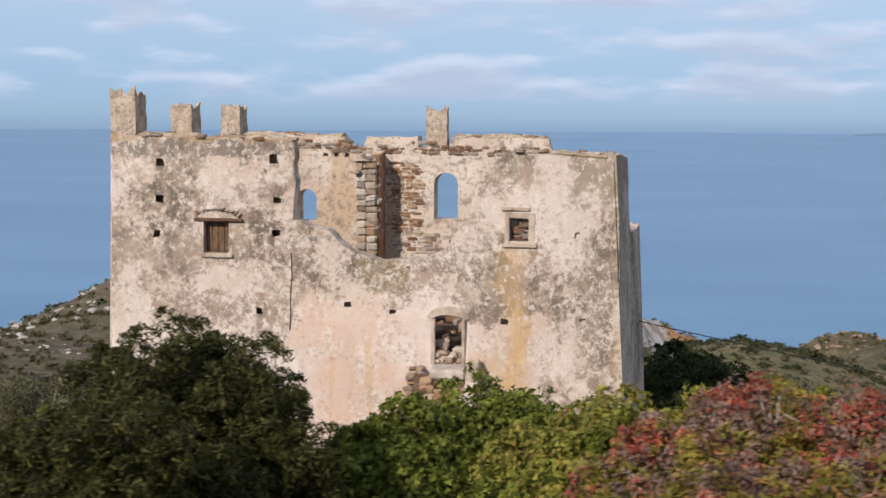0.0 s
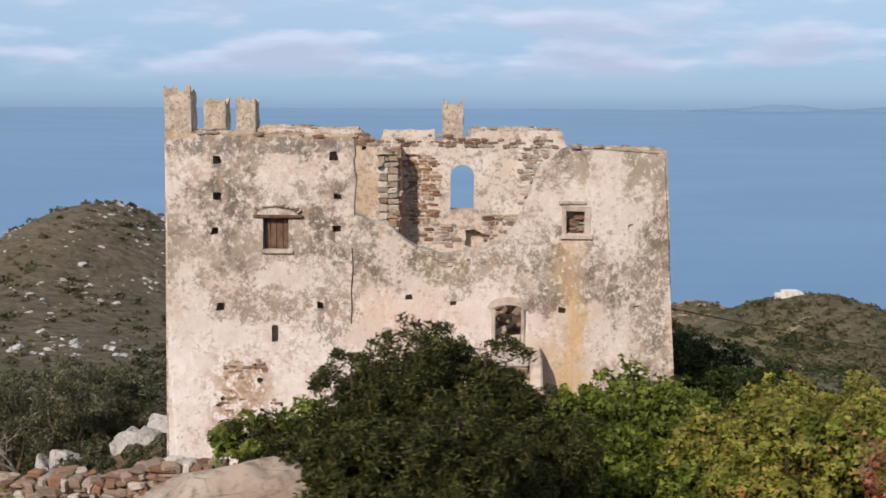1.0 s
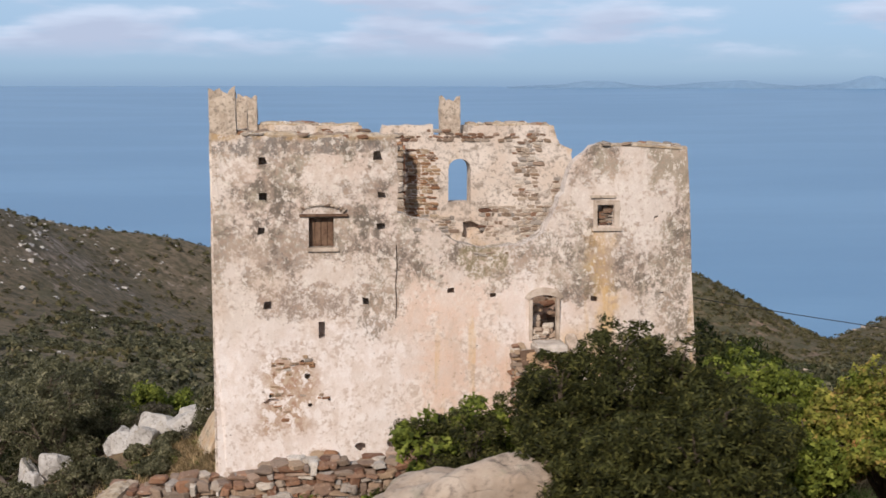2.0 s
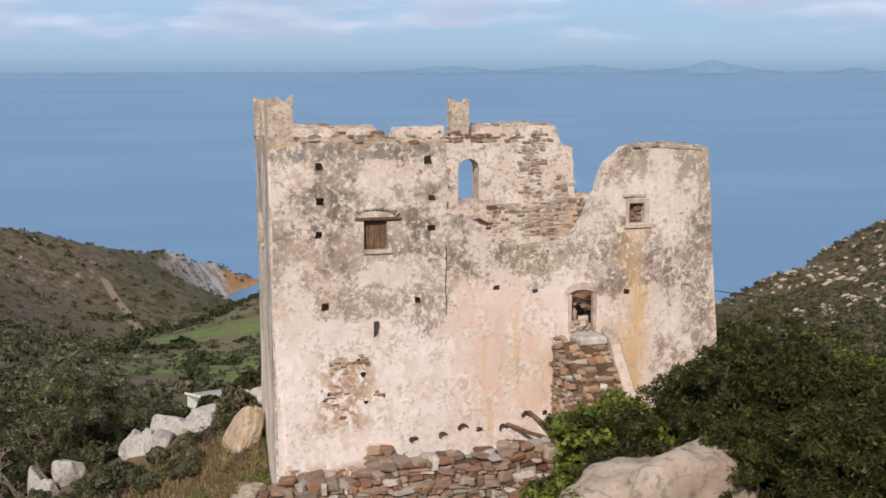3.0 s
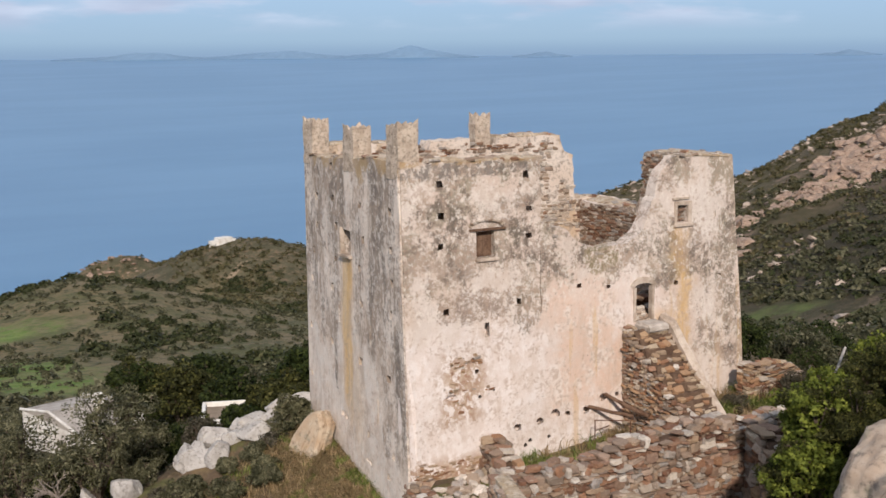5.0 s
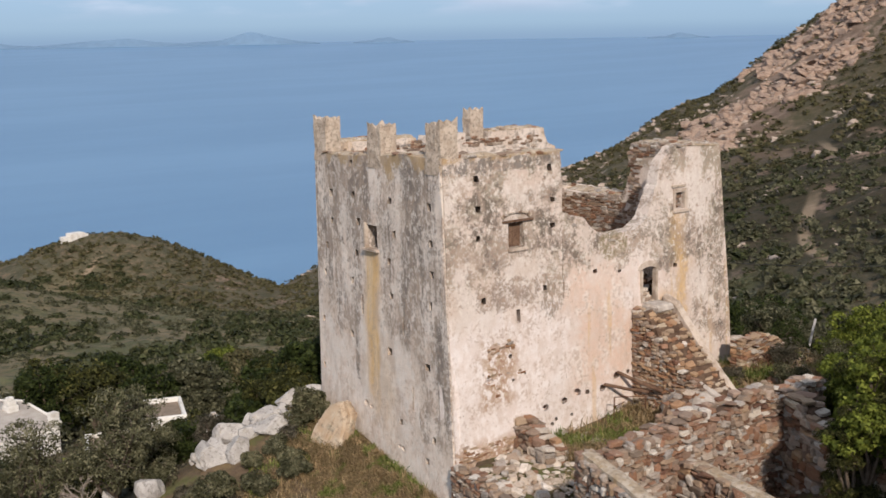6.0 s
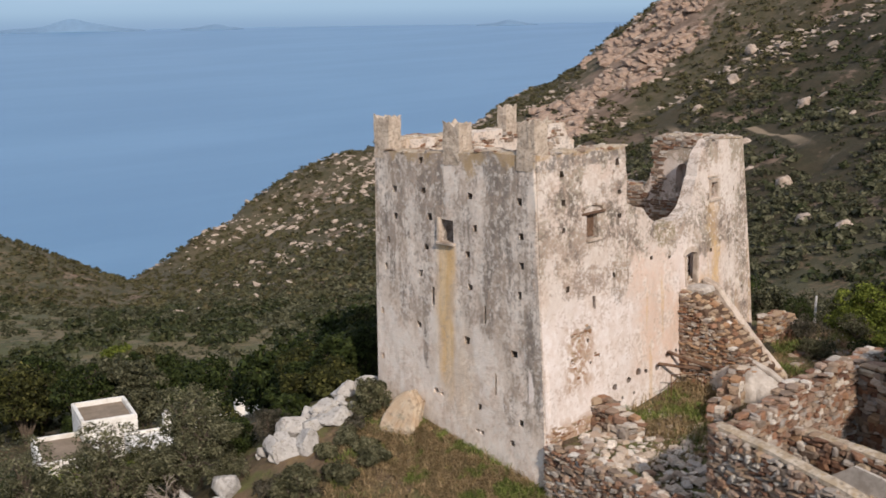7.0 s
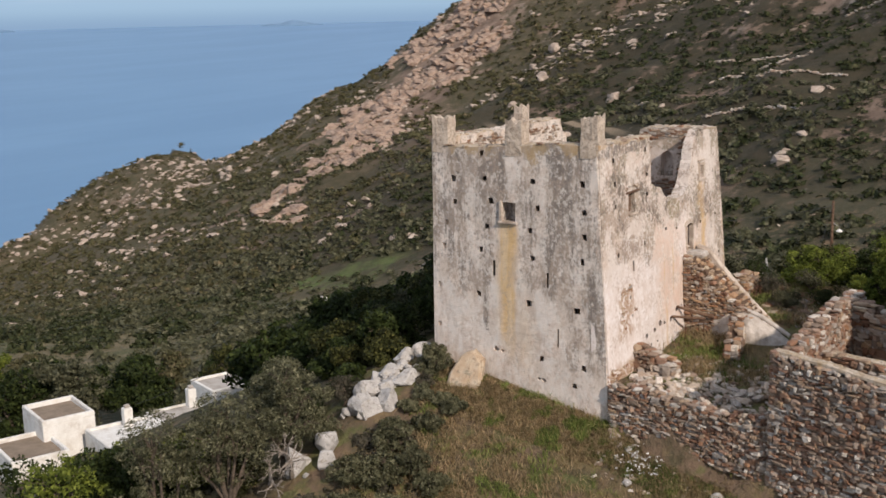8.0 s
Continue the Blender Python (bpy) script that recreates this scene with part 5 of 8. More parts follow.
def build_east():
    def outer(u, v):
        return (15.64 - 0.05 * v + 0.085 * u, u, v)

    top = clip_poly([(0.75, 11.28), (2.6, 11.30), (4.7, 11.15), (4.85, 10.5), (4.7, 9.9), (4.95, 9.2), (5.2, 8.72), (7.2, 8.62), (9.95, 8.65)], 0.05, 14)
    outline = [(0.0, -1.2), (0.40, 6.0)] + top + [(10.0, -2.0)]
    arch_in = arch(2.75, 8.55, 3.47, 9.95, 0.5, 0.34)
    ob = part("wall_east", wall_mesh("wall_east", outline, [arch_in], lambda u, v: (13.95, u, v), outer, 41, 0.03), M_FRONT, tower, "east wall, broken off low towards the back")
    return ob


def merlon(name, lo, hi, z0, z1, seed, dip=0.3, horns=(1.0, 0.8, 0.95, 0.85)):
    """A square merlon worn to horns at its corners and small points between them; horns: how high each corner still stands."""
    r = random.Random(seed)
    bm = bmesh.new()
    n = 11
    cx, cy, wx, wy = (lo[0] + hi[0]) / 2, (lo[1] + hi[1]) / 2, hi[0] - lo[0], hi[1] - lo[1]
    tips = [(0.03, 0.03, horns[0]), (0.97, 0.03, horns[1]), (0.97, 0.97, horns[2]), (0.03, 0.97, horns[3])]
    tips += [(r.uniform(0.35, 0.6), e, r.uniform(0.35, 0.75)) for e in (0.02, 0.98)] + [(e, r.uniform(0.4, 0.65), r.uniform(0.35, 0.75)) for e in (0.02, 0.98)]

    def top(a, b):
        h = max(q * max(0.0, 1 - math.hypot((a - ta) * wx, (b - tb) * wy) / 0.24) ** 0.8 for ta, tb, q in tips)
        return z1 - dip + dip * h + r.uniform(-0.03, 0.02)

    grid = [[bm.verts.new((cx + (i / (n - 1) - 0.5) * wx, cy + (j / (n - 1) - 0.5) * wy, top(i / (n - 1), j / (n - 1)))) for j in range(n)] for i in range(n)]
    for i in range(n - 1):
        for j in range(n - 1):
            bm.faces.new((grid[i][j], grid[i + 1][j], grid[i + 1][j + 1], grid[i][j + 1]))
    ring = [grid[i][0] for i in range(n)] + [grid[n - 1][j] for j in range(1, n)] + [grid[i][n - 1] for i in range(n - 2, -1, -1)] + [grid[0][j] for j in range(n - 2, 0, -1)]
    prev, m = ring, len(ring)
    for k in range(1, 9):
        t = k / 8
        now = [bm.verts.new((v.co.x, v.co.y, v.co.z + (z0 - v.co.z) * t)) for v in ring]
        for q in range(m):
            bm.faces.new((prev[q], prev[(q + 1) % m], now[(q + 1) % m], now[q]))
        prev = now
    for v in bm.verts:
        grow = 0.97 + 0.03 * min(max((z1 - v.co.z) / (z1 - z0), 0), 1)
        v.co.x, v.co.y = cx + (v.co.x - cx) * grow, cy + (v.co.y - cy) * grow
        v.co += (0.035 * noise.noise_vector(v.co * 2.6) + 0.022 * noise.noise_vector(v.co * 7.0)) * min(1.0, (v.co.z - z0) * 3 + 0.15)
    return part(name, bm, M_MERLON, tower, "grey lichened merlon with worn pointed corners")


def coping(points, wide, high, seed, material=None):
    """A rounded, crumbling mortar cap along a wall head."""
    bm = bmesh.new()
    r = random.Random(seed)
    rows = []
    pts = []
    for (p, q) in zip(points, points[1:]):
        p, q = Vector(p), Vector(q)
        n = max(2, int((q - p).length / 0.16))
        pts += [p.lerp(q, i / n) for i in range(n)]
    pts.append(Vector(points[-1]))
    for i, p in enumerate(pts):
        d = (pts[min(i + 1, len(pts) - 1)] - pts[max(i - 1, 0)]).normalized()
        s = Vector((-d.y, d.x, 0))
        hgt = high * (0.65 + 0.7 * noise.noise(Vector((i * 0.21, seed, 0))) + r.uniform(0, 0.25))
        w = wide * (1 + 0.08 * noise.noise(Vector((i * 0.4, seed, 5))))
        rows.append([bm.verts.new(p + s * (w / 2 * a) + Vector((0, 0, hgt * b))) for a, b in ((-1, -0.2), (-1.0, 0.35), (-0.72, 0.85), (-0.2, 1.0), (0.3, 0.97), (0.75, 0.8), (1.0, 0.3), (1, -0.2))])
    for p, q in zip(rows, rows[1:]):
        for k in range(len(p) - 1):
            bm.faces.new((p[k], p[k + 1], q[k + 1], q[k]))
    bm.faces.new(rows[0])
    bm.faces.new(rows[-1])
    # loose stones bedded along the head of the wall
    total = sum((Vector(q) - Vector(p)).length for p, q in zip(points, points[1:]))
    for i in range(int(total * 5.5)):
        p = pts[r.randrange(len(pts))]
        d = (Vector(points[-1]) - Vector(points[0])).normalized()
        side = Vector((-d.y, d.x, 0))
        at = p + side * wide * r.choice((-0.42, -0.3, 0.3, 0.42, 0.0)) + Vector((0, 0, high * r.uniform(0.1, 0.75)))
        stone(tower, at, (r.uniform(0.16, 0.42), r.uniform(0.14, 0.3), r.uniform(0.07, 0.15)), (r.uniform(-0.2, 0.2), r.uniform(-0.2, 0.2), math.atan2(d.y, d.x) + r.uniform(-0.3, 0.3)), r.choice(("slate", "stone", "slate")), r)
    return part("coping", bm, material or M_COPING, tower, "mortar cap with gold lichen")


def face_stones(parent, mapping, out, regions, kind, seed, size=(0.34, 0.15), fill=0.9, sink=0.03):
    """Bare masonry in a wall face: stones laid in courses inside rough patches (u0, v0, u1, v1), fewer towards the rim."""
    r = random.Random(seed)
    for u0, v0, u1, v1 in regions:
        v = v0
        while v < v1:
            hh = size[1] * r.uniform(0.6, 1.45)
            u = u0 + r.uniform(-0.15, 0.15)
            while u < u1:
                ll = size[0] * r.uniform(0.45, 1.5)
                cu, cv = u + ll / 2, v + hh / 2
                rim = min(cu - u0, u1 - cu, cv - v0, v1 - cv)
                if r.random() < fill * smooth(rim, -0.12, 0.22):
                    p = Vector(mapping(cu, cv)) + Vector(out) * (r.uniform(-0.025, 0.02) - sink)
                    yaw = 0.0 if abs(out[1]) > 0.5 else math.pi / 2
                    stone(parent, p, (ll * 0.97, 0.16, hh * 0.95), (r.uniform(-0.06, 0.06), r.uniform(-0.12, 0.12), yaw + r.uniform(-0.06, 0.06)), kind if r.random() < 0.8 else "stone", r)
                u += ll
            v += hh


w_front, w_side, w_back, w_east = build_front(), build_side(), build_back(), build_east()
merlon("merlon", (0.07, 0.66), (0.88, 1.52), 11.05, 13.12, 1, 0.36, (0.9, 1.0, 0.45, 0.35))
merlon("merlon", (0.39, 4.70), (1.12, 5.62), 10.95, 12.76, 2, 0.28, (0.8, 0.7, 1.0, 0.95))
merlon("merlon", (0.66, 8.98), (1.40, 9.90), 10.9, 12.80, 3, 0.28, (0.95, 0.9, 0.7, 1.0))
merlon("merlon", (8.32, 9.14), (9.10, 9.66), 11.2, 12.82, 4, 0.32, (1.0, 0.95, 0.9, 0.85))
coping([(1.0, 1.05, 11.60), (3.2, 1.04, 11.56), (5.7, 1.02, 11.56)], 0.80, 0.15, 2)
coping([(0.62, 1.5, 11.58), (0.72, 3.0, 11.60), (0.84, 4.7, 11.42)], 0.88, 0.14, 3)
coping([(0.88, 5.6, 11.38), (0.98, 7.0, 11.26), (1.08, 9.0, 11.2)], 0.88, 0.13, 4)
coping([(1.5, 9.6, 11.60), (3.2, 9.6, 11.62), (5.2, 9.6, 11.58)], 0.88, 0.12, 5)
coping([(9.4, 9.6, 11.62), (11.0, 9.6, 11.63), (12.6, 9.6, 11.62)], 0.9, 0.16, 6)
coping([(12.2, 0.92, 11.34), (13.4, 0.92, 11.33), (14.85, 0.92, 11.24)], 0.62, 0.10, 7)
coping([(14.55, 1.0, 11.24), (14.55, 2.6, 11.26), (14.55, 4.4, 11.14)], 1.0, 0.12, 8)
coping([(13.8, 9.6, 8.78), (15.2, 9.6, 8.68)], 0.85, 0.12, 9)
coping([(14.9, 9.2, 8.62), (14.85, 7.2, 8.60), (14.75, 5.4, 8.68)], 1.3, 0.14, 10)

# stub of the cross wall that once divided the upper storey
dry_wall("pier", (6.38, 9.1), (6.38, 8.0), lambda t: 11.0 - 0.15 * t, lambda t: 6.6, 0.74, "", 61, (1, 1), 200, "slate", (0.45, 0.19), parent=tower)
box_part("plaster_face", (6.74, 8.02, 6.6), (6.83, 9.1, 10.9), M_REDPLASTER, tower, 0.02, "red-brown plaster on the cross wall stub", 0.01)

# window and door trim
box_part("lintel", (2.72, 0.42, 9.13), (4.22, 0.66, 9.22), M_WOOD, tower, 0.02, "split weathered timber lintel", 0.012, 3)
box_part("window_sill", (2.94, 0.36, 8.06), (3.92, 0.62, 8.18), M_TRIM, tower, 0.02, "", 0.006, 4)
for lo, hi in (((12.00, 0.45, 8.72), (12.13, 0.62, 9.60)), ((12.68, 0.45, 8.72), (12.86, 0.62, 9.60)), ((12.0, 0.47, 9.46), (12.86, 0.62, 9.62))):
    box_part("window_frame", lo, hi, M_TRIM, tower, 0.015, "pale plaster window surround", 0.005, 5)
box_part("window_sill", (11.96, 0.38, 8.63), (12.92, 0.62, 8.74), M_TRIM, tower, 0.015, "", 0.006, 6)
box_part("drip_ledge", (11.90, 0.44, 9.68), (12.72, 0.66, 9.77), M_MERLON, tower, 0.015, "", 0.008, 7)
box_part("window_frame", (0.30, 5.80, 7.80), (0.48, 5.94, 8.80), M_TRIM, tower, 0.015, "pale plaster window reveal", 0.004, 8)
box_part("window_sill", (0.25, 4.98, 7.72), (0.55, 5.98, 7.82), M_TRIM, tower, 0.015, "", 0.005, 9)


def door_head():
    bm = bmesh.new()
    rows = []
    for i in range(13):
        a = math.pi * (0.08 + 0.84 * i / 12)
        c, s = math.cos(a), math.sin(a)
        rows.append([bm.verts.new((10.40 - r1 * c, yy, 6.42 + r2 * s)) for r1, r2, yy in ((0.50, 0.20, 0.30), (0.66, 0.44, 0.31), (0.66, 0.44, 0.5), (0.50, 0.20, 0.5))])
    for p, q in zip(rows, rows[1:]):
        for k in range(4):
            bm.faces.new((p[k], p[(k + 1) % 4], q[(k + 1) % 4], q[k]))
    bm.faces.new(rows[0])
    bm.faces.new(rows[-1])
    part("door_surround", bm, M_TRIM, tower, "pale plaster band over the doorway")


door_head()
box_part("door_surround", (9.90, 0.25, 5.15), (10.01, 0.5, 6.48), M_TRIM, tower, 0.015, "", 0.006, 2)
box_part("door_surround", (10.80, 0.25, 5.15), (10.90, 0.5, 6.48), M_TRIM, tower, 0.015, "", 0.006, 3)

# the two upper windows are walled up inside: boards and rubble
for i in range(4):
    box_part("shutter_board", (3.02 + 0.19 * i, 0.70, 8.2), (3.195 + 0.19 * i, 0.75, 9.1), M_WOOD, tower, 0.01, "weathered brown board closing the window", 0.012, 30 + i)
for i in range(26):
    u, v = random.uniform(12.15, 12.66), 8.84 + 0.022 * i
    stone(w_front, (u, 0.76, v), (random.uniform(0.14, 0.3), 0.18, random.uniform(0.05, 0.1)), (0, random.uniform(-0.1, 0.1), random.uniform(-0.1, 0.1)), "stone")

# relieving arch of thin slabs over the west window of the front
for i in range(11):
    a = math.pi * (0.12 + 0.76 * i / 10)
    stone(w_front, (3.42 - 0.72 * math.cos(a), 0.50, 9.24 + 0.26 * math.sin(a)), (0.16, 0.14, 0.07), (0, -(a - math.pi / 2) * 0.6, 0), "slate")

# rubble fallen inside
items = []
for i in range(420):
    x, y = rng.uniform(1.2, 13.8), rng.uniform(1.1, 9.0)
    z = 5.05 + 0.9 * smooth(abs(y - 5), 1.5, 4.5) + rng.uniform(-0.2, 0.25)
    items.append((Vector((x, y, z)), (rng.uniform(0.2, 0.6), rng.uniform(0.2, 0.5), rng.uniform(0.1, 0.3)), tuple(rng.uniform(-0.4, 0.4, 3))))
tagged(joined_stones("fallen_rubble", items, M_STONE_J, tower, 5), kind="stuff")
box_part("floor_fill", (0.95, 0.95, 4.0), (13.9, 9.1, 5.0), M_CORE, tower, 0.05)

# ---------------------------------------------------------------- outside stair and ruins in front of the tower
stair = thing("stone_stair", (10.4, -1.7, 0.6), "ruined rubble stone stair climbing to the tower door", "stair")
bpy.context.view_layer.update()
dry_wall("stair_wall", (9.52, 0.05), (9.52, -3.5), lambda t: 5.02 - 2.9 * t**0.9, lambda t: 0.4, 0.42, "", 71, (0, 1), 300, "rust", (0.23, 0.075), parent=stair)


def stair_flight():
    """Steps so worn that they are one rough slope, narrowing towards the top."""
    bm = bmesh.new()
    r = random.Random(12)
    rows = []
    for i in range(40):
        t = i / 39
        y, z = -0.2 - 3.75 * t, 4.9 - 3.3 * t + 0.10 * math.sin(t * 75)
        rows.append([bm.verts.new((x + 0.04 * r.uniform(-1, 1), y, h)) for x, h in ((9.5, 0.0), (9.52, z - 0.05), (9.9, z + r.uniform(-0.06, 0.05)), (10.3, z + r.uniform(-0.08, 0.05)), (10.7, z + r.uniform(-0.06, 0.05)), (11.1, z), (11.12, 0.0))])
    for p, q in zip(rows, rows[1:]):
        for k in range(6):
            bm.faces.new((p[k], p[k + 1], q[k + 1], q[k]))
    bm.faces.new(rows[0])
    bm.faces.new(rows[-1])
    me = bm_mesh("flight", bm)
    me.transform(stair.matrix_world.inverted())
    part("flight", me, M_CORE, stair, "worn rubble slope of the steps")
    for i in range(15):
        t = (i + 0.5) / 15
        x = 9.72 - 0.05 * t
        while x < 11.0:
            w = r.uniform(0.16, 0.46)
            if r.random() < 0.9:
                stone(stair, (x + w / 2, -0.2 - 3.7 * t + r.uniform(-0.06, 0.06), 4.88 - 3.27 * t + r.uniform(-0.09, 0.02)), (w, r.uniform(0.20, 0.32), r.uniform(0.11, 0.22)), (r.uniform(0.1, 0.6), r.uniform(-0.14, 0.14), r.uniform(-0.25, 0.25)), "rust" if r.random() < 0.88 else "slate", r)
            x += w


stair_flight()


def stair_parapet():
    bm = bmesh.new()
    prof = [(0.1, 5.05), (-0.5, 4.85), (-1.7, 3.55), (-2.9, 2.35), (-3.9, 1.45)]
    rows = []
    for y, z in prof:
        rows.append([bm.verts.new((x, y, h)) for x, h in ((11.00, 0.2), (11.02, z + 0.16), (11.08, z + 0.24), (11.32, z + 0.24), (11.38, z + 0.16), (11.42, 0.2))])
    for p, q in zip(rows, rows[1:]):
        for k in range(5):
            bm.faces.new((p[k], p[k + 1], q[k + 1], q[k]))
    bm.faces.new(rows[0])
    bm.faces.new(rows[-1])
    bmesh.ops.subdivide_edges(bm, edges=bm.edges[:], cuts=3, use_grid_fill=True)
    for v in bm.verts:
        v.co.x += 0.03 * noise.noise(v.co * 2)
        v.co.z += 0.04 * noise.noise(v.co * 2.5)
    me = bm_mesh("parapet", bm)
    me.transform(stair.matrix_world.inverted())
    part("parapet", me, M_TRIM, stair, "sloping pale plastered parapet")


stair_parapet()
box_part("landing", (9.95, -0.55, 4.78), (11.0, 0.32, 5.06), M_WORNLIME, stair, 0.06, "whitewashed landing slab", 0.025, 4)


def plaster_lump():
    """Remains of a whitewashed oven bench against the stair."""
    bench = thing("plastered_bench", (10.0, -3.0, 0.55), "broken white plastered bench against the stair", "bench")
    bm = bmesh.new()
    rows = []
    for i in range(22):
        t = i / 21
        y, z = -0.4 - 4.3 * t, 2.35 + 0.25 * math.sin(t * 4.0) - 1.35 * t * t
        w = 0.55 + 0.25 * math.sin(t * 3.0)
        rows.append([bm.verts.new((9.45 - w + w * math.cos(a) - 9.1, y + 2.0, (z - 0.3) * max(math.sin(a), 0) ** 0.6 - 0.3)) for a in (math.pi * k / 12 for k in range(13))])
    for p, q in zip(rows, rows[1:]):
        for k in range(12):
            bm.faces.new((p[k], p[k + 1], q[k + 1], q[k]))
    bm.faces.new(rows[0])
    bm.faces.new(rows[-1])
    for v in bm.verts:
        v.co += 0.10 * noise.noise_vector(v.co * 1.5) + 0.05 * noise.noise_vector(v.co * 4)
    part("body", bm, M_WORNLIME, bench)
    bpy.context.view_layer.update()
    bm = bmesh.new()
    tube(bm, [Vector((-0.1, 1.3, 1.78)), Vector((-0.12, 0.3, 1.92)), Vector((-0.15, -0.9, 1.55)), Vector((-0.15, -2.3, 0.75))], [0.10, 0.11, 0.12, 0.10], 8)
    part("ridge", bm, M_WORNLIME, bench, "whitewashed sloping ridge")


plaster_lump()

dry_wall("yard_wall", (0.02, -0.25), (-1.45, -8.2), lambda t: 0.80 + 0.28 * math.sin(t * 7) * t + 0.15 * t, lambda t: -1.0 - 0.7 * t, 0.60,
         "tumbled dry-stone retaining wall running out from the tower corner", 81, (0, 1), 300, "stone", (0.27, 0.098))
dry_wall("outhouse_west_wall", (-1.62, -8.2), (-3.5, -14.6), lambda t: 3.86 - 0.25 * t - 0.35 * t * t, lambda t: -1.9, 0.62,
         "roofless outhouse wall of brown field stone with a mortar cap", 82, (1, 1), 300, "stone", (0.29, 0.115))
dry_wall("outhouse_north_wall", (-1.4, -8.65), (8.6, -8.75), lambda t: 3.90 + 0.55 * math.sin(t * 2.6) + 0.10 * math.sin(t * 21), lambda t: 0.4, 0.70,
         "thick ruined outhouse wall of mixed field stone", 83, (1, 1), 300, "stone", (0.30, 0.115))
dry_wall("outhouse_cross_wall", (1.75, -9.2), (0.55, -15.2), lambda t: 3.10 + 0.08 * math.sin(t * 9), lambda t: 0.5, 0.62,
         "grass-topped inner wall of the roofless outhouse", 84, (0, 1), 240, "stone", (0.38, 0.16))
dry_wall("outhouse_east_wall", (6.9, -9.2), (5.4, -13.6), lambda t: 4.15 - 0.5 * t + 0.15 * math.sin(t * 11), lambda t: 0.6, 0.75,
         "collapsed end wall of dark field stone", 85, (0, 1), 260, "stone", (0.40, 0.17))
dry_wall("yard_stub_wall", (3.35, 0.0), (3.05, -1.9), lambda t: 1.75 - 0.5 * t, lambda t: 0.2, 0.85,
         "short broken wall stub against the tower front", 86, (1, 1), 120, "stone", (0.36, 0.16))
dry_wall("bench_wall", (6.1, -3.6), (9.0, -2.9), lambda t: 1.35 + 1.0 * t + 0.12 * math.sin(t * 12), lambda t: 0.4, 0.7,
         "ragged rubble wall below the stair", 87, (1, 1), 180, "stone", (0.42, 0.17))
dry_wall("field_wall", (14.4, -1.15), (17.9, -0.85), lambda t: 3.10 - 0.25 * t - 1.0 * t**4, lambda t: 1.0, 0.65,
         "curved dry-stone wall of thin brown slabs by the tower", 88, (1, 1), 260, "rust", (0.42, 0.10))


def wall_cap(points, wide, material, label):
    bm = bmesh.new()
    rows, pts = [], []
    for p, q in zip(points, points[1:]):
        p, q = Vector(p), Vector(q)
        n = max(2, int((q - p).length / 0.25))
        pts += [p.lerp(q, i / n) for i in range(n)]
    pts.append(Vector(points[-1]))
    for i, p in enumerate(pts):
        d = (pts[min(i + 1, len(pts) - 1)] - pts[max(i - 1, 0)]).normalized()
        s = Vector((-d.y, d.x, 0)).normalized()
        hgt = 0.09 + 0.05 * noise.noise(Vector((i * 0.3, wide, 0)))
        rows.append([bm.verts.new(p + s * (wide / 2 * a * (1 + 0.1 * noise.noise(Vector((i * 0.5, a, 0))))) + Vector((0, 0, hgt * b))) for a, b in ((-1, -0.8), (-0.95, 0.5), (-0.4, 1.0), (0.4, 1.0), (0.95, 0.5), (1, -0.8))])
    for p, q in zip(rows, rows[1:]):
        for k in range(5):
            bm.faces.new((p[k], p[k + 1], q[k + 1], q[k]))
    bm.faces.new(rows[0])
    bm.faces.new(rows[-1])
    return tagged(part("wall_cap", bm, material), label, "wall cap")


wall_cap([(-1.62, -8.3, 3.92), (-2.3, -10.6, 3.82), (-3.0, -13.0, 3.60), (-3.45, -14.5, 3.35)], 0.46, M_COPING, "worn mortar cap along the outhouse wall")
wall_cap([(1.72, -9.5, 3.14), (1.2, -12.2, 3.10), (0.6, -15.0, 3.08)], 0.52, M_COPING, "mossy mortar cap on the inner outhouse wall")


def hearth():
    """Whitewashed patch with a dark arched hearth in the inner wall's west face."""
    ob = thing("hearth", (0.62, -12.6, 0.6), "whitewashed wall patch with a sooty arched hearth", "hearth")
    yaw = math.atan2(-6.0, -1.2)
    bpy.context.view_layer.update()
    m = Matrix.Translation((0.76, -12.4, 0)) @ Matrix.Rotation(yaw, 4, "Z")
    bm = bmesh.new()
    outer = [(-1.5, 1.3), (1.3, 1.2), (1.2, 2.3), (0.5, 2.75), (-0.6, 2.85), (-1.4, 2.3)]
    f = [bm.verts.new((u, -0.02, v)) for u, v in outer]
    g = [bm.verts.new((u, 0.10, v)) for u, v in outer]
    bm.faces.new(f)
    bm.faces.new(g)
    for i in range(len(outer)):
        bm.faces.new((f[i], f[(i + 1) % 6], g[(i + 1) % 6], g[i]))
    me = bm_mesh("plaster_patch", bm)
    me.transform(ob.matrix_world.inverted() @ m @ Matrix.Translation((0, -0.36, 0)))
    part("plaster_patch", me, M_WORNLIME, ob)
    for i in range(15):
        a = math.pi * i / 14
        p = m @ Vector((0.1 - 0.75 * math.cos(a), -0.42, 1.25 + 0.75 * math.sin(a)))
        stone(ob, p, (0.12, 0.26, 0.24), (0, a - math.pi / 2, yaw), "rust")


hearth()


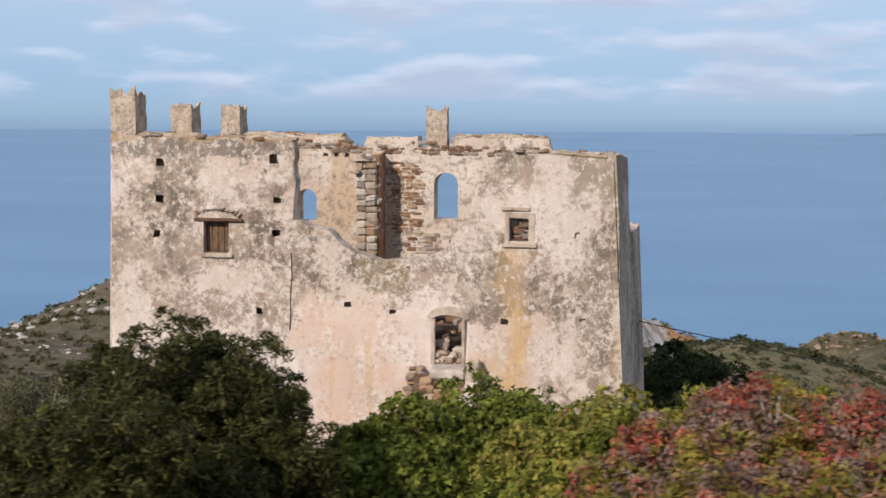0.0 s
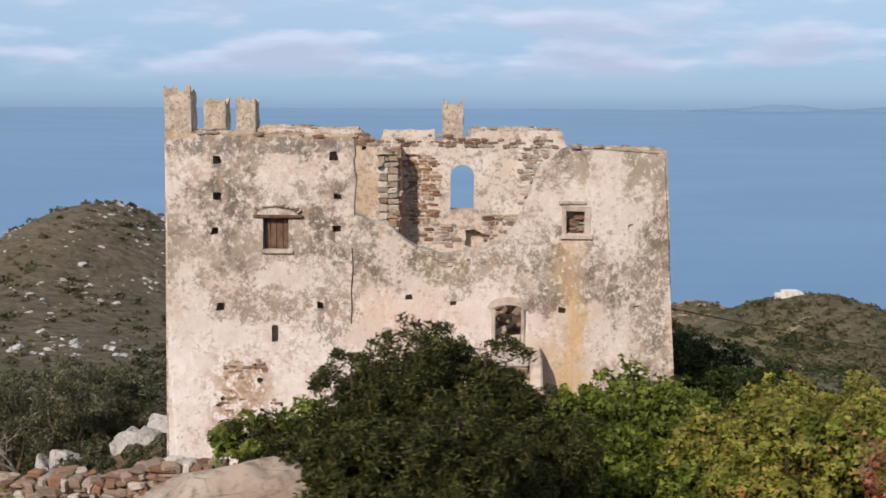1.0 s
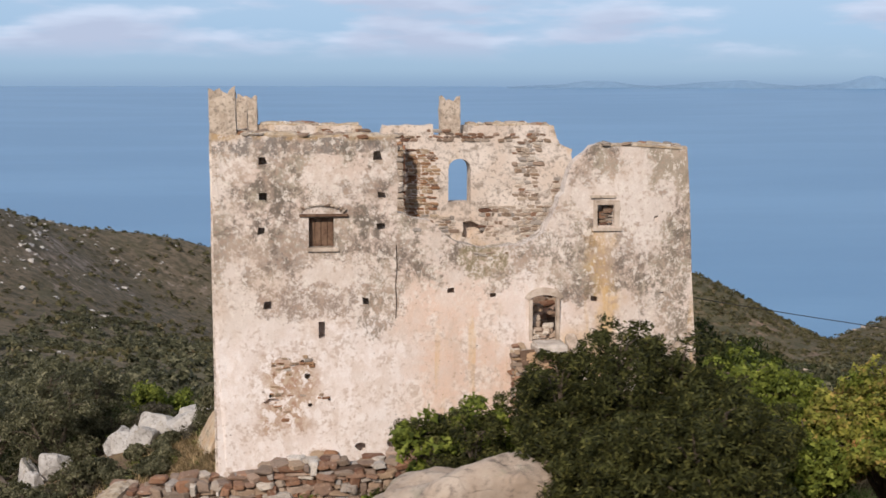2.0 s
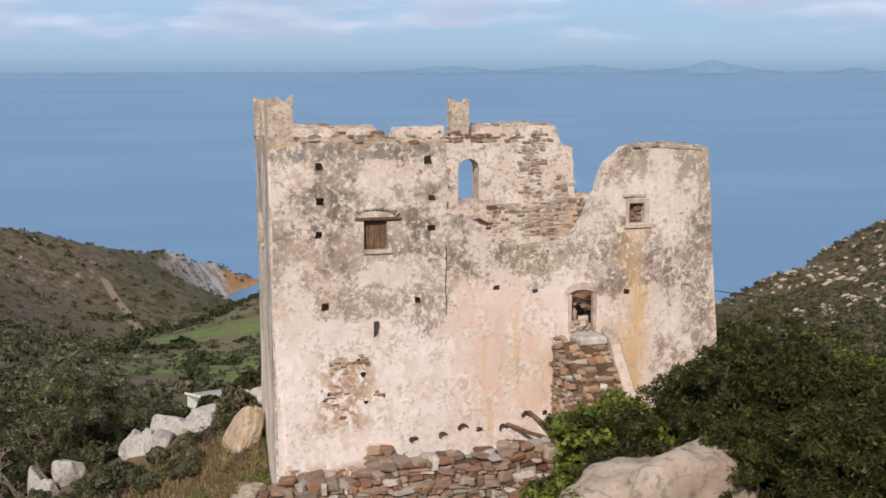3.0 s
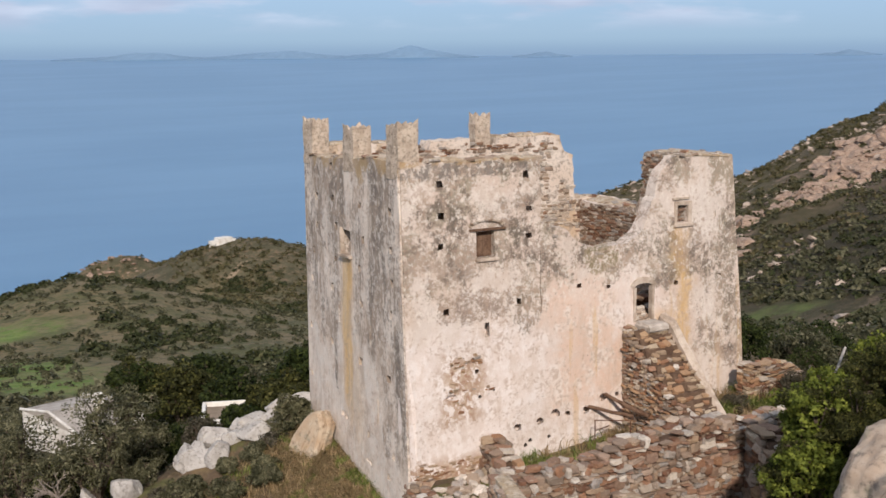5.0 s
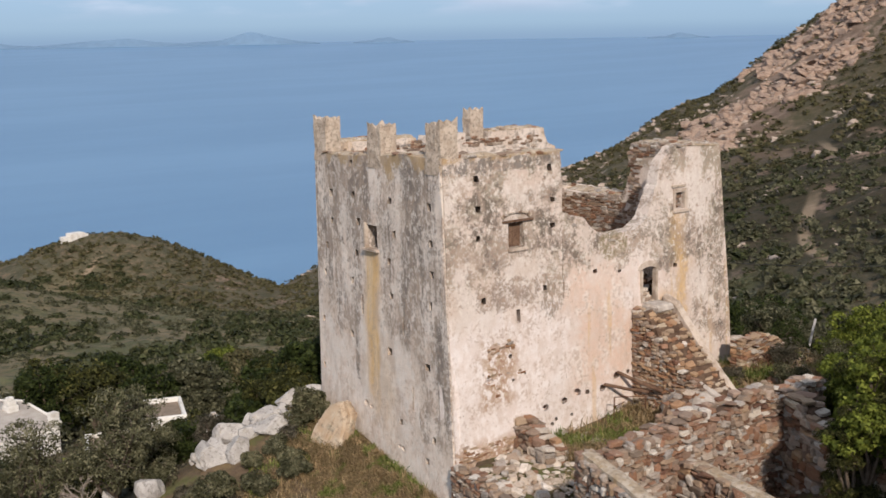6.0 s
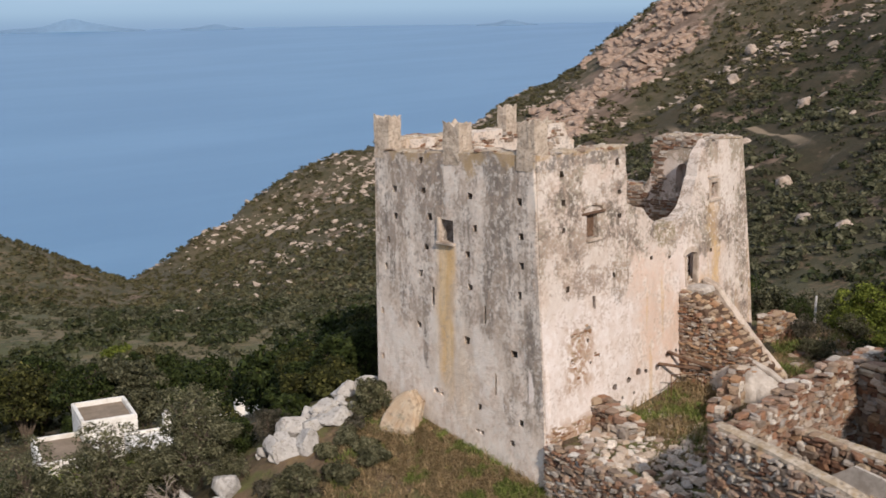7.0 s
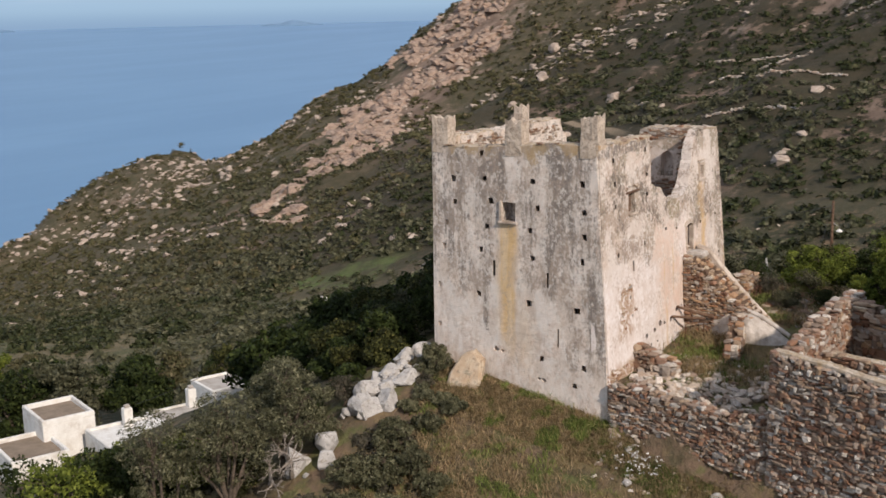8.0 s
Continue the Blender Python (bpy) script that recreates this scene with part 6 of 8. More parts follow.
def loose_stones(name, label, count, spread, seed, lo=0.12, hi=0.5, mat=None, lift=0.0, limit=0):
    """Tumbled stones over a stretch of the plan, given as x0, y0, x1, y1."""
    g = np.random.default_rng(seed)
    x0, y0, x1, y1 = spread
    ob = thing(name, ((x0 + x1) / 2, (y0 + y1) / 2, hz((x0 + x1) / 2, (y0 + y1) / 2)), label, "rubble")
    bpy.context.view_layer.update()
    rr = random.Random(seed)
    rows = []
    for i in range(count):
        x, y = g.uniform(x0, x1), g.uniform(y0, y1)
        s = lo + (hi - lo) * g.random() ** 2.2
        z = hz(x, y) + s * 0.12 + lift * fbm(np.array(x / 1.5), np.array(y / 1.5), seed, 2)
        rows.append((Vector((x, y, z)), (s, s * g.uniform(0.5, 0.9), s * g.uniform(0.25, 0.6)), tuple(g.uniform(-0.5, 0.5, 2)) + (g.uniform(0, 6.28),)))
    for c, sz, tn in rows[:limit]:
        stone(ob, c, sz, tn, rr.choice(("stone", "slate", "slate")), rr)
    if rows[limit:]:
        inv = ob.matrix_world.translation
        tagged(joined_stones("rubble_fill", [(c - inv, sz, tn) for c, sz, tn in rows[limit:]], mat or M_STONE_J, ob, seed), kind="stuff")
    return ob


loose_stones("rubble_heap", "grey and brown rubble strewn over the yard below the tower", 900, (-1.0, -8.3, 6.0, -0.4), 91, 0.12, 0.55, M_SLATE_J, 0.3, 260)
loose_stones("rubble_heap", "brown rubble inside the roofless outhouse", 500, (-2.6, -14.5, 6.5, -9.3), 92, 0.12, 0.5, M_STONE_J, 0.6, 0)
loose_stones("rubble_heap", "tumbled stones beside the field wall", 420, (11.6, -7.5, 19.5, -0.8), 93, 0.12, 0.5, M_STONE_J, 0.3, 60)
loose_stones("rubble_heap", "stones spilled along the foot of the yard wall", 160, (-3.2, -8.5, -0.6, -0.3), 94, 0.08, 0.3, M_SLATE_J, 0.0, 0)


door_rubble = [(Vector((10.02 + rng.uniform(0, 0.76), rng.uniform(0.45, 1.0), 5.1 + 0.7 * rng.random() ** 1.5)), (rng.uniform(0.15, 0.4), rng.uniform(0.15, 0.3), rng.uniform(0.08, 0.2)), tuple(rng.uniform(-0.3, 0.3, 3))) for _ in range(46)]
tagged(joined_stones("fallen_rubble", door_rubble, M_SLATE_J, tower, 6), kind="stuff")


def beam(a, b, rad, label, seed):
    bm = bmesh.new()
    a, b = Vector(a), Vector(b)
    r = random.Random(seed)
    pts = [a.lerp(b, i / 5) + Vector((r.uniform(-0.02, 0.02), r.uniform(-0.02, 0.02), r.uniform(-0.025, 0.025))) for i in range(6)]
    tube(bm, [p - a for p in pts], [rad * r.uniform(0.85, 1.1) for _ in pts], 8)
    ob = part("timber_beam", bm, M_WOOD)
    ob.location = a
    return tagged(ob, label, "beam", "fallen floor beams")


beam((8.42, 0.45, 2.55), (9.15, -1.6, 1.95), 0.085, "dark weathered log beam jutting from the tower front", 1)
beam((7.52, 0.45, 2.15), (8.7, -1.3, 1.95), 0.075, "dark log beam leaning from a wall socket to rubble", 2)
beam((11.6, -2.6, 1.7), (12.6, -0.6, 1.85), 0.06, "grey fallen pole lying by the stair foot", 3)


def iron_frame():
    bm = bmesh.new()
    for a, b in (((0, 0, 0), (0, 0, 1.15)), ((0, 0, 1.15), (1.25, -0.5, 1.05)), ((1.25, -0.5, 1.05), (1.25, -0.5, 0.3)), ((0, 0, 0.75), (0.9, 0.3, 0.7))):
        tube(bm, [Vector(a), Vector(b)], [0.022, 0.022], 6)
    ob = part("iron_frame", bm, M_IRON)
    ob.location = (7.35, -0.75, 0.75)
    tagged(ob, "rusty bent iron frame standing on rubble", "iron frame")


iron_frame()


def wire_coil():
    bm = bmesh.new()
    r = random.Random(4)
    for k in range(6):
        pts = []
        tilt = Euler((r.uniform(1.2, 1.9), r.uniform(-0.4, 0.4), r.uniform(-0.5, 0.5)))
        for i in range(25):
            a = 2 * math.pi * i / 24
            p = Vector((math.cos(a) * r.uniform(0.38, 0.48), math.sin(a) * 0.5, 0))
            p.rotate(tilt)
            pts.append(p + Vector((0.05 * k, 0, 0.5)))
        tube(bm, pts, [0.012] * 25, 4)
    ob = part("wire_coil", bm, M_IRON)
    ob.location = (14.9, -1.95, 1.45)
    tagged(ob, "tangled coil of rusty fence wire by the wall", "wire coil")


wire_coil()
bm = bmesh.new()
tube(bm, [Vector((0, 0, -0.3)), Vector((0.02, 0.0, 0.5)), Vector((0.0, 0.02, 1.35))], [0.075, 0.07, 0.065], 8)
post = part("timber_post", bm, M_GREYWOOD)
post.location = (17.95, -1.2, 1.2)
tagged(post, "pale upright timber post at the wall end", "post")
bm = bmesh.new()
tube(bm, [Vector((0, 0, 0)), Vector((1.1, 0.5, 0.8)), Vector((2.2, 1.0, 1.65))], [0.07, 0.065, 0.055], 8)
post = part("leaning_pole", bm, M_GREYWOOD)
post.location = (18.6, -1.5, 1.1)
tagged(post, "grey timber pole leaning out of the bushes", "pole")

# ---------------------------------------------------------------- rocks
def rock(name, place, size, material, label, seed, turn=0.0, detail=4, rough=0.22, group="", freq=1.0, cut=(0.62, 0.92), sharp=False):
    ob = part(name, lumpy(name, size, seed, detail, rough, 0.0, freq, cut), material)
    if sharp:
        ob.data.polygons.foreach_set("use_smooth", np.zeros(len(ob.data.polygons), bool))
    ob.location, ob.rotation_euler = place, (0, 0, turn)
    return tagged(ob, label, "rock", group)


rock("boulder", (5.35, -16.0, 4.7), (2.35, 1.6, 2.25), M_BOULDER, "huge smooth tan granite boulder among the shrubs", 3, 0.25, 5, 0.14)


def leaning_slab():
    """A broken plate of rock, thick and split along its bedding, propped against the wall."""
    rim = ((-1.05, -1.2), (-0.35, -1.5), (0.6, -1.35), (0.95, -0.4), (0.92, 0.7), (0.5, 1.35), (-0.1, 1.15), (-0.7, 0.1))
    bm = bmesh.new()
    rows = [[bm.verts.new((u * f, d, v * f)) for u, v in rim] for d, f in ((-0.42, 0.86), (-0.30, 1.0), (-0.05, 1.02), (0.0, 0.93), (0.22, 0.97), (0.34, 0.84))]
    n = len(rim)
    for p, q in zip(rows, rows[1:]):
        for k in range(n):
            bm.faces.new((p[k], p[(k + 1) % n], q[(k + 1) % n], q[k]))
    bm.faces.new(rows[0][::-1])
    bm.faces.new(rows[-1])
    bmesh.ops.triangulate(bm, faces=bm.faces[:])
    bmesh.ops.subdivide_edges(bm, edges=bm.edges[:], cuts=3)
    for v in bm.verts:
        v.co += v.co.normalized() * 0.09 * noise.fractal(v.co * 1.8, 1.0, 2.0, 5)
    bmesh.ops.recalc_face_normals(bm, faces=bm.faces[:])
    slab = part("rock_slab", bm, M_SLAB)
    up = Vector((0.42, -0.40, 0.80)).normalized()
    out = Vector((-0.75, -0.35, 0.55))
    out = (out - up * up.dot(out)).normalized()
    slab.matrix_world = Matrix.Translation((-0.40, 7.35, 0.0)) @ Matrix((out.cross(up), out, up)).transposed().to_4x4()
    tagged(slab, "tan rock slab leaning on the tower's foot", "rock")


leaning_slab()
for i, (x, y, z, a, b, c, turn) in enumerate(((-2.74, 11.7, -0.72, 0.86, 0.8, 0.80, 0.3), (-1.88, 11.95, -0.62, 0.48, 0.45, 0.46, 0.9), (-1.2, 11.6, -0.42, 0.78, 0.5, 0.42, 0.15), (-0.1, 11.35, -0.30, 0.85, 0.5, 0.42, 0.0), (0.85, 10.95, -0.05, 0.75, 0.45, 0.40, -0.3),
                                              (-1.66, 10.26, -0.72, 0.88, 0.62, 0.60, -0.25), (-3.25, 10.1, -1.10, 0.66, 0.6, 0.82, 0.5), (-4.3, 11.15, -1.10, 0.80, 0.6, 0.72, 0.9), (-4.0, 10.5, -1.40, 1.0, 0.45, 0.50, -0.5), (-3.7, 11.3, -0.98, 0.62, 0.5, 0.55, 1.2),
                                              (-2.4, 10.75, -0.85, 0.52, 0.45, 0.45, 2.1), (-6.85, 11.13, -2.05, 0.62, 0.6, 0.85, 0.4), (-8.1, 12.2, -2.85, 0.75, 0.6, 0.85, 1.0), (-7.6, 10.6, -2.55, 0.5, 0.5, 0.5, 2.0))):
    rock("pale_rock", (x, y, max(z, hz(x, y) + 0.12)), (a * 1.08, b * 1.02, c * 1.18), M_WHITEROCK, "angular pale grey limestone rock on the slope", 20 + i, turn, 4, 0.09, "pale rocks below the tower", 0.9, (0.46, 0.80), True)
rr = random.Random(77)
for i in range(16):
    x, y = (rr.uniform(-4.6, 0.2), rr.uniform(10.0, 12.2)) if i < 12 else (rr.uniform(-8.6, -6.4), rr.uniform(10.2, 12.4))
    q = rr.uniform(0.16, 0.34)
    rock("broken_rock", (x, y, hz(x, y) + q * 0.3), (q * 1.3, q, q), M_WHITEROCK, "small angular pale rock lying among bushes", 700 + i, i * 0.9, 3, 0.12, "pale rocks below the tower", 0.8, (0.42, 0.78), True)
for i, (x, y, s) in enumerate(((-1.1, -1.5, 0.2), (-1.3, -1.9, 0.16), (-0.9, -2.3, 0.14), (-1.7, -1.2, 0.12), (-1.9, -6.0, 0.28), (-2.8, -2.2, 0.2), (-1.0, -9.2, 0.3), (1.0, 11.0, 0.4))):
    rock("pale_rock", (x, y, hz(x, y) + 0.05), (s * 1.3, s, s * 0.8), M_WHITEROCK, "small pale stone lying in the grass", 50 + i, i * 2.1, 3, 0.2)

# ---------------------------------------------------------------- shrubs and trees in front of the tower
def shrub(name, x, y, top, r, material, label, seed, count=9000, leaf=0.085, tuft=0.15, group="", n=6, low=0.3, ground=None, slim=0.55, bark=None, category="shrub", inner=0.5, fat=1.0, needles=False):
    g = hz(x, y) if ground is None else ground
    return tree(name, (x, y, g - 0.1), round_lobes(r, top - g + 0.1, n, seed, low, fat), material, label, category, seed, count, leaf, tuft, 0.07 * r + 0.03, bark, group, inner, slim, needles)


for i, (x, y, top, r) in enumerate(((7.0, -15.1, 8.3, 1.15), (8.1, -15.5, 8.9, 1.4), (9.2, -15.2, 8.65, 1.3), (8.5, -13.9, 8.4, 1.3), (10.1, -15.9, 7.9, 1.0), (6.9, -16.3, 7.4, 0.8), (7.9, -17.0, 7.4, 1.0), (9.3, -17.2, 7.3, 1.0), (7.6, -18.5, 8.1, 1.05), (8.7, -18.4, 8.5, 1.15), (7.3, -13.6, 7.7, 1.15), (5.7, -13.9, 6.9, 1.05), (4.7, -12.9, 6.6, 1.0))):
    shrub("juniper_bush", x, y, top, r, M_LEAF_JUNIPER, "dense dark green evergreen bush with twiggy outline", 100 + i, 20000, 0.115, 0.10, "evergreen bushes before the tower", 15, -0.02, slim=0.26, inner=0.55, fat=0.80, needles=True)
for i, (x, y, top, r) in enumerate(((12.4, -10.3, 7.15, 1.75), (10.8, -10.6, 6.70, 1.55), (13.5, -10.9, 6.7, 1.35), (12.0, -12.6, 6.5, 1.7), (10.4, -12.3, 6.1, 1.5), (11.4, -11.4, 6.9, 1.5), (13.2, -12.0, 6.3, 1.3), (9.0, -11.6, 4.9, 1.0), (10.2, -8.6, 4.6, 1.1), (4.9, -13.2, 6.6, 1.25), (6.2, -12.6, 6.8, 1.35), (7.7, -12.4, 6.7, 1.35))):
    shrub("green_bush", x, y, top, r, M_LEAF_GREEN, "fresh green leafy bush below the tower", 120 + i, 14000, 0.115, 0.11, "green bushes before the tower", 16, 0.32, fat=0.9, slim=0.7, needles=True)
for i, (x, y, top, r) in enumerate(((15.2, -12.2, 7.35, 1.35), (16.9, -12.6, 7.5, 1.45), (14.5, -14.2, 7.3, 1.2), (18.8, -13.0, 7.5, 1.5), (16.2, -14.9, 7.5, 1.3), (13.4, -12.8, 6.7, 1.1), (20.5, -13.5, 7.4, 1.4))):
    shrub("yellowing_bush", x, y, top, r, M_LEAF_GOLD, "yellow-green bush turning orange at the tips", 140 + i, 12000, 0.10, 0.11, "yellowing bushes", 14, 0.28, fat=0.85, slim=0.7, needles=True)
for i, (x, y, top, r) in enumerate(((15.6, -18.4, 8.25, 1.05), (17.0, -17.8, 8.85, 1.15), (18.5, -18.2, 8.85, 1.2), (16.4, -19.8, 8.2, 1.0), (17.9, -19.8, 8.45, 1.1), (15.0, -19.6, 7.7, 0.8))):
    shrub("red_bush", x, y, top, r, M_LEAF_RED, "red and orange autumn bush with grey twigs", 160 + i, 16000, 0.062, 0.09, "red autumn bushes", 15, 0.25, bark=M_DEADWOOD, fat=0.8, slim=0.7, needles=True)
shrub("green_bush", 2.6, -18.6, 7.1, 0.85, M_LEAF_GREEN, "low green bush beside the boulder", 180, 6000, 0.075, 0.11, "", 6, 0.1)
shrub("green_bush", 1.4, -18.9, 6.6, 0.6, M_LEAF_GREEN, "low green bush beside the boulder", 181, 3500, 0.075, 0.1, "", 5, 0.1)

# ---------------------------------------------------------------- olive and scrub on the west slope
OLIVES = ((-7.4, 13.4, 1.7, 2.2), (-10.2, 14.4, 0.9, 2.3), (-5.6, 15.0, 1.0, 1.7), (-12.6, 16.5, 0.2, 2.2))
for i, (x, y, top, r) in enumerate(OLIVES):
    shrub("olive_tree", x, y, top, r, M_LEAF_SAGE, "grey-green wild olive tree with a sparse crown", 200 + i, 10000, 0.13, 0.20, "wild olives on the slope", 7, 0.2, slim=0.35, category="tree")


def dead_limbs(place, seed):
    bm = bmesh.new()
    r = random.Random(seed)

    def grow(p, d, length, rad, depth):
        q = p + d * length
        mid = p.lerp(q, 0.5) + Vector((r.uniform(-1, 1), r.uniform(-1, 1), r.uniform(-1, 1))) * length * 0.10
        tube(bm, [p, mid, q], [rad, rad * 0.8, rad * 0.55], 5)
        if depth:
            for _ in range(3):
                e = (d + Vector((r.gauss(0, 0.55), r.gauss(0, 0.55), r.gauss(0, 0.5)))).normalized()
                grow(q, e, length * r.uniform(0.55, 0.8), rad * 0.55, depth - 1)

    grow(Vector((0, 0, -0.3)), Vector((-0.35, -0.35, 0.6)).normalized(), 1.1, 0.13, 4)
    ob = part("dead_branch", bm, M_DEADWOOD)
    ob.location = place
    tagged(ob, "bleached bare branches of a dead bush", "dead branch")


dead_limbs((-8.6, 11.9, -2.9), 3)
dead_limbs((-9.3, 12.6, -3.2), 9)
for i, (x, y, top, r) in enumerate(((-6.2, 11.9, -1.3, 0.9), (-5.7, 9.6, -1.8, 0.6), (-6.5, 9.0, -2.3, 0.7), (-0.5, 9.6, 0.45, 0.75), (-1.3, 9.2, -0.2, 0.5), (-5.0, 8.0, -1.7, 0.6), (-7.6, 8.0, -2.6, 0.8), (-3.2, 12.9, -0.2, 0.8), (-10.5, 9.5, -3.0, 1.0))):
    shrub("thorny_bush", x, y, top, r, M_LEAF_GREY if i % 3 else M_LEAF_SAGE, "grey-brown thorny bush among pale rocks", 230 + i, 3600, 0.075, 0.08, "thorny bushes on the slope", 5, 0.1, category="bush", needles=True)
for i, (x, y, up, r) in enumerate(((-5.6, 8.2, 1.5, 1.0), (-6.3, 6.7, 1.2, 0.9), (-7.2, 7.6, 1.4, 1.0), (-8.0, 8.9, 1.3, 0.9), (-5.0, 8.9, 0.8, 0.6), (-6.9, 5.3, 0.9, 0.7), (-0.3, 9.2, 1.2, 0.7), (-2.3, 8.8, 0.5, 0.45), (-2.2, 7.7, 0.5, 0.5), (-3.4, 8.9, 0.5, 0.45), (-2.6, 6.9, 0.6, 0.5), (-8.6, 6.2, 0.9, 0.8), (-9.4, 8.0, 1.1, 0.9), (-3.9, 7.4, 0.8, 0.6))):
    g = hz(x, y)
    shrub("grey_bush", x, y, g + up, r, (M_LEAF_SAGE, M_LEAF_OLIVE, M_LEAF_SAGE)[i % 3], "grey-green broad-leaved bush on the grassy slope", 500 + i, 5000, 0.09, 0.09, "grey bushes on the slope", 6, 0.12, category="bush", slim=0.7, needles=True)
for i, (x, y, up, r) in enumerate(((-3.5, 15.5, 1.5, 1.2), (-2.0, 18.6, 1.5, 1.3), (-4.4, 19.0, 1.6, 1.4), (-8.0, 16.0, 2.0, 1.4), (-7.0, 22.0, 1.8, 1.6), (-3.0, 24.0, 1.6, 1.4), (-10.5, 18.5, 2.2, 1.6), (1.5, 16.0, 1.4, 1.2))):
    g = hz(x, y)
    shrub("green_thicket_bush", x, y, g + up, r, (M_LEAF_DARK, M_LEAF_JUNIPER)[i % 2], "dark green bush below the pale rocks", 530 + i, 7000, 0.12, 0.16, "bushes below the slope", 6, 0.12, category="bush")
for i, (x, y, top, r) in enumerate(((-14.0, 22.5, -2.9, 2.6), (-10.2, 22.0, -3.6, 2.3), (-6.8, 20.5, -3.8, 2.0), (-12.0, 27.0, -4.6, 2.6), (-17.5, 25.0, -3.9, 2.6))):
    shrub("evergreen_tree", x, y, top, r, M_LEAF_DARK if i % 2 else M_LEAF_GREEN, "dark green evergreen tree below the slope", 250 + i, 7000, 0.18, 0.24, "evergreen trees below the slope", 7, 0.15, category="tree")
for i in range(26):
    a = rng.uniform(0, 1)
    x, y = 6 + 27 * a + rng.uniform(-3, 3), 30 - 6 * a + rng.uniform(-8, 9)
    g = hz(x, y)
    if x < -42 + 0.945 * (y + 22) or x < 6.5:
        continue
    shrub("oak_tree", x, y, g + rng.uniform(2.8, 4.4), rng.uniform(1.9, 2.8), M_LEAF_DARK if i % 4 else M_LEAF_OLIVE, "dark evergreen oak in the thicket behind the tower", 270 + i, 4800, 0.31, 0.36, "thicket behind the tower", 7, 0.1, category="tree")
for i, (x, y, top, r) in enumerate(((19.5, -4.0, 3.8, 1.8), (22.5, -3.0, 3.2, 2.0), (21.0, -7.0, 4.0, 2.1), (25.0, -6.5, 3.2, 2.2), (17.8, 3.5, 3.6, 1.8), (19.8, 7.5, 2.8, 2.2), (18.2, 12.5, 2.2, 2.4), (22.5, 2.5, 2.0, 2.2), (28.5, -2.0, 2.0, 2.6), (30.0, -9.0, 3.2, 2.8), (26.0, 6.0, 1.2, 2.4), (33.0, 4.0, -0.8, 2.8))):
    shrub("green_tree", x, y, top, r, (M_LEAF_DARK if 3 < i < 7 else (M_LEAF_GREEN, M_LEAF_JUNIPER, M_LEAF_DARK, M_LEAF_OLIVE)[i % 4]), "leafy green tree beside the tower", 310 + i, 6500, 0.165, 0.22, "trees east of the tower", 7, 0.1, category="tree")
for i, (x, y, up, r) in enumerate(((3.2, 14.5, 2.4, 1.7), (5.5, 16.5, 2.8, 1.9), (7.6, 18.5, 3.0, 2.0), (4.2, 19.0, 2.8, 1.9), (9.5, 15.5, 3.0, 2.0), (10.5, 20.5, 3.2, 2.2), (6.5, 22.5, 3.0, 2.1), (13.0, 17.5, 3.2, 2.1), (9.0, 25.0, 3.2, 2.2), (12.5, 13.5, 3.0, 1.9), (2.2, 17.5, 1.8, 1.5), (1.2, 13.4, 1.2, 1.1), (-1.0, 14.4, 0.8, 0.9))):
    shrub("hollow_bush", x, y, hz(x, y) + up, r, (M_LEAF_DARK, M_LEAF_JUNIPER)[i % 2], "dark evergreen bush in the shade behind the tower", 610 + i, 7000, 0.17, 0.2, "thicket behind the tower", 8, 0.02, category="bush", fat=0.85)
for i, (x, y, up, r) in enumerate(((11.5, 79, 8.0, 3.4), (15, 75, 8.0, 3.4), (18.5, 70, 7.5, 3.2), (22, 66, 7.5, 3.2), (26, 62, 7.0, 3.0), (14, 86, 8.0, 3.4), (19, 80, 8.0, 3.4), (24, 74, 7.5, 3.2), (30, 66, 7.0, 3.2), (34, 58, 6.5, 3.0), (29, 80, 7.0, 3.2))):
    shrub("tall_tree", x, y, hz(x, y) + up, r, (M_LEAF_DARK, M_LEAF_JUNIPER, M_LEAF_DARK, M_LEAF_OLIVE)[i % 4], "tall dark evergreen tree behind the white houses", 560 + i, 6500, 0.30, 0.34, "trees behind the houses", 9, 0.05, category="tree", fat=0.85)
for i, (x, y, top, r) in enumerate(((-3.0, 31.0, -8.0, 2.4), (-7.0, 27.5, -7.0, 2.2), (-12.0, 30.5, -8.8, 2.5), (-16.0, 28.0, -8.0, 2.4), (-9.5, 33.0, -9.6, 2.4))):
    shrub("evergreen_tree", x, y, top, r, (M_LEAF_GREEN, M_LEAF_DARK)[i % 2], "dark green rounded bush in the hollow before the houses", 590 + i, 7000, 0.15, 0.2, "evergreen trees below the slope", 9, 0.05, category="tree", fat=0.85)
for i in range(40):
    x, y = rng.uniform(-22, 58), rng.uniform(52, 118)
    if (-4 < x < 15 and 56 < y < 82) or (2 < x < 32 and y < 66) or 0.0 < (x + 7.6) / (y + 35) < 0.15:
        continue
    g = hz(x, y)
    shrub("valley_tree", x, y, g + rng.uniform(2.5, 5.0), rng.uniform(1.8, 3.2), (M_LEAF_DARK, M_LEAF_OLIVE, M_LEAF_SCRUB, M_LEAF_GREEN)[i % 4], "bushy evergreen tree on the valley side", 340 + i, 2800, 0.38, 0.40, "trees on the valley side", 6, 0.1, category="tree")
